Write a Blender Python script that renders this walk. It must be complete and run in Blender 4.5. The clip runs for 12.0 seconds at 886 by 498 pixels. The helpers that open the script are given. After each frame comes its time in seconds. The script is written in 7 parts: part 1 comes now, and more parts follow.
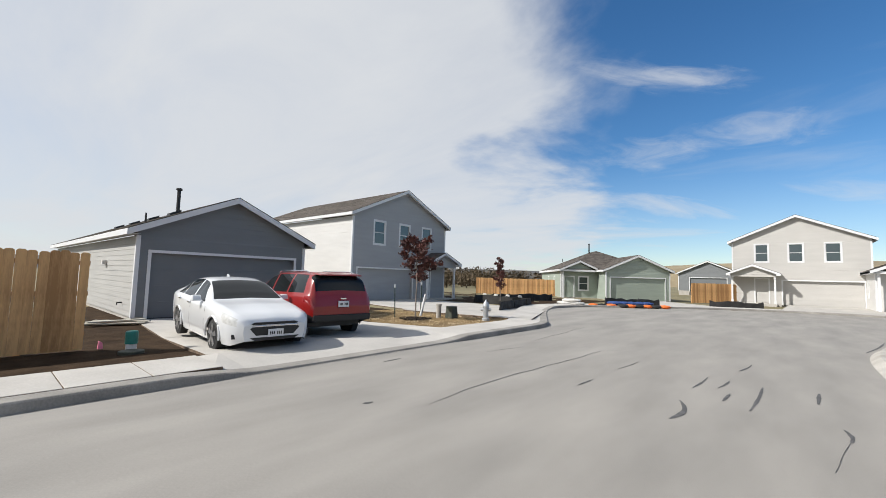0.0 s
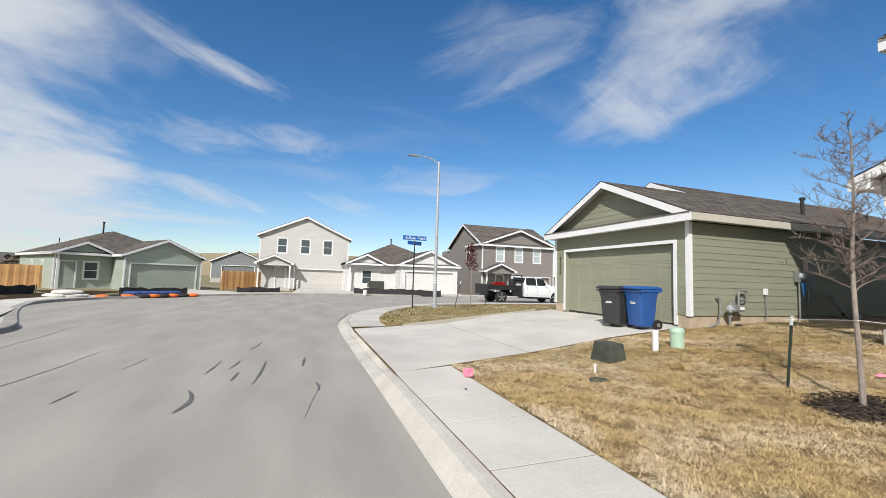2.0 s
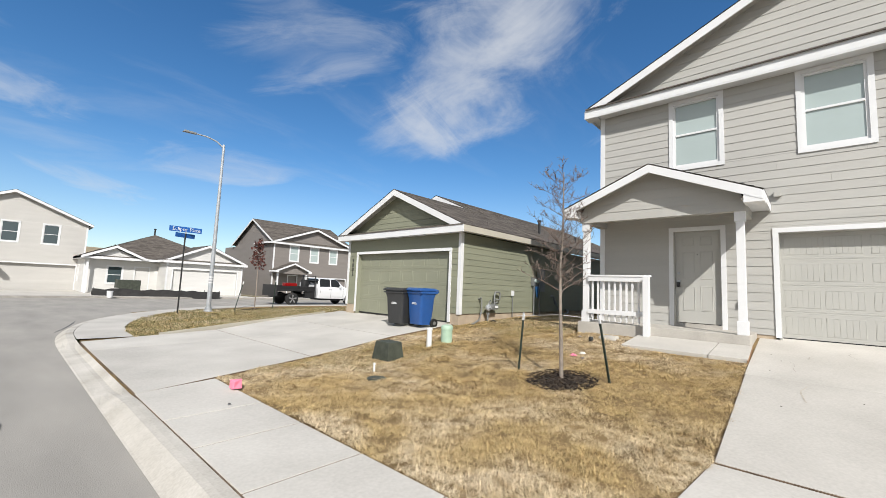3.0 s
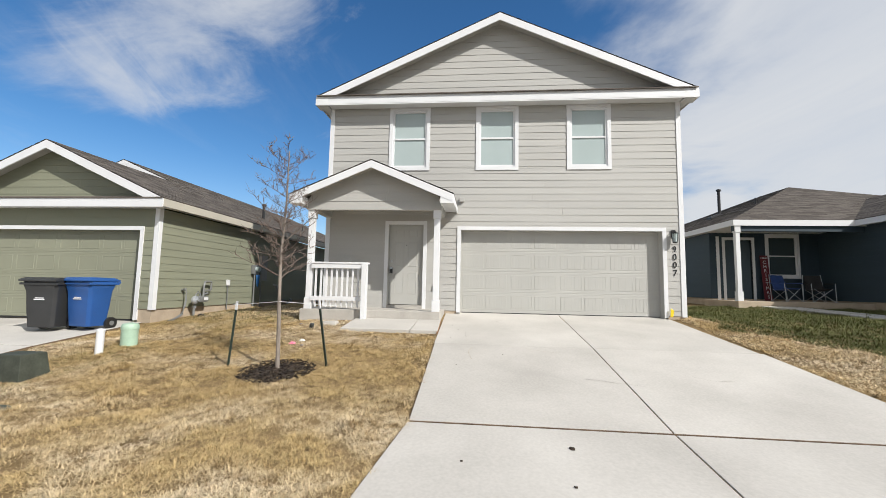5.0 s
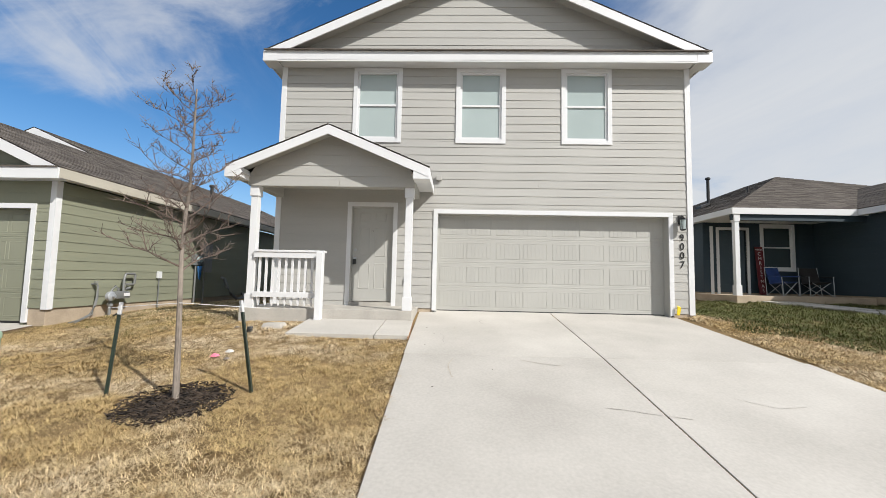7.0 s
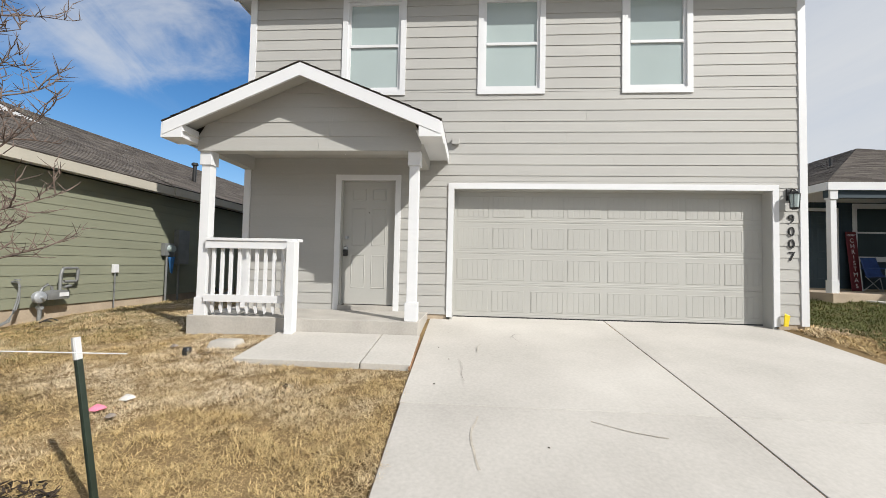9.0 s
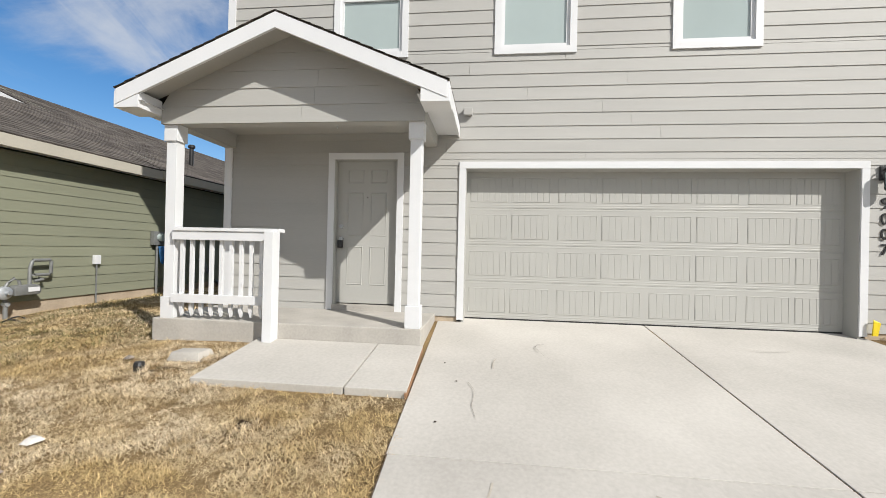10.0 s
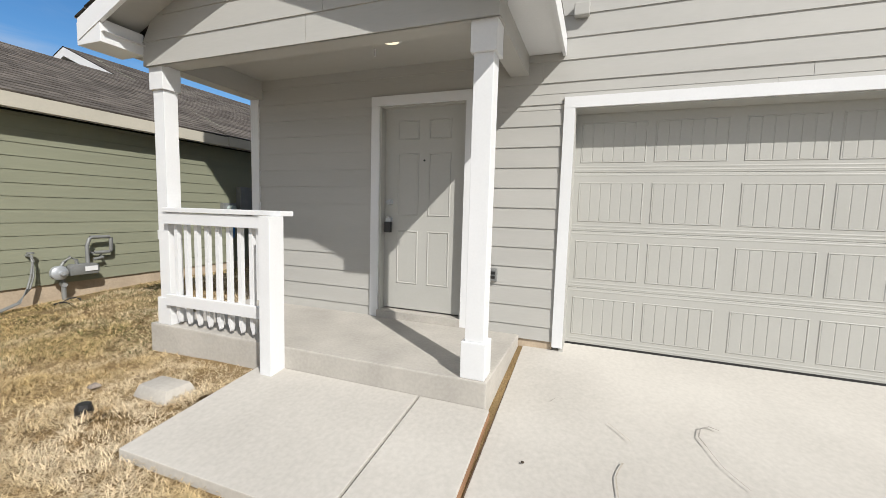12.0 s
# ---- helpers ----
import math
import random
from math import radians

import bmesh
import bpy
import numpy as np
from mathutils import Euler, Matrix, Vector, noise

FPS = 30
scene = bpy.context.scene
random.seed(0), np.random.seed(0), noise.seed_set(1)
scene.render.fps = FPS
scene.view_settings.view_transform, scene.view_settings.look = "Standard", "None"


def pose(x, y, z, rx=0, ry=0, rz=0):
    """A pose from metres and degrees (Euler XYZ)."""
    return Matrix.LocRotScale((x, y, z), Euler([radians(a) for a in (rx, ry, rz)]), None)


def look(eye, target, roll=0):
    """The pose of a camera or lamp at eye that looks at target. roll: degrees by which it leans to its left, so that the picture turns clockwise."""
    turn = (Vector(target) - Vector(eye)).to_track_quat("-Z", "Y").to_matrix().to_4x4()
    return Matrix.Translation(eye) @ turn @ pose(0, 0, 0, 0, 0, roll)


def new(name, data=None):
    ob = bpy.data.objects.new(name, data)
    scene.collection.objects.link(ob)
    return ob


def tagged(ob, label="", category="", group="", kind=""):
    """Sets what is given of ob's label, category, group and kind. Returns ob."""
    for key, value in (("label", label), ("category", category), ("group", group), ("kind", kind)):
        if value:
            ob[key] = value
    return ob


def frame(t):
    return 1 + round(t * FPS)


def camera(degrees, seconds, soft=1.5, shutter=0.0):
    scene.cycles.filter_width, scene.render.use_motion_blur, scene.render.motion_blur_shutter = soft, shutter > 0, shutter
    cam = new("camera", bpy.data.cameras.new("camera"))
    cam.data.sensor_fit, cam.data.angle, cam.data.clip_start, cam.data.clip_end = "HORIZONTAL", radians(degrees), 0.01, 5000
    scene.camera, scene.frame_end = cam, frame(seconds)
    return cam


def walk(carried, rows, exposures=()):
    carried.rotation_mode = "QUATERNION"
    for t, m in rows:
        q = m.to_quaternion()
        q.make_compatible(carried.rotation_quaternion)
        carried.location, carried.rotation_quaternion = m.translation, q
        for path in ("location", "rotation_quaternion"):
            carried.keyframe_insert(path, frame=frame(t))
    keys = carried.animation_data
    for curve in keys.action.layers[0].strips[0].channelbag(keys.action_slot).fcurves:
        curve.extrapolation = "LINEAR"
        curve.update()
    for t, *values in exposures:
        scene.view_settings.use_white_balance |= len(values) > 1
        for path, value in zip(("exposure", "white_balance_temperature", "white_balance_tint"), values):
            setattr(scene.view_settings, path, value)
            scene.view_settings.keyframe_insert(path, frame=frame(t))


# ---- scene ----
cam = camera(95.3, 12.0, soft=0.8)
PATH = [
    (0, (0.095, 0.03, 1.579), (-1.206, 1.543, 1.72), 1.7),
    (0.5, (0.13, 0.135, 1.573), (-0.739, 1.931, 1.715), 1.4),
    (1, (0.143, 0.141, 1.58), (-0.195, 2.107, 1.725), 1.1),
    (1.5, (0.16, 0.185, 1.572), (0.295, 2.175, 1.716), 1.3),
    (2, (0.234, 0.212, 1.567), (0.891, 2.096, 1.717), 1.8),
    (2.5, (0.346, 0.178, 1.569), (1.416, 1.86, 1.736), 2.1),
    (3, (0.426, 0.171, 1.577), (1.889, 1.521, 1.77), 2.4),
    (3.5, (0.438, 0.166, 1.578), (2.157, 1.167, 1.792), 2.1),
    (3.7, (0.465, 0.161, 1.583), (2.262, 1.014, 1.79), 1.7),
    (5.3, (0.745, 0.174, 1.492), (2.733, 0.295, 1.672), 1.2),
    (5.5, (0.882, 0.17, 1.484), (2.873, 0.267, 1.657), 1.2),
    (6, (1.291, 0.221, 1.469), (3.284, 0.286, 1.627), 1.2),
    (6.5, (1.681, 0.281, 1.498), (3.674, 0.336, 1.648), 1.2),
    (7, (2.178, 0.283, 1.541), (4.171, 0.343, 1.691), 1.2),
    (7.2, (2.372, 0.288, 1.556), (4.366, 0.353, 1.703), 1.2),
    (9, (4.291, 0.356, 1.713), (6.284, 0.501, 1.793), 1.2),
    (9.5, (4.758, 0.34, 1.764), (6.75, 0.514, 1.817), 1.2),
    (10, (5.266, 0.34, 1.829), (7.254, 0.564, 1.835), 1.3),
    (10.5, (5.721, 0.315, 1.865), (7.7, 0.604, 1.832), 1.5),
    (11, (6.237, 0.325, 1.93), (8.193, 0.734, 1.839), 1.6),
    (11.5, (6.682, 0.376, 1.993), (8.603, 0.915, 1.855), 1.7),
    (12, (7.162, 0.445, 2.069), (9.024, 1.149, 1.88), 1.6),
]
walk(cam, [(t, look(eye, target, roll)) for t, eye, target, roll in PATH], ((0, 0.0), (2.5, 0.03), (3.7, 0.01), (6, -0.01), (9, -0.03), (10, -0.05), (12, -0.08)))

# ---- world, sun ----
SUN_TO = Vector((-0.62 * 0.777, -0.785 * 0.777, 0.629)).normalized()
scene.view_settings.exposure = 0.0
world = bpy.data.worlds.new("sky")
scene.world = world
world.use_nodes = True
wt = world.node_tree
wt.nodes.clear()


def wnode(kind, **vals):
    n = wt.nodes.new(kind)
    for k, v in vals.items():
        n.inputs[k].default_value = v
    return n


sky = wt.nodes.new("ShaderNodeTexSky")
sky.sky_type, sky.sun_disc = "NISHITA", False
sky.sun_elevation = math.asin(SUN_TO.z)
sky.sun_rotation = math.atan2(SUN_TO.x, SUN_TO.y)
sky.air_density, sky.dust_density, sky.ozone_density = 1.0, 0.1, 4.0
coord = wt.nodes.new("ShaderNodeTexCoord")
# clouds: drawn-out cirrus and a thick bank towards the west and south
split = wt.nodes.new("ShaderNodeSeparateXYZ")
wt.links.new(coord.outputs["Generated"], split.inputs[0])


def wmath(op, a, b=None, clamp=False):
    n = wt.nodes.new("ShaderNodeMath")
    n.operation, n.use_clamp = op, clamp
    for k, v in ((0, a), (1, b)):
        if v is None:
            continue
        if isinstance(v, (int, float)):
            n.inputs[k].default_value = v
        else:
            wt.links.new(v, n.inputs[k])
    return n.outputs[0]


zc = wmath("MAXIMUM", wmath("ADD", split.outputs[2], 0.12), 0.05)
px = wmath("DIVIDE", split.outputs[0], zc)
py = wmath("DIVIDE", split.outputs[1], zc)
comb = wt.nodes.new("ShaderNodeCombineXYZ")
wt.links.new(px, comb.inputs[0]), wt.links.new(py, comb.inputs[1])
turn = wt.nodes.new("ShaderNodeMapping")
turn.inputs["Rotation"].default_value = (0, 0, radians(28))
turn.inputs["Scale"].default_value = (0.55, 1.5, 1)
wt.links.new(comb.outputs[0], turn.inputs[0])
n1 = wnode("ShaderNodeTexNoise", Scale=0.9, Detail=9.0, Roughness=0.6, Distortion=0.5)
wt.links.new(turn.outputs[0], n1.inputs["Vector"])
n2 = wnode("ShaderNodeTexNoise", Scale=0.8, Detail=8.0, Roughness=0.55, Distortion=0.3)
wt.links.new(comb.outputs[0], n2.inputs["Vector"])


def ramp(v, lo, hi, n=None):
    r = wt.nodes.new("ShaderNodeMapRange")
    r.interpolation_type = "SMOOTHSTEP"
    r.inputs["From Min"].default_value, r.inputs["From Max"].default_value = lo, hi
    wt.links.new(v, r.inputs["Value"])
    return r.outputs[0]


wisps = wmath("MULTIPLY", ramp(n1.outputs["Fac"], 0.5, 0.78), 0.22)
flat = wmath("MAXIMUM", wmath("SQRT", wmath("ADD", wmath("MULTIPLY", split.outputs[0], split.outputs[0]), wmath("MULTIPLY", split.outputs[1], split.outputs[1]))), 0.02)
lean = wmath("DIVIDE", wmath("ADD", wmath("MULTIPLY", split.outputs[0], -0.71), wmath("MULTIPLY", split.outputs[1], -0.70)), flat)
bank = ramp(wmath("ADD", lean, wmath("MULTIPLY", wmath("SUBTRACT", n2.outputs["Fac"], 0.5), 1.3)), -0.52, -0.2)
bank = wmath("MULTIPLY", bank, wmath("ADD", 0.62, wmath("MULTIPLY", n1.outputs["Fac"], 0.55)), True)
cloud = wmath("MAXIMUM", wisps, bank, True)


def wdot(v):
    n = wt.nodes.new("ShaderNodeVectorMath")
    n.operation = "DOT_PRODUCT"
    n.inputs[1].default_value = v
    wt.links.new(coord.outputs["Generated"], n.inputs[0])
    return n.outputs["Value"]


def streamer(azimuth, height, tilt, half, width, thick, rough):
    """One drawn-out cloud: its bearing, height, slope, half length and half width in degrees."""
    a, e, k = radians(azimuth), radians(height), radians(tilt)
    mid = Vector((math.sin(a) * math.cos(e), math.cos(a) * math.cos(e), math.sin(e)))
    level = mid.cross(Vector((0, 0, 1))).normalized()
    up = level.cross(mid)
    along, over = level * math.cos(k) + up * math.sin(k), up * math.cos(k) - level * math.sin(k)
    u = wmath("MULTIPLY", wdot(along), 1 / math.sin(radians(half)))
    v = wmath("MULTIPLY", wdot(over), 1 / math.sin(radians(width)))
    place = wt.nodes.new("ShaderNodeCombineXYZ")
    wt.links.new(wmath("MULTIPLY", u, 0.7 * min(3.0, half / width) * 0.55), place.inputs[0])
    wt.links.new(v, place.inputs[1])
    place.inputs[2].default_value = azimuth + height
    fluff = wnode("ShaderNodeTexNoise", Scale=0.9, Detail=8.0, Roughness=0.62, Distortion=0.9)
    wt.links.new(place.outputs[0], fluff.inputs["Vector"])
    swirl = wmath("MULTIPLY", wmath("SUBTRACT", fluff.outputs["Fac"], 0.5), rough)
    body = wmath("SUBTRACT", wmath("ADD", 0.75, swirl), wmath("ADD", wmath("MULTIPLY", u, u), wmath("MULTIPLY", v, v)))
    ahead = wmath("GREATER_THAN", wdot(mid), 0.3)
    return wmath("MULTIPLY", wmath("MULTIPLY", ramp(body, -0.3, 1.5), thick), ahead)


for row in ((52, 28.8, 24, 14, 8, 0.6, 4.6), (46, 24, -44, 7, 5, 0.5, 4.2), (60, 34, 30, 9, 5, 0.5, 4.2), (28, 30.8, 12, 12, 6, 0.4, 4.2), (-9.5, 24.4, -13, 8, 1.3, 0.6, 2.6),
            (-2.1, 17.3, -6, 7, 2.2, 0.42, 3.2), (-13.1, 16.4, -2, 7, 2.0, 0.4, 3.2), (-10.3, 9.4, -12, 9, 1.6, 0.6, 2.8), (-11.7, 6.1, 2, 8, 0.9, 0.6, 2.2),
            (-14, 25.4, -18, 10, 1.9, 0.34, 3.2), (-28.8, 13.6, -1, 9, 1.0, 0.6, 2.4), (-24, 6.5, 1, 18, 1.2, 0.7, 2.6), (-29.5, 8.3, 3, 12, 1.2, 0.6, 2.6),
            (47.2, 37, 12, 10, 3.6, 0.4, 3.6), (6, 9.5, -12, 7, 1.6, 0.45, 2.8), (19, 13.6, -1, 11, 2.6, 0.4, 3.4), (75, 24, 20, 10, 4, 0.4, 4.0)):
    cloud = wmath("ADD", cloud, wmath("MULTIPLY", streamer(*row), wmath("SUBTRACT", 1.0, cloud)), True)
haze = wmath("SUBTRACT", 1.0, ramp(split.outputs[2], 0.0, 0.30))
bg_sky = wnode("ShaderNodeBackground", Strength=0.127)
bg_cloud = wnode("ShaderNodeBackground", Strength=0.76)
bg_cloud.inputs["Color"].default_value = (0.93, 0.96, 1.0, 1)
deep = wnode("ShaderNodeHueSaturation", Saturation=1.22)
wt.links.new(sky.outputs[0], deep.inputs["Color"])
wt.links.new(deep.outputs[0], bg_sky.inputs["Color"])
mix = wt.nodes.new("ShaderNodeMixShader")
wt.links.new(wmath("MAXIMUM", cloud, wmath("MULTIPLY", haze, 0.22)), mix.inputs[0])
wt.links.new(bg_sky.outputs[0], mix.inputs[1]), wt.links.new(bg_cloud.outputs[0], mix.inputs[2])
out = wt.nodes.new("ShaderNodeOutputWorld")
wt.links.new(mix.outputs[0], out.inputs["Surface"])
sun = new("sun", bpy.data.lights.new("sun", "SUN"))
sun.data.energy, sun.data.angle, sun.data.color = 5.5, radians(0.55), (1.0, 0.968, 0.92)
sun.matrix_world = look(SUN_TO * 60, (0, 0, 0))


# ---- materials ----
def mat(name, color, rough=0.8, vary=0.12, scale=3.0, fine=60.0, bump=0.15, metal=0.0, tint=None, island=0.0, rand=0.0, stretch=(1, 1, 1), spec=0.5, coat=0.0, height=0.004):
    m = bpy.data.materials.new(name)
    m.use_nodes = True
    t = m.node_tree
    b = t.nodes["Principled BSDF"]
    b.inputs["Roughness"].default_value, b.inputs["Metallic"].default_value = rough, metal
    b.inputs["Specular IOR Level"].default_value = spec
    b.inputs["Coat Weight"].default_value = coat
    b.inputs["Coat Roughness"].default_value = 0.04
    co = t.nodes.new("ShaderNodeTexCoord")
    mp = t.nodes.new("ShaderNodeMapping")
    mp.inputs["Scale"].default_value = stretch
    t.links.new(co.outputs["Object"], mp.inputs[0])
    na, nb = t.nodes.new("ShaderNodeTexNoise"), t.nodes.new("ShaderNodeTexNoise")
    na.inputs["Scale"].default_value, na.inputs["Detail"].default_value = scale, 5
    nb.inputs["Scale"].default_value, nb.inputs["Detail"].default_value = fine, 3
    t.links.new(mp.outputs[0], na.inputs["Vector"]), t.links.new(mp.outputs[0], nb.inputs["Vector"])
    sm = t.nodes.new("ShaderNodeMath")
    sm.operation = "ADD"
    half = t.nodes.new("ShaderNodeMath")
    half.operation = "MULTIPLY"
    half.inputs[1].default_value = 0.45
    t.links.new(nb.outputs["Fac"], half.inputs[0])
    t.links.new(na.outputs["Fac"], sm.inputs[0]), t.links.new(half.outputs[0], sm.inputs[1])
    last = sm.outputs[0]
    if island or rand:
        src = t.nodes.new("ShaderNodeNewGeometry").outputs["Random Per Island"] if island else t.nodes.new("ShaderNodeObjectInfo").outputs["Random"]
        mul = t.nodes.new("ShaderNodeMath")
        mul.operation = "MULTIPLY_ADD"
        mul.inputs[1].default_value = island or rand
        t.links.new(src, mul.inputs[0]), t.links.new(last, mul.inputs[2])
        sub = t.nodes.new("ShaderNodeMath")
        sub.operation = "SUBTRACT"
        sub.inputs[1].default_value = (island or rand) / 2
        t.links.new(mul.outputs[0], sub.inputs[0])
        last = sub.outputs[0]
    mr = t.nodes.new("ShaderNodeMapRange")
    mr.inputs["From Min"].default_value, mr.inputs["From Max"].default_value = 0.45, 1.0
    t.links.new(last, mr.inputs["Value"])
    mx = t.nodes.new("ShaderNodeMix")
    mx.data_type = "RGBA"
    lo = tint or tuple(c * (1 - vary * 2) for c in color)
    hi = tuple(min(1, c * (1 + vary)) for c in color)
    mx.inputs[6].default_value, mx.inputs[7].default_value = (*lo, 1), (*hi, 1)
    t.links.new(mr.outputs[0], mx.inputs[0])
    t.links.new(mx.outputs[2], b.inputs["Base Color"])
    if bump:
        bp = t.nodes.new("ShaderNodeBump")
        bp.inputs["Strength"].default_value, bp.inputs["Distance"].default_value = bump, height
        t.links.new(sm.outputs[0], bp.inputs["Height"])
        t.links.new(bp.outputs[0], b.inputs["Normal"])
    return m


ASPHALT = mat("asphalt", (0.30, 0.28, 0.25), 0.92, 0.12, 0.8, 90, 0.8, tint=(0.215, 0.202, 0.182), stretch=(1.6, 0.45, 1), height=0.006)
TAR = mat("tar", (0.11, 0.105, 0.1), 0.75, 0.3, 8, 60, 0.3)
CONCRETE = mat("concrete", (0.505, 0.48, 0.438), 0.9, 0.05, 0.8, 34, 0.25, tint=(0.37, 0.348, 0.315), rand=0.12)
JOINT = mat("joint_dirt", (0.15, 0.105, 0.07), 1.0, 0.3, 5, 40, 0.4)
CONC_DARK = mat("foundation_concrete", (0.42, 0.395, 0.355), 0.9, 0.1, 2.5, 40, 0.4)
CONC_TAN = mat("stained_concrete", (0.42, 0.34, 0.25), 0.9, 0.12, 2.5, 40, 0.4)
KERB = mat("rolled_kerb", (0.45, 0.425, 0.385), 0.9, 0.16, 1.6, 40, 0.4, tint=(0.30, 0.275, 0.235))
# Darker than the east kerb: the shade on its street face is in the colour.
KERB_SHADED = mat("kerb_concrete", (0.30, 0.28, 0.25), 0.9, 0.2, 1.5, 40, 0.3)
DIRT = mat("dirt", (0.05, 0.032, 0.019), 1.0, 0.3, 2.2, 26, 1.0, spec=0.08, tint=(0.022, 0.0145, 0.009), height=0.03)
MULCH = mat("mulch", (0.05, 0.035, 0.024), 1.0, 0.4, 12, 70, 1.0, island=0.8)
SOIL = mat("lawn_soil", (0.25, 0.175, 0.088), 1.0, 0.25, 0.9, 60, 1.0, tint=(0.10, 0.067, 0.033), height=0.04, spec=0.1)


def straw(name, pale, gold, brown, spread=0.5):
    """Turf colours: pale and golden patches, brown thin spots, and each blade a little different."""
    m = bpy.data.materials.new(name)
    m.use_nodes = True
    t = m.node_tree
    b = t.nodes["Principled BSDF"]
    b.inputs["Roughness"].default_value, b.inputs["Specular IOR Level"].default_value = 0.85, 0.25
    co = t.nodes.new("ShaderNodeTexCoord")

    def cloud_of(scale, detail, lo, hi):
        n, r = t.nodes.new("ShaderNodeTexNoise"), t.nodes.new("ShaderNodeMapRange")
        n.inputs["Scale"].default_value, n.inputs["Detail"].default_value, n.inputs["Distortion"].default_value = scale, detail, 0.6
        r.inputs["From Min"].default_value, r.inputs["From Max"].default_value = lo, hi
        t.links.new(co.outputs["Object"], n.inputs["Vector"]), t.links.new(n.outputs["Fac"], r.inputs["Value"])
        return r.outputs[0]

    def blend(fac, a, c):
        x = t.nodes.new("ShaderNodeMix")
        x.data_type = "RGBA"
        t.links.new(fac, x.inputs[0])
        for k, q in ((6, a), (7, c)):
            if isinstance(q, tuple):
                x.inputs[k].default_value = (*q, 1)
            else:
                t.links.new(q, x.inputs[k])
        return x.outputs[2]

    patches = blend(cloud_of(0.75, 4, 0.4, 0.62), gold, pale)
    tone = blend(cloud_of(6.5, 6, 0.5, 0.74), patches, brown)
    each = t.nodes.new("ShaderNodeMapRange")
    each.inputs["To Min"].default_value, each.inputs["To Max"].default_value = 1 - spread, 1 + spread * 0.6
    t.links.new(t.nodes.new("ShaderNodeNewGeometry").outputs["Random Per Island"], each.inputs["Value"])
    hsv = t.nodes.new("ShaderNodeHueSaturation")
    t.links.new(each.outputs[0], hsv.inputs["Value"]), t.links.new(tone, hsv.inputs["Color"])
    t.links.new(hsv.outputs[0], b.inputs["Base Color"])
    return m


GRASS = straw("dry_grass", (0.69, 0.565, 0.385), (0.55, 0.405, 0.195), (0.36, 0.245, 0.115), 0.42)
GRASS_G = straw("green_grass", (0.16, 0.165, 0.06), (0.10, 0.115, 0.036), (0.11, 0.085, 0.035), 0.45)
FIELD = mat("field", (0.20, 0.165, 0.09), 1.0, 0.3, 0.05, 1.4, 0.6, tint=(0.12, 0.11, 0.055), height=0.1)
S_GREIGE = mat("greige_siding", (0.405, 0.397, 0.371), 0.62, 0.035, 1.4, 30, 0.25, rand=0.22, stretch=(0.4, 0.4, 2.5))
S_OLIVE = mat("olive_siding", (0.225, 0.232, 0.165), 0.62, 0.05, 1.4, 30, 0.25, rand=0.22, stretch=(0.4, 0.4, 2.5))
S_SLATE = mat("slate_siding", (0.024, 0.043, 0.058), 0.62, 0.06, 1.4, 30, 0.25, stretch=(0.4, 0.4, 2.5))
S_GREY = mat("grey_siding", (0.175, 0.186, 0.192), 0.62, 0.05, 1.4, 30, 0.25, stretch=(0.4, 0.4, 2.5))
# Front of the pale house, its shade put into a greyer colour.
S_PALE_SHADED = mat("shaded_pale_siding", (0.34, 0.345, 0.35), 0.62, 0.05, 1.4, 30, 0.25, stretch=(0.4, 0.4, 2.5))
S_CREAM = mat("cream_siding", (0.47, 0.455, 0.43), 0.62, 0.04, 1.4, 30, 0.2, stretch=(0.4, 0.4, 2.5))
S_SAGE = mat("sage_siding", (0.30, 0.345, 0.295), 0.62, 0.05, 1.4, 30, 0.2, stretch=(0.4, 0.4, 2.5))
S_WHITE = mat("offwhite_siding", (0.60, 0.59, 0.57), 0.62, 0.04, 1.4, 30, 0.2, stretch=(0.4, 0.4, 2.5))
# Paler than the grey front: sunlight on the side wall put into the colour.
S_GREY_SUN = mat("sunlit_grey_siding", (0.40, 0.395, 0.375), 0.62, 0.04, 1.4, 30, 0.2, stretch=(0.4, 0.4, 2.5))
TAN = mat("tan_trim", (0.46, 0.43, 0.36), 0.55, 0.05, 1.4, 30, 0.1)
S_TAUPE = mat("taupe_siding", (0.20, 0.18, 0.165), 0.62, 0.05, 1.4, 30, 0.2, stretch=(0.4, 0.4, 2.5))
D_GREIGE = mat("greige_paint", (0.408, 0.403, 0.374), 0.5, 0.03, 1.2, 50, 0.06)
D_OLIVE = mat("olive_paint", (0.235, 0.24, 0.175), 0.5, 0.04, 1.2, 50, 0.06)
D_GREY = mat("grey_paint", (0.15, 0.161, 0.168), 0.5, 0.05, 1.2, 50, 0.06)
D_SLATE = mat("slate_paint", (0.05, 0.075, 0.09), 0.5, 0.05, 1.2, 50, 0.06)
WHITE = mat("white_trim", (0.67, 0.675, 0.68), 0.5, 0.03, 1.5, 60, 0.08)
SHINGLE = mat("shingle", (0.118, 0.103, 0.09), 0.95, 0.2, 3, 160, 0.6, island=0.5, height=0.003, spec=0.2)
GLASS = mat("window_glass", (0.05, 0.07, 0.075), 0.03, 0.05, 0.5, 2, 0, spec=0.9)
BLIND = mat("pale_blind_glass", (0.37, 0.435, 0.425), 0.12, 0.03, 0.8, 3, 0, spec=0.8)
BLACK = mat("black_metal", (0.018, 0.018, 0.018), 0.45, 0.2, 6, 60, 0.1)
STEEL = mat("galvanised_steel", (0.42, 0.44, 0.46), 0.42, 0.12, 5, 40, 0.15, metal=0.35)
CHROME = mat("chrome", (0.75, 0.75, 0.76), 0.15, 0.03, 5, 40, 0, metal=1.0)
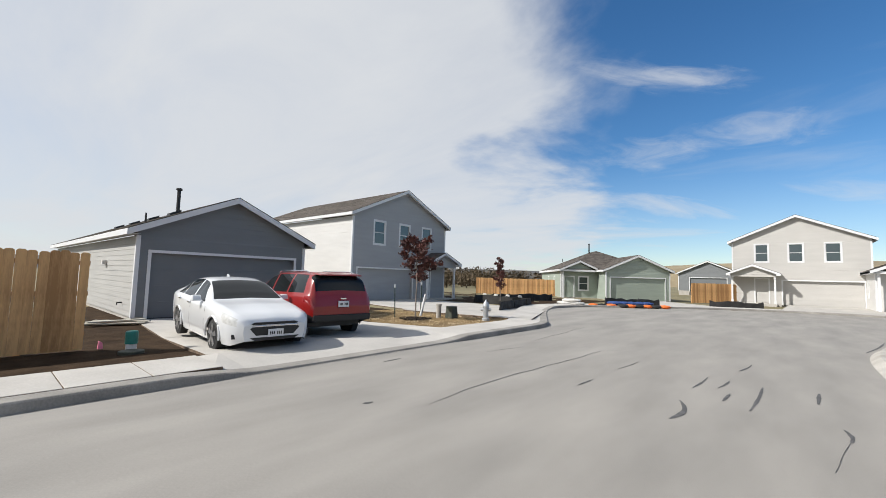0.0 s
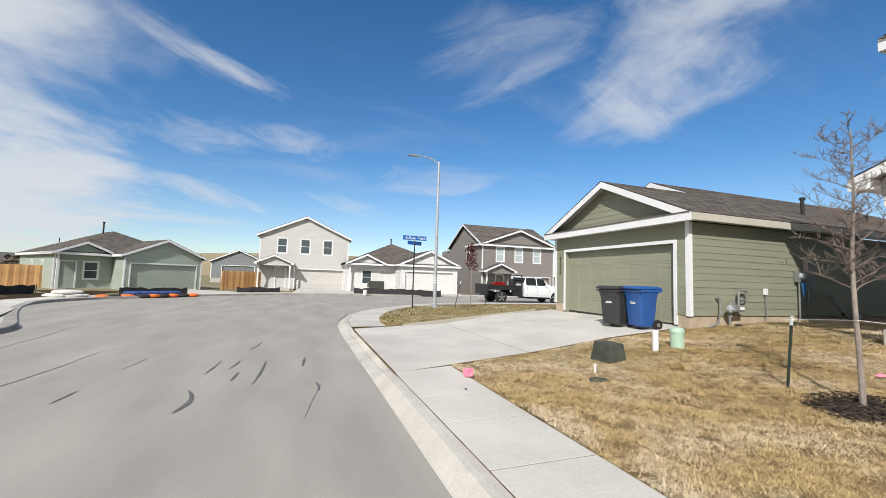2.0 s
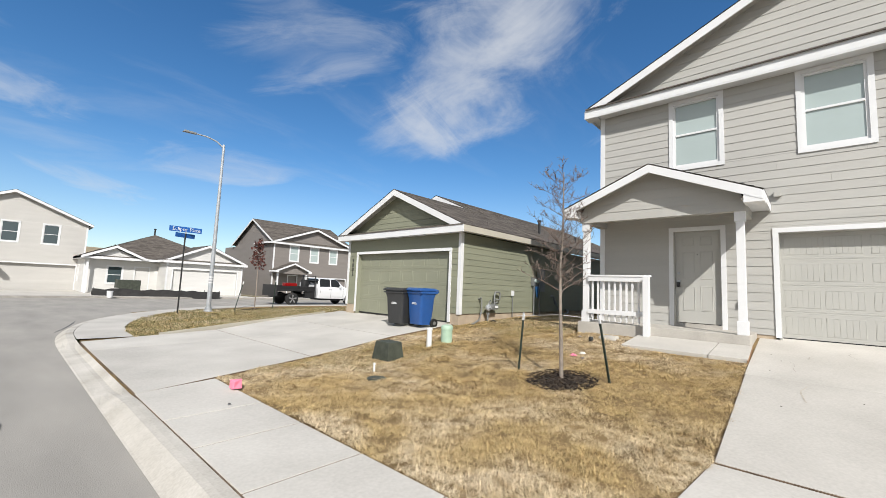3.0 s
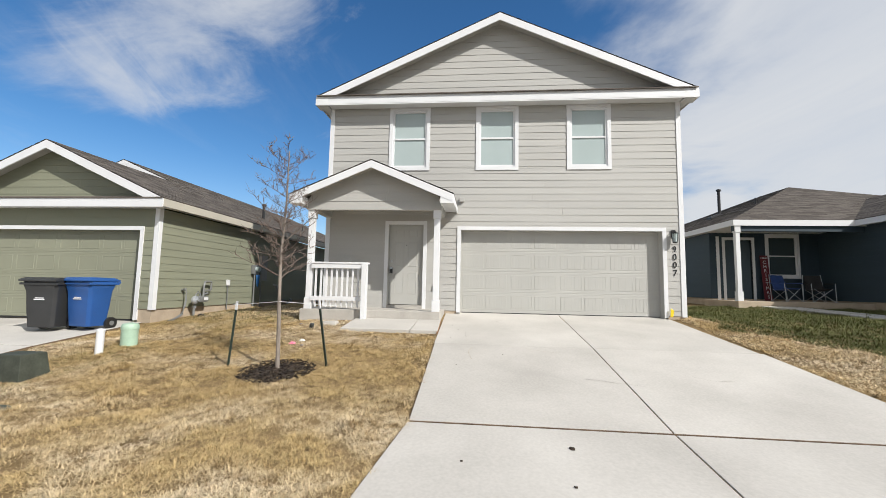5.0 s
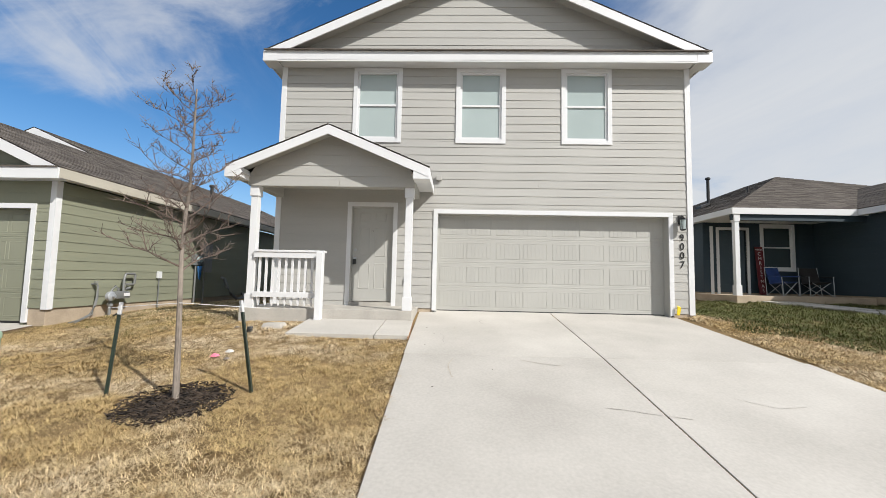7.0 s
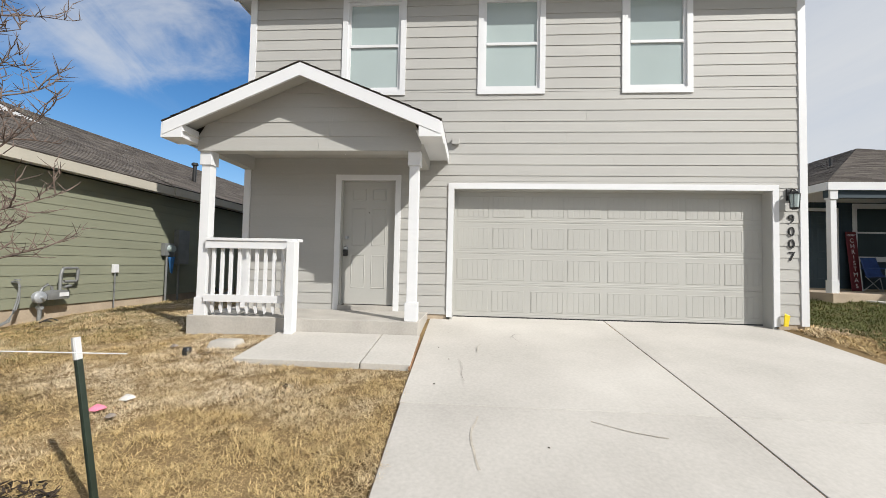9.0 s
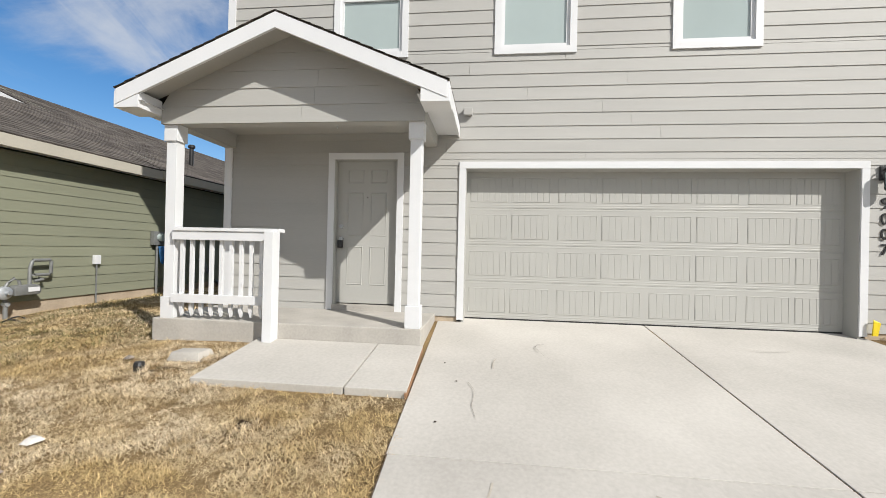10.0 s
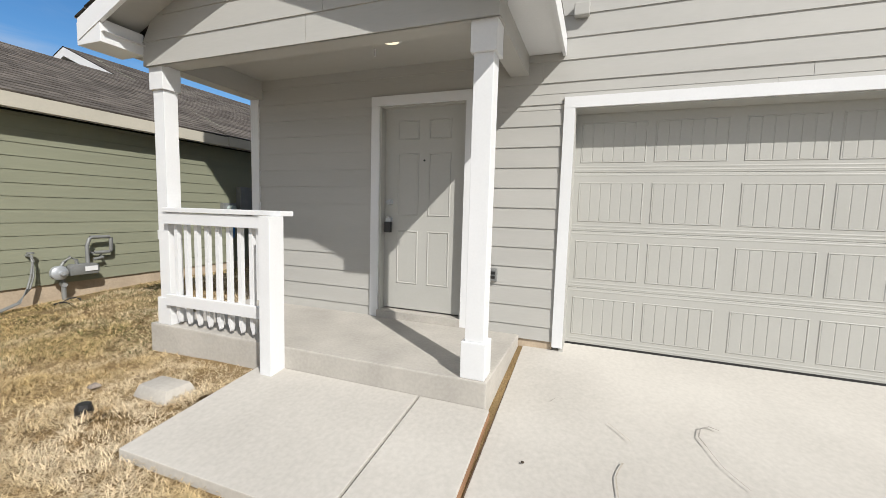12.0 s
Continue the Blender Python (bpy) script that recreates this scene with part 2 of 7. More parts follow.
GREYMETAL = mat("grey_meter_metal", (0.22, 0.225, 0.22), 0.5, 0.1, 6, 60, 0.15, metal=0.3)
CEDAR = mat("cedar", (0.58, 0.335, 0.145), 0.8, 0.18, 2.5, 14, 0.5, tint=(0.36, 0.185, 0.072), rand=0.7, stretch=(6, 6, 0.6))
FABRIC = mat("silt_fabric", (0.022, 0.021, 0.021), 0.75, 0.3, 4, 60, 0.5)
BARK = mat("bark", (0.26, 0.22, 0.185), 0.95, 0.25, 9, 70, 0.8, stretch=(1, 1, 0.3))
TWIG = mat("twig", (0.15, 0.112, 0.092), 0.95, 0.2, 9, 70, 0.3)
REDLEAF = mat("red_leaf", (0.105, 0.032, 0.024), 0.7, 0.3, 5, 30, 0, island=0.9)
SCRUB = mat("scrub", (0.12, 0.09, 0.06), 1.0, 0.3, 0.3, 3, 0, tint=(0.04, 0.033, 0.02), island=0.5, spec=0.1)


# ---- mesh tools ----
class MB:
    """Vertices and faces gathered for one mesh; s mirrors x."""

    def __init__(self, s=1):
        self.v, self.f, self.s = [], [], s

    def add(self, verts, faces):
        n = len(self.v)
        self.v += [(x * self.s, y, z) for x, y, z in verts]
        self.f += [[i + n for i in (f if self.s > 0 else f[::-1])] for f in faces]
        return self

    def hexa(self, p):
        """Eight corners: bottom ring, then top ring, both anticlockwise from above."""
        return self.add(p, [(3, 2, 1, 0), (4, 5, 6, 7), (0, 1, 5, 4), (1, 2, 6, 5), (2, 3, 7, 6), (3, 0, 4, 7)])

    def box(self, x0, x1, y0, y1, z0, z1):
        return self.hexa([(x0, y0, z0), (x1, y0, z0), (x1, y1, z0), (x0, y1, z0), (x0, y0, z1), (x1, y0, z1), (x1, y1, z1), (x0, y1, z1)])

    def prism(self, poly, d, axis="y"):
        """A polygon of (a, b) drawn out between d[0] and d[1] along an axis."""
        put = {"y": lambda a, b, c: (a, c, b), "x": lambda a, b, c: (c, a, b), "z": lambda a, b, c: (a, b, c)}[axis]
        n = len(poly)
        v = [put(a, b, d[0]) for a, b in poly] + [put(a, b, d[1]) for a, b in poly]
        f = [list(range(n)), list(range(2 * n - 1, n - 1, -1))] + [(i, i + n, (i + 1) % n + n, (i + 1) % n) for i in range(n)]
        return self.add(v, f)

    def tube(self, pts, radii, n=8, close=True):
        pts = [Vector(p) for p in pts]
        rings = []
        for i, p in enumerate(pts):
            d = (pts[min(i + 1, len(pts) - 1)] - pts[max(i - 1, 0)]).normalized()
            a = d.orthogonal().normalized()
            b = d.cross(a)
            r = radii[i] if isinstance(radii, (list, tuple)) else radii
            rings += [tuple(p + r * (math.cos(2 * math.pi * k / n) * a + math.sin(2 * math.pi * k / n) * b)) for k in range(n)]
        f = [(i * n + k, i * n + (k + 1) % n, (i + 1) * n + (k + 1) % n, (i + 1) * n + k) for i in range(len(pts) - 1) for k in range(n)]
        if close:
            f += [list(range(n))[::-1], [len(rings) - n + k for k in range(n)]]
        return self.add(rings, f)

    def lathe(self, profile, at=(0, 0, 0), n=16):
        """A profile of (radius, height) turned about the upright through at."""
        v, f = [], []
        for r, z in profile:
            v += [(at[0] + r * math.cos(2 * math.pi * k / n), at[1] + r * math.sin(2 * math.pi * k / n), at[2] + z) for k in range(n)]
        for i in range(len(profile) - 1):
            f += [(i * n + k, i * n + (k + 1) % n, (i + 1) * n + (k + 1) % n, (i + 1) * n + k) for k in range(n)]
        f += [list(range(n))[::-1], [len(v) - n + k for k in range(n)]]
        return self.add(v, f)


def mesh(name, mb, material, bevel=0.0, smooth=False):
    me = bpy.data.meshes.new(name)
    me.from_pydata(mb.v, [], mb.f)
    bm = bmesh.new()
    bm.from_mesh(me)
    bmesh.ops.recalc_face_normals(bm, faces=bm.faces)
    if bevel:
        bmesh.ops.bevel(bm, geom=[e for e in bm.edges if len(e.link_faces) == 2 and e.calc_face_angle(0) > 0.5], offset=bevel, segments=2, affect="EDGES", profile=0.6)
    if smooth:
        for f in bm.faces:
            f.smooth = True
        for e in bm.edges:
            if len(e.link_faces) == 2 and e.calc_face_angle(0) > 0.7:
                e.smooth = False
    bm.to_mesh(me)
    bm.free()
    me.materials.append(material)
    return me


def part(name, mb, material, parent=None, label="", bevel=0.0, smooth=False):
    ob = new(name, mesh(name, mb, material, bevel, smooth))
    ob.parent = parent
    return tagged(ob, label)


def thing(name, m, label, category, group="", kind=""):
    ob = new(name)
    ob.empty_display_size = 0.2
    ob.matrix_world = m
    return tagged(ob, label, category, group, kind)


def single(name, mb, material, label, category, m=None, bevel=0.0, smooth=False, group="", kind=""):
    ob = part(name, mb, material, None, "", bevel, smooth)
    if m:
        ob.matrix_world = m
    return tagged(ob, label, category, group, kind)


def lerp(table, x):
    for (a, p), (b, q) in zip(table, table[1:]):
        if x <= b:
            return p + (q - p) * max(0, (x - a)) / (b - a)
    return table[-1][1]


# ---- ground ----
HOME = [(1.2, 0.1), (2.7, 0.13), (4.73, 0.165), (10.8, 0.855), (30, 0.95)]
CORNER = [(1.2, 0.1), (2.7, 0.13), (4.7, 0.16), (9.4, 0.53), (12, 0.66), (30, 0.75)]
NEXT = [(1.2, 0.1), (2.7, 0.13), (4.73, 0.18), (10.8, 0.84), (14, 1.05), (30, 1.2)]


def gz(x, y):
    """Height of the lots on the east side of the street."""
    a, b, c = lerp(HOME, x), lerp(CORNER, x), lerp(NEXT, x)
    k = min(1, max(0, (y - 3.5) / 5))
    j = min(1, max(0, (-4.4 - y) / 4))
    h = a + (b - a) * k + (c - a) * j
    e = min(1, max(0, (y - 13.5) / 8))
    return h + (0.12 - h) * e


WEST = [(-6.2, -60), (-6.2, 12), (-6.35, 13.2), (-7, 14.6), (-9.2, 19), (-10.2, 22), (-9.6, 25), (-7.6, 27.4), (-5, 30.5), (-1, 33.4), (4, 34.4), (14, 34.5), (90, 34.5)]
EAST = [(1.43, -60), (1.43, 10.5), (1.62, 14.3), (2.6, 17.5), (4.6, 20.6), (7.5, 23.2), (11.5, 24.8), (16, 25.1), (90, 25.1)]


def smooth_line(pts, n=5):
    out = []
    for i in range(len(pts) - 1):
        p0, p1, p2, p3 = (Vector(pts[min(max(k, 0), len(pts) - 1)]) for k in (i - 1, i, i + 1, i + 2))
        if (p2 - p1).length > 15:
            out.append(tuple(p1))
            continue
        for k in range(n):
            t = k / n
            m1, m2 = (p2 - p0) / 2, (p3 - p1) / 2
            m1, m2 = m1.normalized() * min(m1.length, (p2 - p1).length * 1.2), m2.normalized() * min(m2.length, (p2 - p1).length * 1.2)
            out.append(tuple((2 * t**3 - 3 * t**2 + 1) * p1 + (t**3 - 2 * t**2 + t) * m1 + (-2 * t**3 + 3 * t**2) * p2 + (t**3 - t**2) * m2))
    return out + [pts[-1]]


WEST_L, EAST_L = smooth_line(WEST), smooth_line(EAST)


def offset(line, d):
    out = []
    for i, p in enumerate(line):
        a, b = Vector(line[max(i - 1, 0)]), Vector(line[min(i + 1, len(line) - 1)])
        t = (b - a).normalized()
        out.append((p[0] + t.y * d, p[1] - t.x * d))
    return out


single("ground", MB().add([(-1500, -1500, -0.06), (1500, -1500, -0.06), (1500, 1500, -0.06), (-1500, 1500, -0.06)], [(0, 1, 2, 3)]), FIELD, "open ground of dry grass and scrub to the horizon", "ground", kind="structure")
bm = bmesh.new()
bm.faces.new([bm.verts.new((x, y, 0)) for x, y in EAST_L + WEST_L[::-1]])
bmesh.ops.triangulate(bm, faces=bm.faces)
me = bpy.data.meshes.new("road")
bm.to_mesh(me)
bm.free()
me.materials.append(ASPHALT)
tagged(new("road", me), "pale grey asphalt street with tar marks", "road", kind="structure")


def sweep(name, line, profile, material, label, category, kind="structure"):
    """A profile of (offset outwards, height or height function) along a line."""
    rows = [offset(line, d) for d, h in profile]
    v, f, n = [], [], len(line)
    for (d, h), row in zip(profile, rows):
        v += [(x, y, h(x, y) if callable(h) else h) for x, y in row]
    for a in range(len(profile) - 1):
        f += [(a * n + i, a * n + i + 1, (a + 1) * n + i + 1, (a + 1) * n + i) for i in range(n - 1)]
    return single(name, MB().add(v, f), material, label, category, kind=kind)


def densify(line, step=0.5, lo=-20, hi=60):
    out = []
    for (x0, y0), (x1, y1) in zip(line, line[1:]):
        k = max(1, int(math.hypot(x1 - x0, y1 - y0) / step)) if (max(y0, y1) > lo and min(x0, x1) < hi) else 1
        out += [(x0 + (x1 - x0) * i / k, y0 + (y1 - y0) * i / k) for i in range(k)]
    return out + [line[-1]]


def dip(spans, axis=1):
    def h(x, y):
        q = (x, y)[axis]
        k = max(min(1, max(0, min(q - a, b - q) / 0.9)) for a, b in spans)
        return 0.125 - 0.085 * k
    return h


e_dip, w_dip = dip([(-5.0, 1.6), (6.2, 12.2)]), dip([(2.2, 8.6), (13.6, 22)])
EAST_D, WEST_D = densify(EAST_L), densify(WEST_L)
sweep("kerb", EAST_D, [(-0.08, 0.003), (-0.06, 0.012), (0.02, lambda x, y: e_dip(x, y) * 0.6), (0.09, lambda x, y: e_dip(x, y) * 0.95), (0.15, e_dip), (0.23, lambda x, y: max(e_dip(x, y), 0.1)), (0.25, -0.05)], KERB, "pale concrete kerb and gutter with rolled edge", "kerb")
sweep("kerb", WEST_D, [(0.04, 0.003), (0.01, 0.006), (-0.012, lambda x, y: w_dip(x, y) * 0.8), (-0.03, lambda x, y: w_dip(x, y) * 0.96), (-0.06, w_dip), (-0.3, lambda x, y: w_dip(x, y)), (-0.32, -0.05)], KERB_SHADED, "grey concrete kerb with its face's shade in the colour", "kerb")
sweep("pavement", WEST_D, [(-0.28, lambda x, y: w_dip(x, y) - 0.003 if y > 2.6 else 0.1), (-1.45, lambda x, y: 0.13 if y > 2.6 else 0.1), (-1.47, -0.05)], CONCRETE, "white concrete pavement along the street", "pavement")
# east lots: one sheet of soil that rises to the houses
v, f = [], []
xs = [1.69, 2.0, 2.7, 3.2, 3.7, 4.2, 4.73, 5.5, 6.3, 7.1, 7.9, 8.7, 9.4, 10.1, 10.8, 12, 14, 17, 20, 25, 30, 40]
ys = [-40, -30, -22, -16, -12, -10, -8, -7, -6, -5, -4] + [k * 0.5 for k in range(-7, 50)]
for y in ys:
    for x in xs:
        # the sheet ends at the kerb's back, also where it curves
        e = max((p for p in EAST_D if p[1] <= y + 0.01), key=lambda p: p[1])[0] + 0.3 if y > 11 else 1.66
        xx = max(x, e) if x > 1.8 else e
        v.append((xx, y, gz(xx, y) - 0.015))
n = len(xs)
f = [(j * n + i, j * n + i + 1, (j + 1) * n + i + 1, (j + 1) * n + i) for j in range(len(ys) - 1) for i in range(n - 1)]
single("lawn", MB().add(v, f), SOIL, "sloping front lawns of dry brown turf", "lawn", kind="structure")


def slab(corners, top, thick=0.1, inset=0.011):
    """A concrete slab over a four-cornered patch, laid to a height function."""
    c = [Vector(p) for p in corners]
    mid = sum(c, Vector((0, 0))) / 4
    c = [p + (mid - p).normalized() * inset for p in c]
    z = [top(p.x, p.y) for p in c]
    return MB().hexa([(p.x, p.y, h - thick) for p, h in zip(c, z)] + [(p.x, p.y, h) for p, h in zip(c, z)])


def paving(name, label, patches, top, category="driveway", joint=0.012, bedded=True):
    base = thing(name, Matrix.Identity(4), label, category, kind="structure")
    for c in patches:
        part("concrete_slab", slab(c, top, inset=joint), CONCRETE, base, bevel=0.006)
    bed = MB()
    for c in patches if bedded else ():
        one = slab(c, lambda x, y: top(x, y) - 0.007, 0.09, 0.0)
        bed.add(one.v, [(3, 2, 1, 0), (4, 5, 6, 7), (0, 1, 5, 4), (1, 2, 6, 5), (2, 3, 7, 6), (3, 0, 4, 7)])
    if bedded:
        part("joint_bed", bed, JOINT, base, "brown dirt filling the joints")
    return base


def drive_top(x, y):
    return gz(x, y) + 0.012


paving("driveway", "broad pale concrete driveway with saw-cut joints", [[(1.69, -4.45), (4.72, -4.45), (4.72, -1.66), (1.69, -1.45)], [(1.69, -1.45), (4.72, -1.66), (4.72, 0.88), (1.69, 1.13)],
       [(4.75, -4.45), (7.8, -4.45), (7.8, -1.745), (4.75, -1.66)], [(4.75, -1.66), (7.8, -1.745), (7.8, 0.96), (4.75, 0.87)],
       [(7.786, -4.4), (11.05, -4.35), (11.05, -1.78), (7.786, -1.745)], [(7.786, -1.745), (11.05, -1.78), (11.05, 1.03), (7.786, 0.97)]], drive_top)
paving("driveway", "pale concrete driveway flaring to the street corner", [[(1.69, 6.4), (4.6, 7.35), (4.6, 10.4), (1.69, 10.4)], [(1.69, 10.4), (4.6, 10.4), (4.6, 12.5), (1.7, 11.75)],
       [(4.61, 7.35), (7.0, 7.8), (7.0, 10.5), (4.61, 10.4)], [(4.61, 10.4), (7.0, 10.5), (7.0, 13.4), (4.61, 12.5)],
       [(7.01, 7.8), (9.6, 7.95), (9.6, 10.5), (7.01, 10.5)], [(7.01, 10.5), (9.6, 10.5), (9.6, 13.9), (7.01, 13.4)]], drive_top)
walks = [[(1.672, a), (2.68, a), (2.68, b), (1.672, min(b, 6.4))] for a, b in ((1.15, 2.12), (2.12, 3.1), (3.1, 4.14), (4.14, 5.08), (5.08, 6.66))]
walks += [[(1.69, y - 1.5), (2.68, y - 1.5), (2.68, y), (1.69, y)] for y in (-4.5, -6.02, -7.54, -9.06, -10.6)]
paving("pavement", "pale concrete pavement slabs beside the lawn", walks, lambda x, y: 0.125 + 0.01 * (x - 1.7), "pavement")
paving("garden_path", "concrete entry path of two slabs at the porch", [[(8.57, 1.54), (9.66, 1.54), (9.66, 2.95), (8.57, 2.95)], [(8.57, 0.99), (9.66, 1.03), (9.66, 1.53), (8.57, 1.53)]], lambda x, y: gz(x, y) + 0.05, "path", 0.006, False)


# ---- houses ----
def courses(span, z0, z1, holes, step, first=None):
    """Lap boards between z0 and z1: each (u at the foot, u at the top, z0, z1); span(z) gives the wall's ends, holes are (u0, u1, z0, z1)."""
    out, z = [], z0
    cuts = sorted({h[2] for h in holes} | {h[3] for h in holes})
    while z < z1 - 0.005:
        top = min(z + (first if first and z == z0 else step), z1)
        zs = [z] + [c for c in cuts if z + 0.012 < c < top - 0.012] + [top]
        for a, b in zip(zs, zs[1:]):
            mid = (a + b) / 2
            (l0, r0), (l1, r1) = span(a), span(b)
            edges = [(l0, l1)]
            for h in sorted(h for h in holes if h[2] < mid < h[3]):
                edges += [(h[0], h[0]), (h[1], h[1])]
            edges.append((r0, r1))
            for e0, e1 in zip(edges[::2], edges[1::2]):
                if e1[0] - e0[0] > 0.02:
                    out.append((e0[0], e1[0], e0[1], max(e1[1], e0[1] + 0.004), a, b, a == z))
        z = top
    return out


def board(mb, q, place):
    a0, a1, b0, b1, z0, z1, foot = q
    lo, hi = (0.0125 if foot else 0.007), 0.003
    pts = [(a0, -lo, z0), (a1, -lo, z0), (a1, 0.01, z0), (a0, 0.01, z0), (b0, -hi, z1), (b1, -hi, z1), (b1, 0.01, z1), (b0, 0.01, z1)]
    return mb.hexa([place(*p) for p in pts])


def wall(name, parent, s, material, place, span, z0, z1, holes=(), step=0.178, near=False, thick=0.14, first=None):
    """A wall of lap boards; near walls have each board as an object."""
    back = MB(s)
    zs = sorted({z0, z1, *(h[2] for h in holes), *(h[3] for h in holes)})
    zs = [z for z in zs if z0 <= z <= z1]
    for a, b, c, d, e, g, _ in courses(span, z0, z1, holes, 50):
        back.hexa([place(*p) for p in [(a, 0, e), (b, 0, e), (b, thick, e), (a, thick, e), (c, 0, g), (d, 0, g), (d, thick, g), (c, thick, g)]])
    ob = part(name, back, material, parent)
    qs = courses(span, z0, z1, holes, step, first)
    if near:
        rng = random.Random(len(qs))
        long = [q for q in qs if q[1] - q[0] > 2.6]
        qs = [q for q in qs if q[1] - q[0] <= 2.6]
        for a0, a1, b0, b1, e, g, foot in long:
            cut = a0 + rng.uniform(0.3, 0.7) * (a1 - a0)
            cut = min(max(cut, b0 + 0.2), b1 - 0.2) if b1 - b0 > 0.6 else (b0 + b1) / 2
            qs += [(a0, cut - 0.0015, b0, cut - 0.0015, e, g, foot), (cut + 0.0015, a1, cut + 0.0015, b1, e, g, foot)]
        for q in qs:
            part("board", board(MB(s), q, place), material, ob)
    else:
        mb = MB(s)
        for q in qs:
            board(mb, q, place)
        part("siding", mb, material, ob)
    return ob


def front(v0):
    return lambda u, o, z: (u, v0 + o, z)


def left_side(u0):
    return lambda a, o, z: (u0 + o, a, z)


def right_side(u0):
    return lambda a, o, z: (u0 - o, a, z)


def roof_slope(mb, a, b, c, d, thick=0.07):
    """A slab under four corners: eave start, eave end, ridge end, ridge start."""
    low = [(p[0], p[1], p[2] - thick) for p in (a, b, c, d)]
    return mb.hexa(low + [a, b, c, d])


def shingles(mb, a, b, c, d, step=0.145, tab=0.33, seed=1):
    """Courses of shingle tabs on a slope between an eave a-b and a ridge d-c."""
    a, b, c, d = (Vector(p) for p in (a, b, c, d))
    rng = random.Random(seed)
    nrm = (b - a).cross(d - a).normalized()
    if nrm.z < 0:
        nrm = -nrm
    rows = max(1, int(((d - a).length) / step))
    for r in range(rows):
        t0, t1 = r / rows, (r + 1.12) / rows
        p0, p1, q0, q1 = a.lerp(d, t0), b.lerp(c, t0), a.lerp(d, min(1, t1)), b.lerp(c, min(1, t1))
        length = (p1 - p0).length
        x = -rng.random() * tab
        while x < length:
            e = x + tab * rng.uniform(0.55, 1.45)
            k0, k1 = max(0, x) / length, min(length, e) / length
            x = e
            if k1 <= k0:
                continue
            lift = rng.uniform(0.008, 0.014)
            pts = [p0.lerp(p1, k0) + nrm * lift, p0.lerp(p1, k1) + nrm * lift, q0.lerp(q1, k1) + nrm * 0.003, q0.lerp(q1, k0) + nrm * 0.003, p0.lerp(p1, k0) - nrm * 0.01, p0.lerp(p1, k1) - nrm * 0.01]
            mb.add([tuple(p) for p in pts], [(0, 1, 2, 3), (4, 5, 1, 0)])


def gable_roof(house, s, uc, half, v0, v1, eave, pitch, over=0.3, near=False, name="roof", face=0.2, step=0.145, back=True, soff=0.34, eave_mat=None):
    """A gable roof with its ridge along v: deck, shingles, rake and eave boards. eave: height of the roof's top at the eave."""
    h = half + over
    top = eave + h * pitch
    deck = MB(s)
    for k in (-1, 1):
        roof_slope(deck, (uc + k * h, v0, eave), (uc + k * h, v1, eave), (uc, v1, top), (uc, v0, top))
    ob = part(name, deck, SHINGLE, house)
    sh = MB(s)
    for k in (-1, 1):
        shingles(sh, (uc + k * (h + 0.02), v0 - 0.02, eave - 0.004), (uc + k * (h + 0.02), v1, eave - 0.004), (uc, v1, top + 0.004), (uc, v0 - 0.02, top + 0.004), step, 0.33 if near else 0.8, 3 + k)
    tagged(part("shingles", sh, SHINGLE, ob), "", kind="stuff")
    for k in (-1, 1):
        rake = MB(s)
        e0, e1 = uc + k * h, uc
        part("rake_soffit", MB(s).hexa([(e1, v0 + 0.02, top - 0.1), (e0, v0 + 0.02, eave - 0.1), (e0, v0 + soff, eave - 0.1), (e1, v0 + soff, top - 0.1), (e1, v0 + 0.02, top - 0.074), (e0, v0 + 0.02, eave - 0.074), (e0, v0 + soff, eave - 0.074), (e1, v0 + soff, top - 0.074)]), S_GREIGE if near else WHITE, ob)
        for va, vb in ((v0 - 0.012, v0 + 0.02),):
            rake.prism([(e0, eave - face - 0.012), (e1, top - face - 0.012), (e1, top - 0.014), (e0, eave - 0.014)], (va, vb))
        part("rake_board", rake, WHITE, ob)
        part("eave_board", MB(s).box(min(e0, e0 + k * 0.025), max(e0, e0 + k * 0.025), v0, v1, eave - face, eave - 0.02), eave_mat or WHITE, ob)
        part("soffit", MB(s).add([(uc + k * (half - 0.02), v0, eave - face + 0.03), (e0, v0, eave - face + 0.03), (e0, v1, eave - face + 0.03), (uc + k * (half - 0.02), v1, eave - face + 0.03)], [(0, 1, 2, 3)]), WHITE, ob)
    return ob


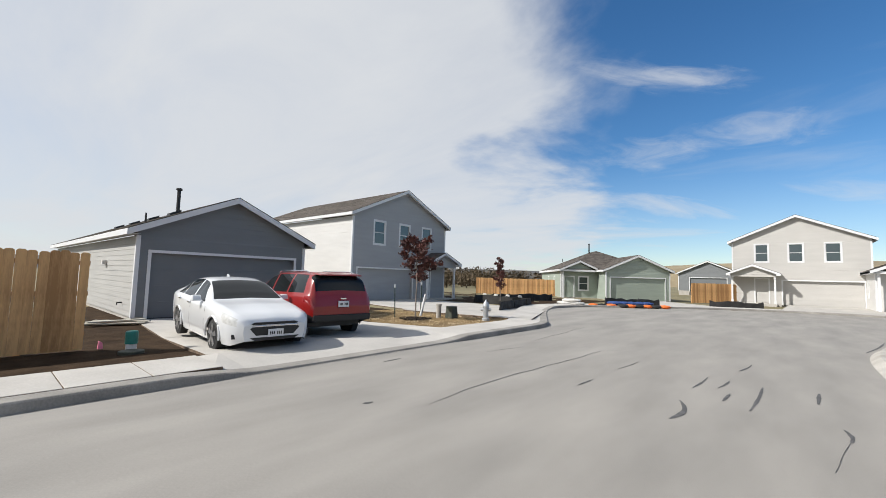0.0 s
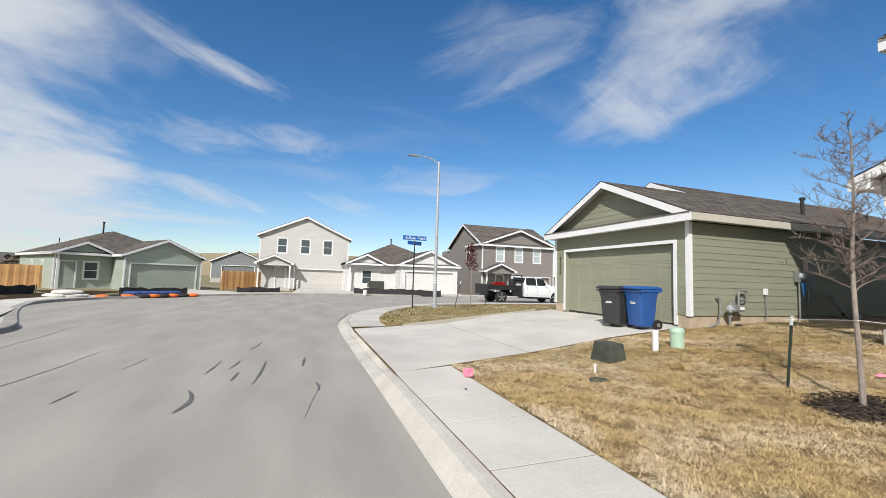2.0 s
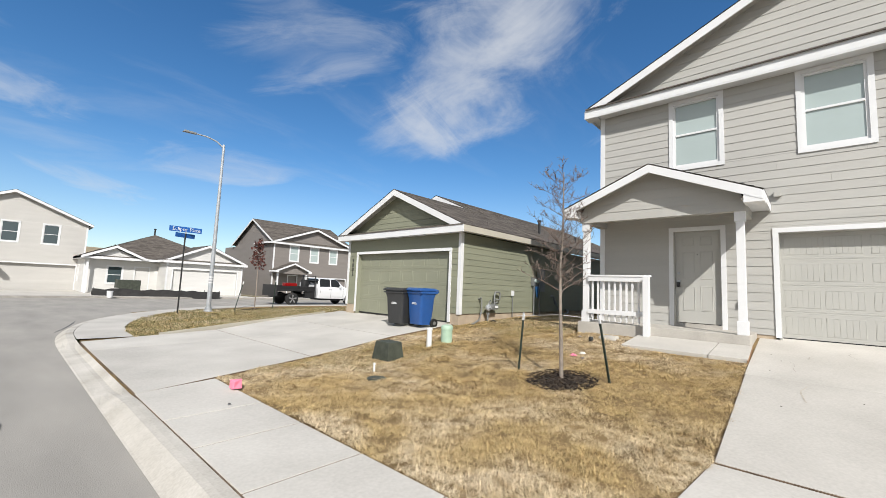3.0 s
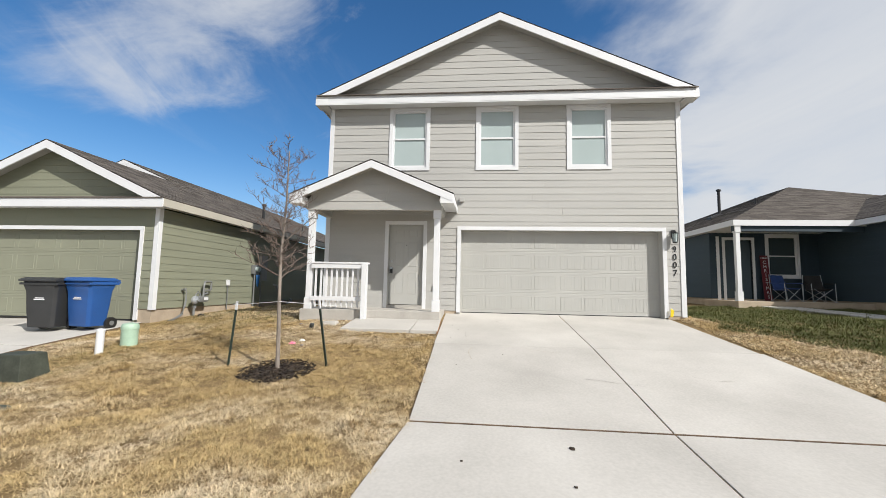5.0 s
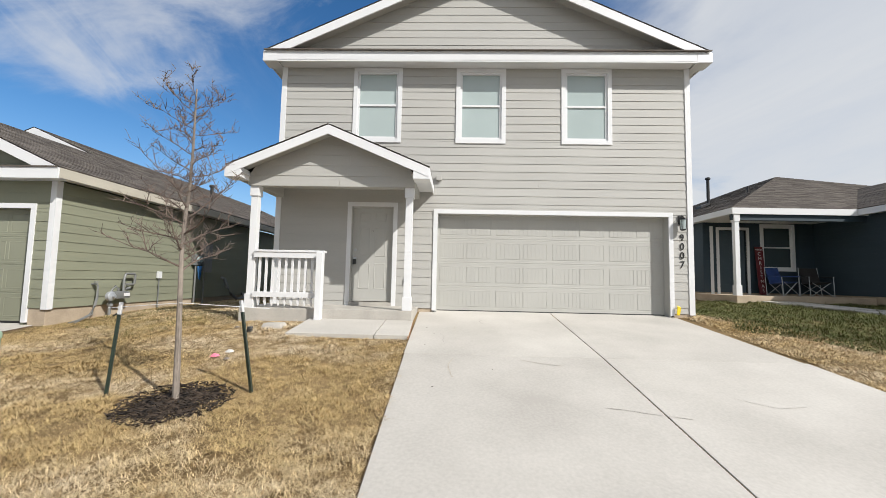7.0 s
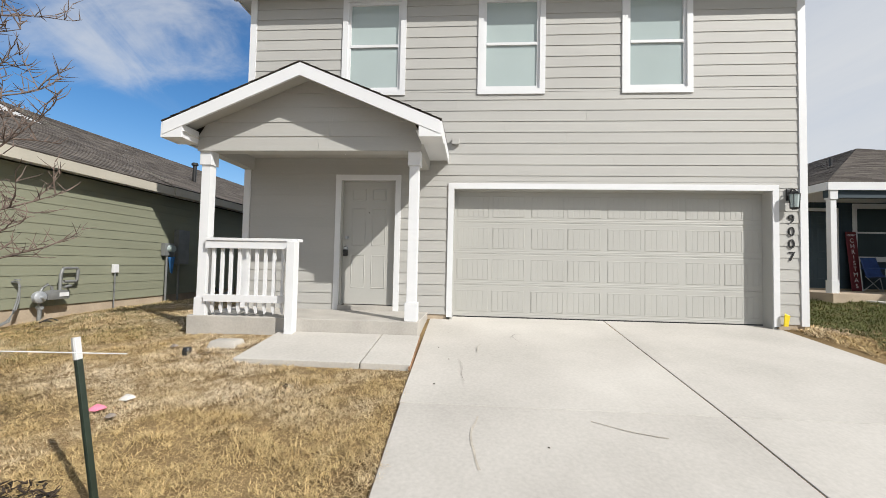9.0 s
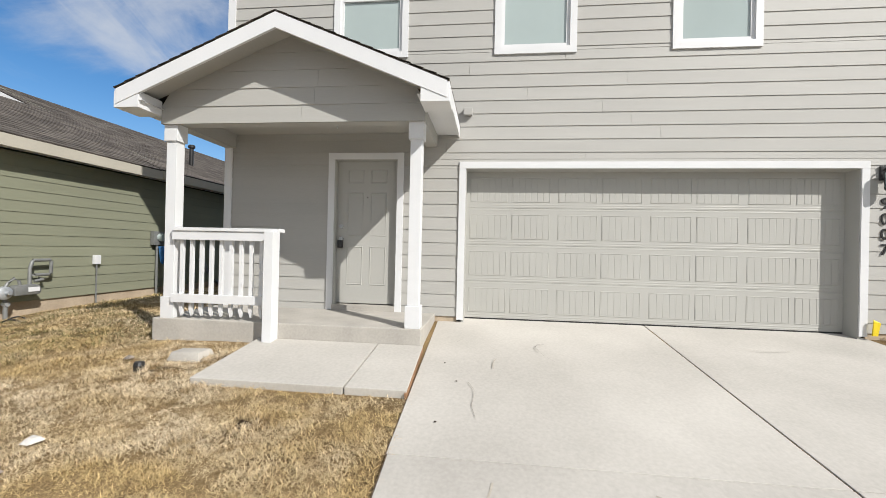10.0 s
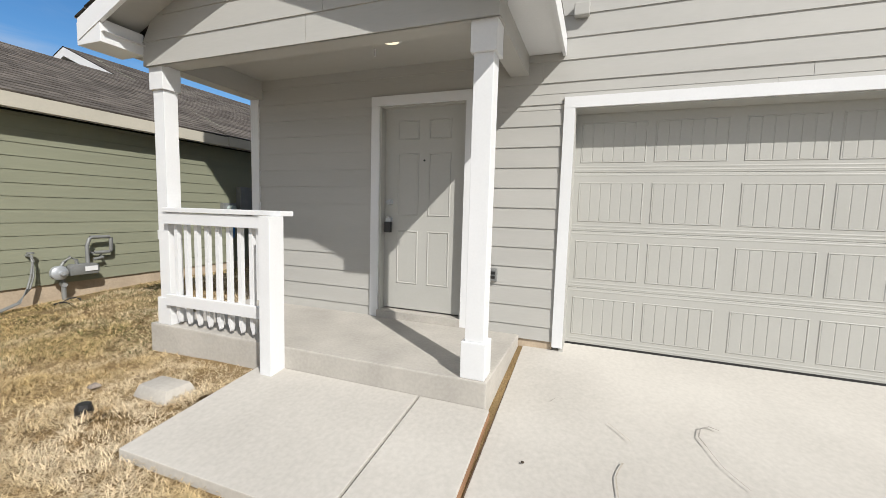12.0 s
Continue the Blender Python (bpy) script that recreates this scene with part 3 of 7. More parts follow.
def hip_roof(house, s, u0, u1, v0, v1, eave, pitch, over=0.3, name="roof"):
    a, b, c, d = u0 - over, u1 + over, v0 - over, v1 + over
    h = min(b - a, d - c) / 2
    top = eave + h * pitch
    if d - c > b - a:
        r0, r1 = ((a + b) / 2, c + h, top), ((a + b) / 2, d - h, top)
        faces = [((a, c), (b, c), r0, r0), ((b, d), (a, d), r1, r1), ((a, d), (a, c), r0, r1), ((b, c), (b, d), r1, r0)]
    else:
        r0, r1 = (a + h, (c + d) / 2, top), (b - h, (c + d) / 2, top)
        faces = [((a, c), (b, c), r1, r0), ((b, d), (a, d), r0, r1), ((a, d), (a, c), r0, r0), ((b, c), (b, d), r1, r1)]
    deck, sh = MB(s), MB(s)
    for n, (p, q, r, t) in enumerate(faces):
        p, q = (*p, eave), (*q, eave)
        deck.add([p, q, r, t, (p[0], p[1], eave - 0.05), (q[0], q[1], eave - 0.05)], [(0, 1, 2, 3) if r != t else (0, 1, 2), (4, 5, 1, 0)])
        shingles(sh, p, q, r, t, 0.16, 0.5, n)
    ob = part(name, deck, SHINGLE, house)
    tagged(part("shingles", sh, SHINGLE, ob), "", kind="stuff")
    for bx in ((a, b, c - 0.025, c), (a, b, d, d + 0.025), (a - 0.025, a, c, d), (b, b + 0.025, c, d)):
        part("eave_board", MB(s).box(*bx, eave - 0.2, eave - 0.012), WHITE, ob)
    part("soffit", MB(s).box(a, b, c, d, eave - 0.19, eave - 0.17), WHITE, ob)
    return ob


def cross_roof(house, s, u0, u1, v0, v1, eave, pitch, siding):
    """A gable roof with its ridge along u, and the gable walls at its ends."""
    vm, top = (v0 + v1) / 2, eave + ((v1 - v0) / 2 + 0.3) * pitch
    deck, sh = MB(s), MB(s)
    for v in (v0 - 0.3, v1 + 0.3):
        c = [(u0 - 0.3, v, eave), (u1 + 0.3, v, eave), (u1 + 0.3, vm, top), (u0 - 0.3, vm, top)]
        roof_slope(deck, *c)
        shingles(sh, *c, 0.16, 0.8)
    ob = part("main_roof", deck, SHINGLE, house)
    tagged(part("shingles", sh, SHINGLE, ob), "", kind="stuff")
    for u in (u0 - 0.31, u1 + 0.31):
        for v in (v0 - 0.3, v1 + 0.3):
            part("rake_board", MB(s).prism([(v, eave - 0.2), (vm, top - 0.2), (vm, top - 0.01), (v, eave - 0.01)], (u - 0.015, u + 0.015), "x"), WHITE, ob)
    for pl in (left_side(u0 + 0.02), right_side(u1 - 0.02)):
        wall("gable_wall", house, s, siding, pl, lambda z: (v0 + max(0, z - eave - 0.03) / pitch, v1 - max(0, z - eave - 0.03) / pitch), eave - 0.25, top - 0.25)


def window(house, s, u0, u1, z0, z1, v=0.0, glass=BLIND, trim=0.09, place=None, near=False):
    """Trim outline u0..u1, z0..z1 on a wall: trim boards, sash frame, two panes."""
    pl = place or front(v)

    def bx(mb, a, b, o0, o1, c, d):
        return mb.hexa([pl(*p) for p in [(a, o0, c), (b, o0, c), (b, o1, c), (a, o1, c), (a, o0, d), (b, o0, d), (b, o1, d), (a, o1, d)]])

    w = part("window", bx(MB(s), u0 + 0.01, u1 - 0.01, 0.05, 0.06, z0 + 0.01, z1 - 0.01), WHITE, house)
    for q in ((u0, u0 + trim, -0.03, z0, z1), (u1 - trim, u1, -0.03, z0, z1), (u0 + trim, u1 - trim, -0.031, z1 - trim, z1), (u0 + trim, u1 - trim, -0.032, z0, z0 + trim)):
        part("window_trim", bx(MB(s), q[0], q[1], q[2], 0.05, q[3], q[4]), WHITE, w)
    a, b, c, d = u0 + trim, u1 - trim, z0 + trim, z1 - trim
    mid = (c + d) / 2
    fr = MB(s)
    for q in ((a, a + 0.045, c, d), (b - 0.045, b, c, d), (a + 0.045, b - 0.045, c, c + 0.05), (a + 0.045, b - 0.045, d - 0.045, d)):
        bx(fr, q[0], q[1], 0.0, 0.05, q[2], q[3])
    bx(fr, a + 0.045, b - 0.045, -0.006, 0.045, mid - 0.022, mid + 0.022)
    part("window_frame", fr, WHITE, w)
    for c0, d0, o in ((c + 0.05, mid - 0.02, 0.022), (mid + 0.02, d - 0.045, 0.034)):
        part("pane", bx(MB(s), a + 0.04, b - 0.04, o, o + 0.008, c0, d0), glass, w)
    return w


def trim_round(house, s, u0, u1, z0, z1, w=0.09, v=0.0, place=None):
    """Trim boards at the sides and over the top of an opening."""
    pl = place or front(v)
    mb = MB(s)
    for a, b, c, d in ((u0 - w, u0, z0, z1), (u1, u1 + w, z0, z1), (u0 - w, u1 + w, z1, z1 + w)):
        o = -0.032 if d > z1 else -0.03
        mb.hexa([pl(*p) for p in [(a, o, c), (b, o, c), (b, 0.02, c), (a, 0.02, c), (a, o, d), (b, o, d), (b, 0.02, d), (a, 0.02, d)]])
    return part("opening_trim", mb, WHITE, house)


def ring(mb, a, b, c, d, w, v, proud):
    """A thin raised rectangular frame on a face at depth v."""
    out, inn = [(a, c), (b, c), (b, d), (a, d)], [(a + w, c + w), (b - w, c + w), (b - w, d - w), (a + w, d - w)]
    vs = [(x, v, z) for x, z in out] + [(x, v - proud, z) for x, z in [(p[0] + (q[0] - p[0]) * 0.3, p[1] + (q[1] - p[1]) * 0.3) for p, q in zip(out, inn)]] + [(x, v - proud, z) for x, z in [(p[0] + (q[0] - p[0]) * 0.7, p[1] + (q[1] - p[1]) * 0.7) for p, q in zip(out, inn)]] + [(x, v + 0.001, z) for x, z in inn]
    return mb.add(vs, [(4 * r + k, 4 * r + (k + 1) % 4, 4 * r + 4 + (k + 1) % 4, 4 * r + 4 + k) for r in range(3) for k in range(4)])


def garage_door(house, s, u0, u1, z0, z1, v, material, near=False, beads=True):
    """Four hinged rows of pressed panels with upright beads."""
    d = part("garage_door", MB(s).box(u0, u1, v + 0.03, v + 0.06, z0, z1), material, house)
    rows = 4
    h = (z1 - z0) / rows
    for r in range(rows):
        a, b = z0 + r * h + 0.0007, z0 + (r + 1) * h - 0.0007
        leaf = part("door_section", MB(s).prism([(v + 0.003, a), (v + 0.0, a + 0.004), (v + 0.0, b - 0.004), (v + 0.003, b), (v + 0.03, b), (v + 0.03, a)], (u0, u1), "x"), material, d)
        for c in (a + 0.014, a + 0.042, b - 0.03):
            part("section_rib", MB(s).prism([(v, c), (v - 0.0016, c + 0.005), (v - 0.0016, c + 0.011), (v, c + 0.016)], (u0, u1), "x"), material, leaf)
        if not near:
            continue
        n = 8
        w = (u1 - u0) / n
        for i in range(n):
            p0, p1 = u0 + i * w + (0.055 if i % 2 == 0 else 0.03), u0 + (i + 1) * w - (0.03 if i % 2 == 0 else 0.055)
            c, e = a + 0.085, b - 0.085
            part("panel_frame", ring(MB(s), p0, p1, c, e, 0.013, v, 0.0045), material, d)
            if not beads:
                continue
            k = 6
            bw = (p1 - p0 - 0.024) / k
            prof = [(p0 + 0.012, v + 0.004)]
            for j in range(k):
                x = p0 + 0.012 + j * bw
                prof += [(x + 0.001, v), (x + 0.005, v - 0.0022), (x + bw - 0.005, v - 0.0022), (x + bw - 0.001, v)]
            part("bead_panel", MB(s).prism(prof + [(p1 - 0.012, v + 0.004)], (c + 0.012, e - 0.012), "z"), material, d)
    part("weather_strip", MB(s).box(u0, u1, v - 0.002, v + 0.03, z0 - 0.03, z0 + 0.006), BLACK, d)
    return d


def panel_door(house, s, u0, u1, z0, z1, v, material, near=False):
    d = part("front_door", MB(s).box(u0, u1, v, v + 0.045, z0, z1), material, house, bevel=0.003)
    w, h = u1 - u0, z1 - z0
    for a, b in ((0.17, 0.44), (0.56, 0.83)):
        for c, e in ((0.13, 0.40), (0.475, 0.78), (0.845, 0.94)):
            x0, x1, y0, y1 = u0 + a * w, u0 + b * w, z0 + c * h, z0 + e * h
            p = ring(MB(s), x0, x1, y0, y1, 0.016, v, 0.006)
            part("raised_field", MB(s).hexa([(x0 + 0.03, v + 0.002, y0 + 0.03), (x0 + 0.03, v - 0.001, y0 + 0.03), (x1 - 0.03, v - 0.001, y0 + 0.03), (x1 - 0.03, v + 0.002, y0 + 0.03), (x0 + 0.03, v + 0.002, y1 - 0.03), (x0 + 0.03, v - 0.001, y1 - 0.03), (x1 - 0.03, v - 0.001, y1 - 0.03), (x1 - 0.03, v + 0.002, y1 - 0.03)]), material, d)
            part("panel_frame", p, material, d)
    return d


def corner_trim(house, s, u, z0, z1, v=0.0, k=1, w=0.09):
    a, b = (u - w, u + 0.022) if k > 0 else (u - 0.022, u + w)
    return part("corner_trim", MB(s).box(a, b, v - 0.026, v, z0, z1).box(u if k > 0 else u - 0.022, u + 0.022 if k > 0 else u, v, v + w, z0, z1), WHITE, house)


def foundation(house, s, u0, u1, v0, v1, z0, z1, material=CONC_DARK):
    return part("foundation", MB(s).box(u0, u1, v0, v1, z0, z1), material, house, bevel=0.01)


def pipe(house, s, u, v, z0, z1, r=0.05, cap=True):
    p = part("vent_pipe", MB(s).lathe([(r * 1.5, 0), (r * 1.4, 0.03), (r, 0.08), (r, z1 - z0 - 0.1)], (u, v, z0), 12), BLACK, house)
    if cap:
        part("vent_cap", MB(s).lathe([(r * 1.0, 0), (r * 1.7, 0.02), (r * 1.7, 0.07), (r * 1.3, 0.1)], (u, v, z1 - 0.11), 12), BLACK, p)
    return p


def vent_box(house, s, u, v, z, pitch, k):
    w = 0.18
    return part("roof_vent", MB(s).hexa([(u - w, v - w, z - k * -w * pitch), (u + w, v - w, z - k * w * pitch), (u + w, v + w, z - k * w * pitch), (u - w, v + w, z + k * w * pitch), (u - w, v - w, z + 0.09 + k * w * pitch), (u + w, v - w, z + 0.09 - k * w * pitch), (u + w, v + w, z + 0.09 - k * w * pitch), (u - w, v + w, z + 0.09 + k * w * pitch)]), BLACK, house)


def two_storey(m, s, siding, side, door, label, near=False, glass=BLIND, base=-0.9, pent=True, ridge="v"):
    """The house with a gable front, three upper windows, a porch and a double garage."""
    h = thing("house", m, label, "house")
    L, R, TOP, C, HALF = -4.2, 4.72, 5.33, 0.26, 4.46
    for a, b, c in ((L + 0.02, -0.76, 0.005), (-0.76, 4.32, 0.31), (4.32, R - 0.02, 0.005)):
        foundation(h, s, a, b, c, 13, base, 0.02, CONC_TAN if near else CONC_DARK)
    g, d = (-0.67, 4.23, -0.1, 2.06), (-2.54, -1.63, 0.0, 2.19)
    wins = [(-2.6, -1.52), (-0.32, 0.77), (1.98, 3.07)]
    holes = [g, d] + [(a + 0.05, b - 0.05, 3.66, 5.26) for a, b in wins]
    wall("front_wall", h, s, siding, front(0), lambda z: (L, R), 0.02, TOP, holes, near=near, first=0.126)
    slope = 0.452 if ridge == "v" else 0.36
    wall("gable_wall", h, s, siding, front(0.02), lambda z: (L + max(0, z - TOP - 0.27) / slope, R - max(0, z - TOP - 0.27) / slope), TOP, TOP + 0.27 + 4.44 * slope, near=near)
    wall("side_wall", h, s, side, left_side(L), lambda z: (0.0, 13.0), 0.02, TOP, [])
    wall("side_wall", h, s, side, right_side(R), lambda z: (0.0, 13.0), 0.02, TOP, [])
    part("back_wall", MB(s).box(L, R, 12.9, 13.0, 0, TOP), side, h)
    if ridge == "v":
        gable_roof(h, s, C, HALF, -0.315, 13.2, 5.55, slope, near=near, face=0.2)
    else:
        cross_roof(h, s, L, R, 0.0, 10.0, 5.55, 0.5, side)
        gable_roof(h, s, C, HALF, -0.35, 4.2, 5.55, 0.36, face=0.2)
        window(h, s, 3.4, 4.3, 3.75, 5.2, glass=glass, place=left_side(L))
    if pent:
        part("fascia", MB(s).box(C - HALF - 0.32, C + HALF + 0.32, -0.34, -0.31, TOP - 0.04, 5.53), WHITE, h)
    if pent:
        for a, b in ((C - HALF - 0.33, C - HALF - 0.02), (C + HALF + 0.02, C + HALF + 0.33)):
            part("fascia_return", MB(s).box(a, b, -0.345, 0.0, TOP - 0.03, 5.5), WHITE, h)
    if pent:
        part("front_soffit", MB(s).box(C - HALF, C + HALF, -0.345, 0.0, TOP - 0.01, TOP + 0.02), WHITE, h)
        part("pent_roof", MB(s).hexa([(C - HALF - 0.3, -0.39, 5.52), (C + HALF + 0.3, -0.39, 5.52), (C + HALF, 0.02, 5.56), (C - HALF, 0.02, 5.56), (C - HALF - 0.3, -0.39, 5.545), (C + HALF + 0.3, -0.39, 5.545), (C + HALF, 0.02, 5.63), (C - HALF, 0.02, 5.63)]), SHINGLE, h)
    for a, b in wins:
        window(h, s, a, b, 3.616, 5.31, glass=glass, near=near)
    corner_trim(h, s, L, 0.0, TOP, 0, -1), corner_trim(h, s, R, 0.0, TOP, 0, 1)
    trim_round(h, s, g[0], g[1], -0.02, g[3])
    part("garage_jamb", MB(s).box(g[0] - 0.03, g[0] + 0.008, -0.012, 0.3, -0.06, g[3] - 0.008).box(g[1] - 0.008, g[1] + 0.03, -0.012, 0.3, -0.06, g[3] - 0.008).box(g[0] - 0.03, g[1] + 0.03, -0.012, 0.3, g[3] - 0.008, g[3] + 0.03), door, h)
    garage_door(h, s, g[0], g[1], -0.02, g[3], 0.2, door, near)
    trim_round(h, s, d[0], d[1], 0.05, d[3])
    panel_door(h, s, d[0] + 0.02, d[1] - 0.02, 0.14, d[3] - 0.01, 0.07, door, near)
    part("door_jamb", MB(s).box(d[0] - 0.02, d[0] + 0.02, -0.012, 0.16, 0.05, d[3]).box(d[1] - 0.02, d[1] + 0.02, -0.012, 0.16, 0.05, d[3]).box(d[0] - 0.02, d[1] + 0.02, -0.012, 0.16, d[3] - 0.012, d[3] + 0.02), door, h)
    part("door_sill", MB(s).box(d[0], d[1], -0.05, 0.14, 0.05, 0.125), CONC_DARK, h)
    # porch
    part("porch_slab", MB(s).box(-4.3, -1.06, -1.17, 0.0, base + 0.05, 0.05), CONC_DARK if near else CONCRETE, h, bevel=0.012)
    PL, PR, V = -4.13, -1.165, -1.07
    for u in (PL, PR):
        p = part("porch_post", MB(s).box(u - 0.065, u + 0.065, V - 0.065, V + 0.065, 0.3, 2.16), WHITE, h, bevel=0.004)
        part("post_base", MB(s).box(u - 0.085, u + 0.085, V - 0.085, V + 0.085, 0.05, 0.3), WHITE, p, bevel=0.005)
        part("post_cap", MB(s).box(u - 0.085, u + 0.085, V - 0.085, V + 0.085, 2.16, 2.36), WHITE, p, bevel=0.005)
    part("porch_beam", MB(s).box(PL - 0.1, PR + 0.1, V - 0.09, V + 0.09, 2.36, 2.6), siding, h)
    part("porch_side_beam", MB(s).box(PL - 0.09, PL + 0.07, V + 0.09, 0.0, 2.36, 2.6), siding, h)
    part("porch_side_beam", MB(s).box(PR - 0.07, PR + 0.09, V + 0.09, 0.0, 2.36, 2.6), siding, h)
    part("porch_ceiling", MB(s).box(PL + 0.07, PR - 0.07, V + 0.09, 0.0, 2.56, 2.6), siding, h)
    ps = 0.42
    wall("porch_gable", h, s, siding, front(V - 0.105), lambda z: (PL - 0.1 + max(0, z - 2.7) / ps, PR + 0.1 - max(0, z - 2.7) / ps), 2.35, 2.7 + 1.55 * ps, step=0.2, near=near, thick=0.05)
    pr = gable_roof(h, s, (PL + PR) / 2, 1.565, -1.505, -0.02, 2.66, ps, over=0.29, near=near, name="porch_roof", face=0.17, back=False)
    for a, b in ((PL - 0.4, PL - 0.1), (PR + 0.1, PR + 0.4)):
        part("porch_fascia_return", MB(s).box(a, b, -1.51, -1.175, 2.44, 2.62), WHITE, h, bevel=0.004)
    return h


def narrow(m, s, L, R, depth, siding, door, label, near=False, base=-0.8, g=None, side=None):
    """The single-storey garage front with a plain gable."""
    h = thing("house", m, label, "house")
    TOP, slope, C, HALF = 2.62, 0.455, (L + R) / 2, (R - L) / 2
    foot = 0.26 if near else 0.06
    for a, b, c in ((L + 0.02, g[0] - 0.09, 0.005), (g[0] - 0.09, g[1] + 0.09, 0.22), (g[1] + 0.09, R - 0.02, 0.005)):
        foundation(h, s, a, b, c, depth, base, foot, CONC_TAN if near else CONC_DARK)
    hole = (g[0], g[1], -0.1, 2.1)
    wall("front_wall", h, s, siding, front(0), lambda z: (L, R), foot, TOP, [hole], near=near)
    wall("gable_wall", h, s, siding, front(0.02), lambda z: (L + max(0, z - TOP - 0.25) / slope, R - max(0, z - TOP - 0.25) / slope), TOP, TOP + 0.25 + (HALF - 0.02) * slope, near=near)
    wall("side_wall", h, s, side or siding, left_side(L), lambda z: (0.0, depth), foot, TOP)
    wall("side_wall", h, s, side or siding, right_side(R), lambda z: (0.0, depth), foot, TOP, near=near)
    gable_roof(h, s, C, HALF, -0.3, depth + 0.2, TOP + 0.2, slope, near=near, back=False, eave_mat=TAN if near else None)
    part("back_wall", MB(s).box(L, R, depth - 0.1, depth, 0, TOP), siding, h)
    corner_trim(h, s, L, foot - 0.02, TOP, 0, -1), corner_trim(h, s, R, foot - 0.02, TOP, 0, 1)
    trim_round(h, s, hole[0], hole[1], 0.0, 2.1)
    part("garage_jamb", MB(s).box(g[0] - 0.03, g[0] + 0.008, -0.012, 0.2, -0.06, 2.092).box(g[1] - 0.008, g[1] + 0.03, -0.012, 0.2, -0.06, 2.092).box(g[0] - 0.03, g[1] + 0.03, -0.012, 0.2, 2.092, 2.13), door, h)
    garage_door(h, s, g[0], g[1], 0.0, 2.1, 0.14, door, near, beads=False)
    return h


def pent_front(h, s, L, R, TOP):
    part("fascia", MB(s).box(L - 0.32, R + 0.32, -0.33, -0.3, TOP - 0.02, TOP + 0.18), WHITE, h)
    part("front_soffit", MB(s).box(L - 0.3, R + 0.3, -0.3, 0.0, TOP, TOP + 0.03), WHITE, h)
    part("pent_roof", MB(s).hexa([(L - 0.32, -0.35, TOP + 0.18), (R + 0.32, -0.35, TOP + 0.18), (R, 0.02, TOP + 0.22), (L, 0.02, TOP + 0.22), (L - 0.32, -0.35, TOP + 0.205), (R + 0.32, -0.35, TOP + 0.205), (R, 0.02, TOP + 0.3), (L, 0.02, TOP + 0.3)]), SHINGLE, h)


def wide(m, siding, door, label, pent=False, glass=GLASS, base=-0.5, LW=-7.6, swap=False):
    """A broad single-storey house: garage wing, set-back entry, hipped roof behind."""
    h, s = thing("house", m, label, "house"), 1
    TOP, slope = 2.62, 0.45
    foundation(h, s, -2.9, 2.9, 0.005, 4, base, 0.05), foundation(h, s, LW, 2.9, 2.4, 14, base, 0.05)
    g = (-2.45, 2.45, -0.1, 2.1)
    wall("front_wall", h, s, siding, front(0), lambda z: (-2.9, 2.9), 0.05, TOP, [g])
    wall("gable_wall", h, s, siding, front(0.02), lambda z: (-2.9 + max(0, z - TOP - 0.26) / slope, 2.9 - max(0, z - TOP - 0.26) / slope), TOP, TOP + 0.26 + 2.88 * slope)
    wall("garage_side_wall", h, s, siding, left_side(-2.9), lambda z: (0.0, 2.6), 0.05, TOP)
    d = (LW + 0.35, LW + 1.26, 0.0, 2.1) if swap else (-4.45, -3.54, 0.0, 2.1)
    w = (LW + 1.7, LW + 2.75, 0.7, 2.2) if swap else (-6.3, -5.2, 0.7, 2.2)
    wall("entry_wall", h, s, siding, front(2.6), lambda z: (LW, -2.9), 0.05, TOP, [d, (w[0] + 0.05, w[1] - 0.05, w[2] + 0.05, w[3] - 0.05)])
    wall("side_wall", h, s, siding, left_side(LW), lambda z: (2.6, 14.0), 0.05, TOP)
    for a in (5.5, 9.0):
        window(h, s, a, a + 0.7, 0.8, 2.2, glass=glass, place=left_side(LW))
    wall("side_wall", h, s, siding, right_side(2.9), lambda z: (0.0, 14.0), 0.05, TOP)
    part("back_wall", MB(s).box(LW, 2.9, 13.9, 14.0, 0, TOP), siding, h)
    window(h, s, *w, v=2.6, glass=glass)
    trim_round(h, s, d[0], d[1], 0.05, 2.1, v=2.6), panel_door(h, s, d[0], d[1], 0.06, 2.1, 2.65, door)
    trim_round(h, s, g[0], g[1], 0.0, 2.1), garage_door(h, s, g[0], g[1], 0.0, 2.1, 0.12, door)
    for u, k in ((-2.9, -1), (2.9, 1)):
        corner_trim(h, s, u, 0.03, TOP, 0, k)
    corner_trim(h, s, LW, 0.03, TOP, 2.6, -1)
    hip_roof(h, s, LW, 2.9, 2.2, 14, TOP + 0.2, slope)
    gable_roof(h, s, 0, 2.9, -0.3, 6.5, TOP + 0.21, slope, name="garage_roof", back=False)
    gable_roof(h, s, LW + 1.7, 1.7, 1.75, 7, TOP + 0.22, slope, name="entry_roof", back=False)
    wall("entry_gable", h, s, siding, front(2.05), lambda z: (LW + max(0, z - TOP - 0.1) / slope, LW + 3.4 - max(0, z - TOP - 0.1) / slope), TOP, TOP + 0.1 + 1.65 * slope)
    part("entry_post", MB(s).box(LW + 0.05, LW + 0.19, 2.06, 2.2, 0, TOP), WHITE, h, bevel=0.006)
    if pent:
        pent_front(h, s, -2.9, 2.9, TOP)
    pipe(h, s, -2.4, 7.5, TOP + 2.2, TOP + 3.3, 0.07)
    pipe(h, s, -5, 9, TOP + 1.2, TOP + 1.7, 0.035, False)
    for k in range(6):
        vent_box(h, s, LW + 1.3, 5.0 + k * 1.3, TOP + 0.78, 0.45, -1)
    return h


def at(x, y, z, turn):
    return pose(x, y, z, 0, 0, turn)


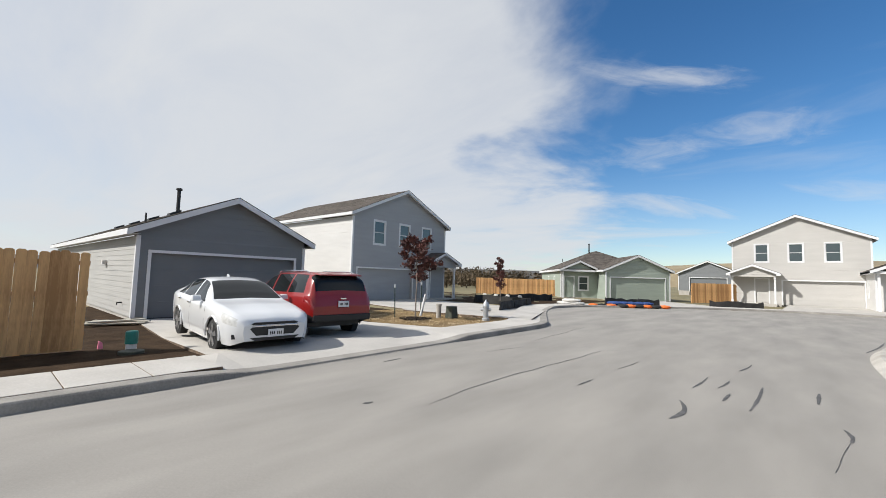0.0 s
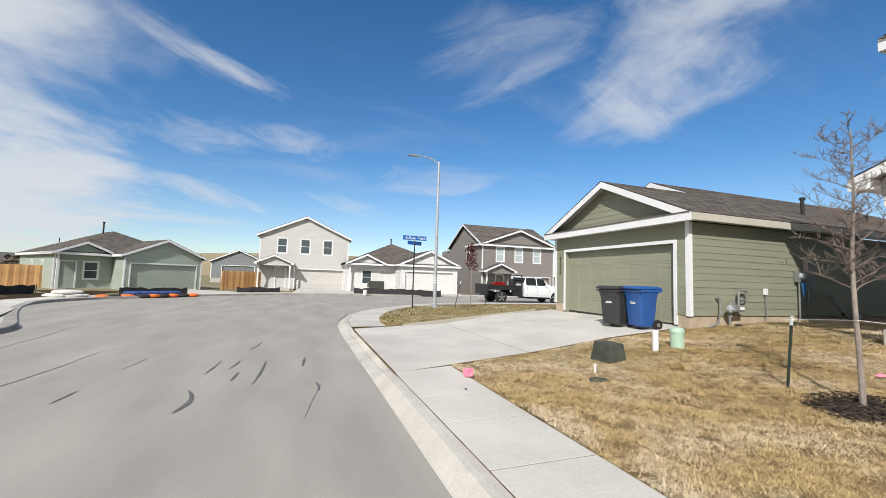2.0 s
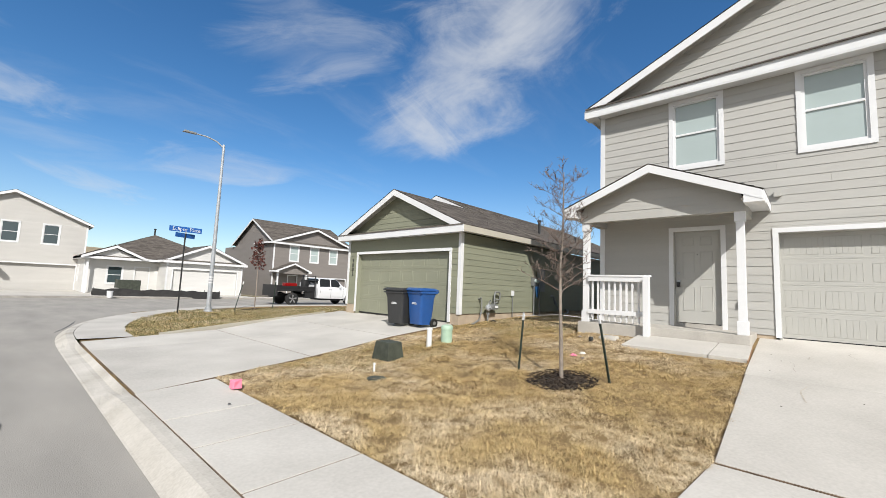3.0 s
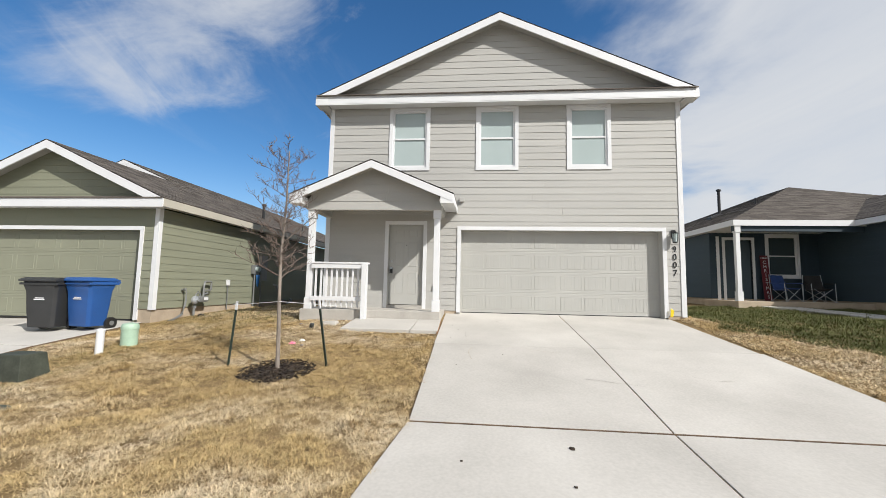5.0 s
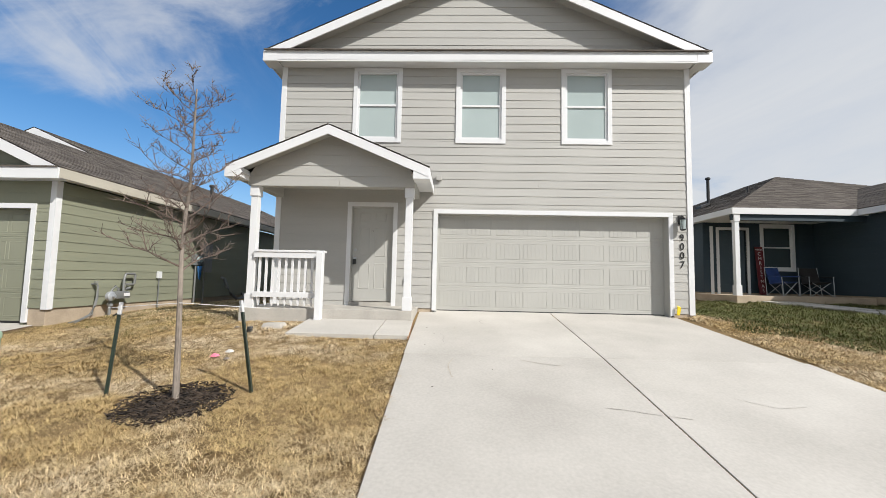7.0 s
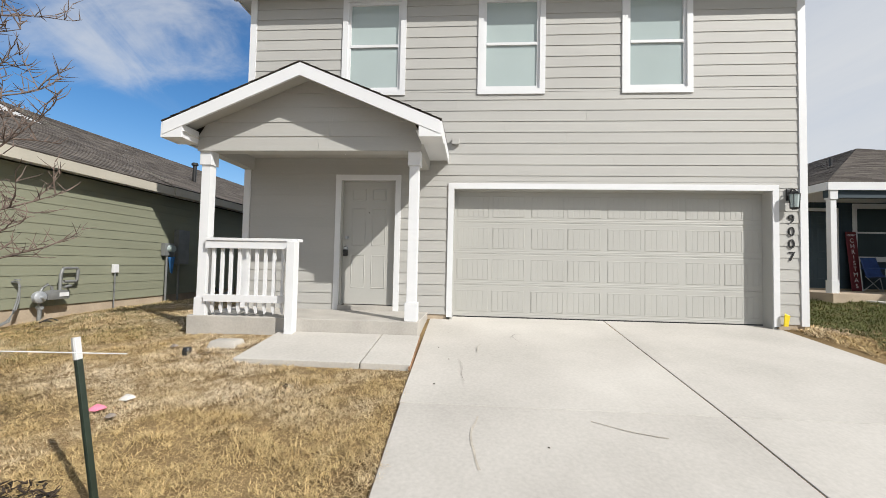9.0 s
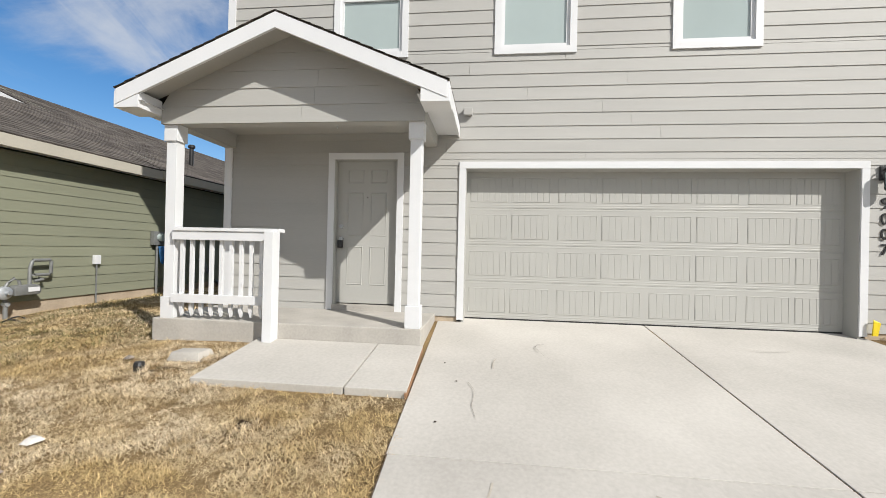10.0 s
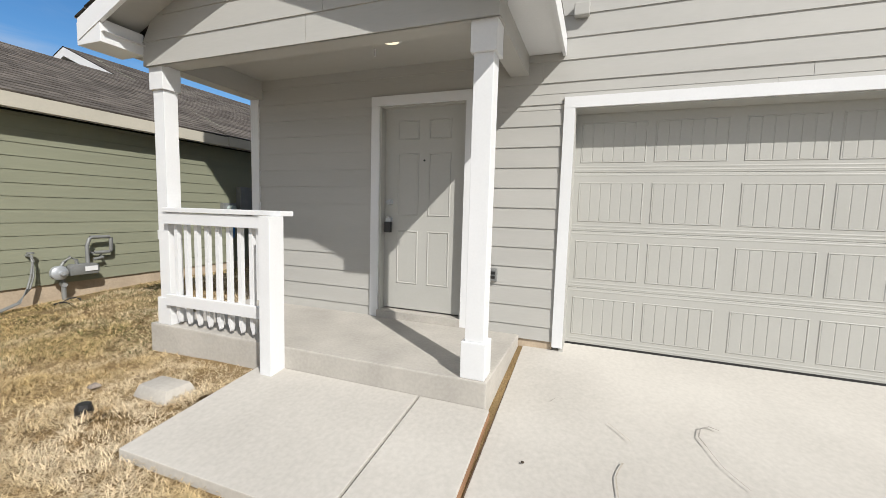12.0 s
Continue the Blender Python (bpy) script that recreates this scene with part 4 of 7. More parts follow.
home = two_storey(at(10.83, 0, 0.9, -90), 1, S_GREIGE, S_GREIGE, D_GREIGE, "two-storey greige lap-sided house with white trim and porch", near=True)
corner_house = narrow(at(9.4, 0, 0.6, -90), 1, -13.35, -7.72, 16, S_OLIVE, D_OLIVE, "single-storey olive green house with gabled double garage", near=True, g=(-12.72, -8.16))
pent_front(corner_house, 1, -13.35, -7.72, 2.62)
# Front grey darkened for shade, side paled for sun, both by colour.
grey_house = narrow(at(-15.4, 0, 0.0, 90), 1, 3.35, 9.1, 18, S_GREY, D_GREY, "single-storey house, shaded front coloured dark grey, sunlit side paler", g=(3.75, 8.65), side=S_GREY_SUN)
for v in (2.2, 5.0, 8.0, 11.0):
    vent_box(grey_house, 1, 4.9, v, 3.68, 0.455, -1)
pipe(grey_house, 1, 5.4, 3.6, 3.85, 4.95, 0.07), pipe(grey_house, 1, 4.2, 3.0, 3.35, 3.8, 0.03, False)
part("wall_tap", MB().tube([(3.35, 1.2, 0.45), (3.2, 1.2, 0.45), (3.2, 1.2, 0.38)], 0.025, 8), BLACK, grey_house)
part("wall_vent", MB().box(3.2, 3.34, 4.0, 4.25, 1.7, 1.85), S_WHITE, grey_house, bevel=0.01)
# Wall colours carry light: greyer on the shaded front, whiter on the sunlit side.
two_storey(at(-20.6, 20.1, -0.03, 90), -1, S_PALE_SHADED, S_WHITE, S_PALE_SHADED, "two-storey house, shaded front coloured pale grey, sunlit side white", glass=GLASS, pent=False)
two_storey(at(0.3, 45.5, 0.1, 0), 1, S_CREAM, S_CREAM, S_CREAM, "two-storey cream house with gable front and porch", glass=GLASS, pent=False)
two_storey(at(22.6, 39.5, 0.0, 0), 1, S_TAUPE, S_TAUPE, S_TAUPE, "two-storey taupe house with gable front and porch", ridge="u")
wide(at(-10.7, 40.6, -0.05, 36), S_SAGE, S_SAGE, "single-storey sage green house with set-back entry", LW=-6.5, swap=True)
wide(at(12.2, 38.3, 0.1, 0), S_WHITE, S_WHITE, "single-storey off-white house with set-back entry", pent=True)

# corner house: higher roof of the main block behind the garage
gable_roof(corner_house, 1, -12.6, 4.9, 3.9, 16.2, 2.83, 0.44, name="main_roof", back=False, eave_mat=TAN)
wall("main_gable", corner_house, 1, S_OLIVE, front(4.25), lambda z: (-17.5 + max(0, z - 3.0) / 0.44, -7.75 - max(0, z - 3.0) / 0.44), 2.7, 4.9)
part("main_wall", MB().box(-17.4, -13.4, 4.2, 16, -0.5, 2.7), S_OLIVE, corner_house)
for v, z in ((6.6, 3.35), (10.2, 3.4)):
    pipe(corner_house, 1, -8.9, v, z, z + 0.75 if v < 7 else z + 0.4, 0.055 if v < 7 else 0.03)

# neighbouring slate house
slate = thing("house", at(16.2, 0, 1.25, -90), "single-storey slate blue house with recessed porch", "house")
foundation(slate, 1, 8.25, 19.9, 0.01, 12, -1.0, 0.05, CONC_TAN)
foundation(slate, 1, 11.92, 17.9, -6.0, 0.0, -1.2, 0.05, CONC_TAN)
wall("entry_wall", slate, 1, S_SLATE, front(0), lambda z: (8.2, 11.9), 0.05, 2.5, [(8.72, 9.64, 0.0, 2.18), (10.15, 11.2, 0.85, 2.35)])
wall("side_wall", slate, 1, S_SLATE, left_side(8.2), lambda z: (0.0, 12.0), 0.05, 2.5)
wall("garage_side_wall", slate, 1, S_SLATE, left_side(11.9), lambda z: (-6.0, 0.0), 0.05, 2.5)
wall("garage_front_wall", slate, 1, S_SLATE, front(-6.0), lambda z: (11.9, 18.0), 0.05, 2.5)
part("back_wall", MB().box(8.2, 20, 11.9, 12, 0, 2.5), S_SLATE, slate)
part("side_wall", MB().box(19.9, 20, 0, 12, 0, 2.5), S_SLATE, slate)
part("side_wall", MB().box(17.9, 18, -6, 0, 0, 2.5), S_SLATE, slate)
hip_roof(slate, 1, 8.2, 20, -1.6, 12, 2.62, 0.42, over=0.25)
gable_roof(slate, 1, 14.95, 3.05, -6.3, 5, 2.63, 0.42, name="garage_roof", back=False)
trim_round(slate, 1, 8.72, 9.64, 0.0, 2.18), panel_door(slate, 1, 8.74, 9.62, 0.02, 2.17, 0.06, D_SLATE)
window(slate, 1, 10.1, 11.25, 0.8, 2.4, glass=GLASS)
part("curtain", MB().prism([(10.85 + 0.02 * k, 0.09 + 0.02 * (k % 2)) for k in range(16)] + [(11.15, 0.14), (10.85, 0.14)], (0.9, 2.3), "z"), BLIND, slate)
part("side_trim", MB().box(8.42, 8.52, -0.03, 0.0, 0.0, 2.3), WHITE, slate)
pp = part("porch_post", MB().box(8.03, 8.16, -1.83, -1.7, 0.3, 2.2), WHITE, slate, bevel=0.005)
part("post_base", MB().box(8.01, 8.18, -1.85, -1.68, 0.0, 0.3), WHITE, pp, bevel=0.005)
part("post_cap", MB().box(8.01, 8.18, -1.85, -1.68, 2.2, 2.45), WHITE, pp, bevel=0.005)
part("porch_slab", MB().box(7.95, 11.9, -1.95, 0, -0.7, 0.0), CONC_TAN, slate, bevel=0.012)
part("porch_beam", MB().box(8.0, 11.9, -1.8, -1.66, 2.25, 2.45), S_SLATE, slate)
pipe(slate, 1, 10.4, 3.2, 3.55, 4.85, 0.06), pipe(slate, 1, 10.9, 1.6, 3.7, 4.2, 0.03, False)
vent_box(slate, 1, 9.8, 2.6, 3.45, 0.42, -1)


# ---- fittings of the home ----
def lettering(text, m, size, material, parent, depth=0.006, align="CENTER"):
    cu = bpy.data.curves.new("lettering", "FONT")
    cu.body, cu.size, cu.extrude, cu.align_x, cu.align_y = text, size, depth, align, "CENTER"
    cu.materials.append(material)
    tmp = bpy.data.objects.new("tmp", cu)
    me = bpy.data.meshes.new_from_object(tmp)
    bpy.data.objects.remove(tmp)
    ob = new("lettering", me)
    ob.parent = parent
    ob.matrix_local = m
    return ob


for ch, z in zip("9007", (2.52, 2.33, 2.14, 1.95)):
    lettering(ch, pose(4.5, -0.02, z - 0.9, 90), 0.2, BLACK, home)
for k, ch in enumerate("9003"):
    lettering(ch, pose(-13.03, -0.02, 1.87 - k * 0.17, 90), 0.19, BLACK, corner_house)


def wall_lamp(parent, u, z):
    b = part("wall_lamp", MB().box(u - 0.04, u + 0.04, -0.035, -0.012, z - 0.02, z + 0.16), BLACK, parent, "black lantern wall lamp", bevel=0.006)
    part("lamp_arm", MB().tube([(u, -0.03, z + 0.1), (u, -0.09, z + 0.15), (u, -0.13, z + 0.13)], 0.009), BLACK, b)
    part("lamp_roof", MB().lathe([(0.085, 0), (0.07, 0.03), (0.02, 0.06), (0.012, 0.08)], (u, -0.13, z + 0.06), 4), BLACK, b)
    part("lamp_glass", MB().lathe([(0.05, 0), (0.062, 0.2)], (u, -0.13, z - 0.14), 8), BLIND, b)
    part("lamp_base", MB().lathe([(0.03, -0.02), (0.06, 0), (0.06, 0.012)], (u, -0.13, z - 0.15), 8), BLACK, b)
    for k in range(4):
        a = math.pi / 4 + k * math.pi / 2
        part("lamp_bar", MB().tube([(u + 0.056 * math.cos(a), -0.13 + 0.056 * math.sin(a), z - 0.14), (u + 0.066 * math.cos(a), -0.13 + 0.066 * math.sin(a), z + 0.07)], 0.006, 5), BLACK, b)


wall_lamp(home, 4.47, 1.93)
# porch rail: turned post, two rails, balusters with pointed feet
rail = part("porch_rail", MB().box(-4.05, -2.72, -1.2, -1.06, 1.09, 1.13), WHITE, home, "white wooden porch rail", bevel=0.005)
part("rail_post", MB().box(-2.83, -2.72, -1.32, -1.17, -0.27, 1.09), WHITE, home, bevel=0.005)
part("top_rail", MB().box(-4.06, -2.83, -1.185, -1.145, 0.985, 1.085), WHITE, rail, bevel=0.003)
part("bottom_rail", MB().box(-4.06, -2.83, -1.185, -1.145, 0.245, 0.345), WHITE, rail, bevel=0.003)
for k in range(9):
    u = -3.98 + k * 0.125
    part("baluster", MB().box(u, u + 0.038, -1.145, -1.107, 0.16, 1.05).prism([(u, 0.16), (u + 0.038, 0.16), (u + 0.034, 0.1), (u + 0.026, 0.085)], (-1.145, -1.107)), WHITE, rail)
for z in (1.24, 1.06):
    part("door_knob", MB().tube([(-2.45, 0.07, z), (-2.45, 0.02, z)], [0.03, 0.026], 12), STEEL, home)
lock = part("key_box", MB().box(-2.49, -2.42, 0.005, 0.045, 0.93, 1.04), BLACK, home, "black key lock box", bevel=0.006)
part("shackle", MB().tube([(-2.475, 0.025, 1.04), (-2.475, 0.025, 1.085), (-2.455, 0.025, 1.1), (-2.435, 0.025, 1.085), (-2.435, 0.025, 1.04)], 0.005, 6), CHROME, lock)
part("peep_hole", MB().tube([(-2.08, 0.072, 1.66), (-2.08, 0.064, 1.66)], 0.01, 8), BLACK, home)
out_box = part("power_outlet", MB().box(-1.36, -1.28, -0.05, -0.012, 0.53, 0.65), GREYMETAL, home, bevel=0.006)
for z in (0.57, 0.61):
    part("socket", MB().box(-1.345, -1.295, -0.056, -0.05, z - 0.014, z + 0.014), BLACK, out_box)
part("wall_vent", MB().box(-0.72, -0.6, -0.08, -0.012, 2.78, 2.88), S_GREIGE, home, bevel=0.008)
LAMPGLOW = mat("recessed_lamp", (0.9, 0.85, 0.7), 0.4, 0.02, 3, 20, 0)
LAMPGLOW.node_tree.nodes["Principled BSDF"].inputs["Emission Color"].default_value = (1, 0.86, 0.6, 1)
LAMPGLOW.node_tree.nodes["Principled BSDF"].inputs["Emission Strength"].default_value = 1.1
can = part("recessed_lamp", MB().lathe([(0.095, 0), (0.095, -0.012), (0.075, -0.014)], (-2.12, -0.6, 2.56), 20), WHITE, home)
part("lamp_lens", MB().lathe([(0.072, 0), (0.072, -0.004)], (-2.12, -0.6, 2.545), 16), LAMPGLOW, can)
part("ceiling_hook", MB().tube([(-2.35, -0.45, 2.56), (-2.35, -0.45, 2.5)], 0.008, 6), WHITE, home)
# timber strip in the joint between path and drive
single("joint_board", MB().hexa([(8.55, 0.985, 0.3), (9.66, 1.03, 0.4), (9.66, 1.05, 0.4), (8.55, 1.005, 0.3), (8.55, 0.985, gz(8.55, 1) + 0.035), (9.66, 1.03, gz(9.66, 1) + 0.035), (9.66, 1.05, gz(9.66, 1) + 0.035), (8.55, 1.005, gz(8.55, 1) + 0.035)]), mat("weathered_timber", (0.30, 0.165, 0.085), 0.85, 0.2, 6, 40, 0.4, stretch=(0.4, 3, 3)), "brown timber strip in the joint beside the path", "board")

# ---- utilities on the corner house ----
gas = thing("gas_meter", pose(10.4, 7.7, 0.62), "grey gas meter with pipes on the olive wall", "gas meter")
part("riser", MB().tube([(0.2, -0.12, -0.1), (0.2, -0.12, 0.42), (0.22, -0.12, 0.5)], 0.03, 10), GREYMETAL, gas, smooth=True)
part("valve", MB().tube([(0.2, -0.16, 0.24), (0.2, -0.08, 0.24)], 0.035, 10), STEEL, gas, smooth=True)
body = part("meter_body", MB().prism([(0.24, 0.36), (0.6, 0.36), (0.62, 0.42), (0.6, 0.5), (0.55, 0.52), (0.28, 0.52), (0.24, 0.48)], (-0.22, -0.08), "y"), GREYMETAL, gas, bevel=0.02, smooth=True)
part("dial_plate", MB().box(0.42, 0.58, -0.232, -0.222, 0.41, 0.48), WHITE, body, "white dial plate", bevel=0.004)
part("regulator", MB().tube([(0.12, -0.25, 0.42), (0.12, -0.22, 0.42), (0.12, -0.16, 0.42), (0.12, -0.12, 0.42)], [0.06, 0.1, 0.1, 0.05], 18), STEEL, gas, smooth=True)
part("regulator_cap", MB().tube([(0.12, -0.3, 0.42), (0.12, -0.24, 0.42)], [0.03, 0.035], 12), STEEL, gas, smooth=True)
part("inlet_loop", MB().tube([(0.14, -0.15, 0.46), (0.2, -0.15, 0.56), (0.28, -0.15, 0.63), (0.35, -0.15, 0.58), (0.36, -0.15, 0.5)], 0.022, 10), GREYMETAL, gas, smooth=True)
part("house_pipe", MB().tube([(0.5, -0.14, 0.5), (0.5, -0.14, 0.78), (0.54, -0.13, 0.88), (0.56, -0.12, 0.9), (0.82, -0.11, 0.9), (0.84, -0.11, 0.88), (0.84, -0.1, 0.68), (0.82, -0.09, 0.66), (0.62, -0.08, 0.66), (0.6, -0.02, 0.66)], 0.026, 10), GREYMETAL, gas, smooth=True)
part("pipe_elbow", MB().tube([(0.6, -0.1, 0.56), (0.72, -0.1, 0.58), (0.74, -0.02, 0.6)], 0.024, 10), GREYMETAL, gas, smooth=True)
hose = thing("garden_hose", pose(10.27, 7.68, 0.6), "thin grey hose hanging from a wall tap", "hose")
tap = part("tap", MB().tube([(0, 0.02, 0.7), (0, -0.09, 0.7), (0, -0.11, 0.62)], 0.022), GREYMETAL, hose)
part("tap_wheel", MB().tube([(0.0, -0.07, 0.73), (0.0, -0.07, 0.75)], 0.04, 10), GREYMETAL, tap)
for k in (0, 1):
    part("hose_line", MB().tube([(0.0, -0.11, 0.63), (-0.01 - 0.03 * k, -0.13, 0.42), (-0.06 - 0.03 * k, -0.14, 0.26), (-0.2, -0.16 - 0.05 * k, 0.1), (-0.45, -0.2, 0.02 - 0.02 * k), (-0.72, -0.26 - 0.1 * k, -0.01)], 0.013, 8), GREYMETAL, hose, smooth=True)
coil = thing("hose_coil", pose(10.5, 7.3, 0.56), "dark hose coiled in a loop on the turf", "hose")
part("hose_ring", MB().tube([(0.17 * math.cos(a), 0.13 * math.sin(a), 0.07 + 0.05 * math.sin(a * 2)) for a in [k * 0.35 for k in range(40)]], 0.012, 6), BLACK, coil, smooth=True)
single("flexible_conduit", MB().tube([(14.85, 7.7, 1.45), (14.86, 7.6, 1.42), (14.95, 7.55, 1.15), (15.15, 7.52, 0.92), (15.5, 7.5, 0.74), (15.9, 7.52, 0.78), (16.1, 7.6, 0.88), (16.15, 7.7, 0.9)], 0.045, 10), GREYMETAL, "thick grey flexible conduit on the shaded wall", "conduit", smooth=True)
single("blue_rag", MB().hexa([(13.44, 7.52, 1.4), (13.5, 7.52, 1.36), (13.52, 7.56, 1.38), (13.46, 7.56, 1.42), (13.4, 7.5, 1.76), (13.54, 7.5, 1.78), (13.54, 7.57, 1.78), (13.4, 7.57, 1.77)]), mat("blue_cloth", (0.05, 0.2, 0.5), 0.8, 0.15, 8, 50, 0.3), "blue cloth hanging from the meter box", "cloth", bevel=0.012)
elec = thing("electric_meter", pose(13.75, 7.7, 1.6), "grey electric meter box with conduit on the wall", "meter box")
part("panel_box", MB().box(-0.02, 0.36, -0.13, 0.0, 0.0, 0.85), GREYMETAL, elec, bevel=0.012)
part("meter_base", MB().box(-0.42, -0.1, -0.1, 0.0, 0.2, 0.5), GREYMETAL, elec, bevel=0.01)
part("meter_dial", MB().tube([(-0.26, -0.1, 0.37), (-0.26, -0.2, 0.37)], [0.09, 0.08], 16), BLIND, elec)
for u in (-0.3, 0.1):
    part("conduit", MB().tube([(u, -0.06, 0.2), (u, -0.06, -1.1)], 0.024), GREYMETAL, elec)
cab = thing("cable_box", pose(12.1, 7.7, 1.42), "small pale cable box with a thin conduit", "box")
part("box_cover", MB().box(-0.06, 0.06, -0.06, 0.0, 0.0, 0.17), WHITE, cab, bevel=0.008)
part("conduit", MB().tube([(0, -0.03, 0.0), (0, -0.03, -0.8)], 0.014), GREYMETAL, cab)


# ---- street furniture ----
BLUE = mat("blue_plastic", (0.02, 0.085, 0.28), 0.38, 0.08, 3, 70, 0.12)
BIN = mat("charcoal_plastic", (0.035, 0.036, 0.037), 0.42, 0.12, 3, 70, 0.12)
SIGNBLUE = mat("sign_blue", (0.015, 0.10, 0.36), 0.35, 0.05, 4, 30, 0)
GREENBOX = mat("pale_green_plastic", (0.36, 0.50, 0.38), 0.5, 0.08, 4, 40, 0.1)
DKGREEN = mat("weathered_green_box", (0.05, 0.057, 0.042), 0.7, 0.25, 6, 40, 0.2)
PINK = mat("pink_flag", (0.85, 0.23, 0.33), 0.6, 0.06, 8, 40, 0)
ORANGE = mat("orange_bag", (0.75, 0.16, 0.03), 0.7, 0.15, 8, 50, 0.3)
BLUEBAG = mat("blue_bag", (0.03, 0.07, 0.22), 0.7, 0.2, 8, 50, 0.3)
SAND = mat("white_bag", (0.62, 0.6, 0.56), 0.8, 0.12, 6, 40, 0.4)
TEAL = mat("teal_lid", (0.02, 0.20, 0.17), 0.5, 0.1, 8, 40, 0.1)
YELLOW = mat("yellow_tape", (0.8, 0.6, 0.02), 0.5, 0.1, 8, 40, 0.1)


def wheelie_bin(x, y, turn, material, label):
    b = thing("wheelie_bin", pose(x, y, gz(x, y) + 0.015, 0, 0, turn), label, "bin", "bins by the garage")
    ring = [(0.20, 0.26, 0.08), (0.23, 0.29, 0.45), (0.25, 0.31, 0.8), (0.285, 0.345, 0.93), (0.285, 0.345, 1.0)]
    v, f = [], []
    for a, c, z in ring:
        r = 0.05
        for sx, sy in ((-1, -1), (1, -1), (1, 1), (-1, 1)):
            q = [(sx * a, sy * (c - r)), (sx * (a - r), sy * c)]
            v += [(px, py, z) for px, py in (q if sx * sy > 0 else q[::-1])]
    n = 8
    f = [(i * n + k, i * n + (k + 1) % n, (i + 1) * n + (k + 1) % n, (i + 1) * n + k) for i in range(len(ring) - 1) for k in range(n)] + [list(range(n))[::-1], [n * 4 + k for k in range(n)]]
    part("bin_body", MB().add(v, f), material, b, bevel=0.012, smooth=True)
    part("bin_lid", MB().prism([(-0.34, 1.0), (0.33, 1.0), (0.33, 1.035), (0.2, 1.075), (-0.2, 1.085), (-0.34, 1.04)], (-0.36, 0.36), "y"), material, b, bevel=0.014, smooth=True)
    part("rim", MB().box(-0.305, 0.305, -0.365, 0.365, 0.93, 0.975), material, b, bevel=0.01)
    part("handle", MB().tube([(0.33, -0.25, 0.95), (0.42, -0.25, 0.98), (0.42, 0.25, 0.98), (0.33, 0.25, 0.95)], 0.016), material, b)
    for k in (-1, 1):
        w = part("wheel", MB().tube([(0.24, k * 0.25, 0.125), (0.24, k * 0.32, 0.125)], 0.125, 18), BLACK, b, bevel=0.012)
        part("hub", MB().tube([(0.24, k * 0.32, 0.125), (0.24, k * 0.33, 0.125)], 0.05, 10), GREYMETAL, w)
    for z, w in ((0.66, 0.16), (0.63, 0.2)):
        part("print_bar", MB().box(-0.255, -0.243, -w / 2, w / 2, z, z + 0.018), WHITE, b)
    return b


wheelie_bin(8.25, 9.0, 8, BIN, "charcoal wheelie bin beside the garage door")
wheelie_bin(8.45, 8.32, -6, BLUE, "blue wheelie bin beside the garage door")


def lamp_post(x, y):
    z = gz(x, y)
    p = thing("street_lamp", pose(x, y, z), "galvanised steel street lamp with a curved arm", "street lamp")
    part("pole", MB().tube([(0, 0, 0), (0, 0, 3), (0, 0, 7.3)], [0.095, 0.078, 0.05], 14), STEEL, p, smooth=True)
    part("base_flange", MB().lathe([(0.2, 0), (0.2, 0.03), (0.14, 0.05), (0.13, 0.2)], (0, 0, 0), 14), STEEL, p)
    part("arm", MB().tube([(0, 0, 7.15), (-0.3, 0, 7.36), (-0.7, 0, 7.46), (-1.15, 0, 7.46)], [0.035, 0.032, 0.03, 0.028]), STEEL, p, smooth=True)
    part("lamp_head", MB().hexa([(-1.6, -0.1, 7.41), (-1.1, -0.06, 7.42), (-1.1, 0.06, 7.42), (-1.6, 0.1, 7.41), (-1.55, -0.07, 7.5), (-1.1, -0.05, 7.5), (-1.1, 0.05, 7.5), (-1.55, 0.07, 7.5)]), GREYMETAL, p, bevel=0.02)
    for k in range(3):
        part("tie_band", MB().lathe([(0.094, 0), (0.094, 0.05)], (0, 0, 1.2 + k * 0.12), 14), WHITE, p)


lamp_post(6.5, 19.2)
sign = thing("street_sign", pose(5.3, 18.9, gz(5.3, 18.9)), "blue street name sign on a dark steel post", "sign")
part("post", MB().tube([(0, 0, 0), (0, 0, 3.22)], 0.03, 10), BLACK, sign)
blade = part("name_blade", MB().box(-0.58, 0.58, -0.008, 0.008, 3.25, 3.46), SIGNBLUE, sign, "blue blade with white letters", bevel=0.004)
lettering("Eclipse", pose(-0.21, -0.011, 3.355, 90), 0.19, WHITE, blade, 0.001)
lettering("Place", pose(0.33, -0.011, 3.355, 90), 0.19, WHITE, blade, 0.001)
cross = part("cross_blade", MB().box(-0.008, 0.008, -0.45, 0.45, 3.02, 3.2), SIGNBLUE, sign, bevel=0.004)
cross.matrix_local = pose(0, 0, 0, 0, 0, -62)
part("bracket", MB().box(-0.03, 0.03, -0.03, 0.03, 3.19, 3.27), STEEL, sign)
part("print_bar", MB().box(-0.0105, -0.009, -0.32, 0.32, 3.08, 3.14), WHITE, cross)


STAKE = mat("green_enamel", (0.02, 0.035, 0.025), 0.5, 0.2, 8, 50, 0.2)


def stake(x, y, z, h, lean, turn, metal=True):
    t = thing("tree_stake", pose(x, y, z - 0.04, lean, 0, turn), "dark green steel stake with a white tip", "stake", "tree stakes")
    part("stake_bar", MB().prism([(-0.02, -0.004), (0.02, -0.004), (0.02, 0.004), (0.004, 0.006), (0.0, 0.028), (-0.004, 0.006), (-0.02, 0.004)], (0, h - 0.12), "z"), STAKE, t)
    part("stake_tip", MB().prism([(-0.021, -0.005), (0.021, -0.005), (0.021, 0.005), (0.0, 0.03), (-0.021, 0.005)], (h - 0.12, h), "z"), WHITE, t)


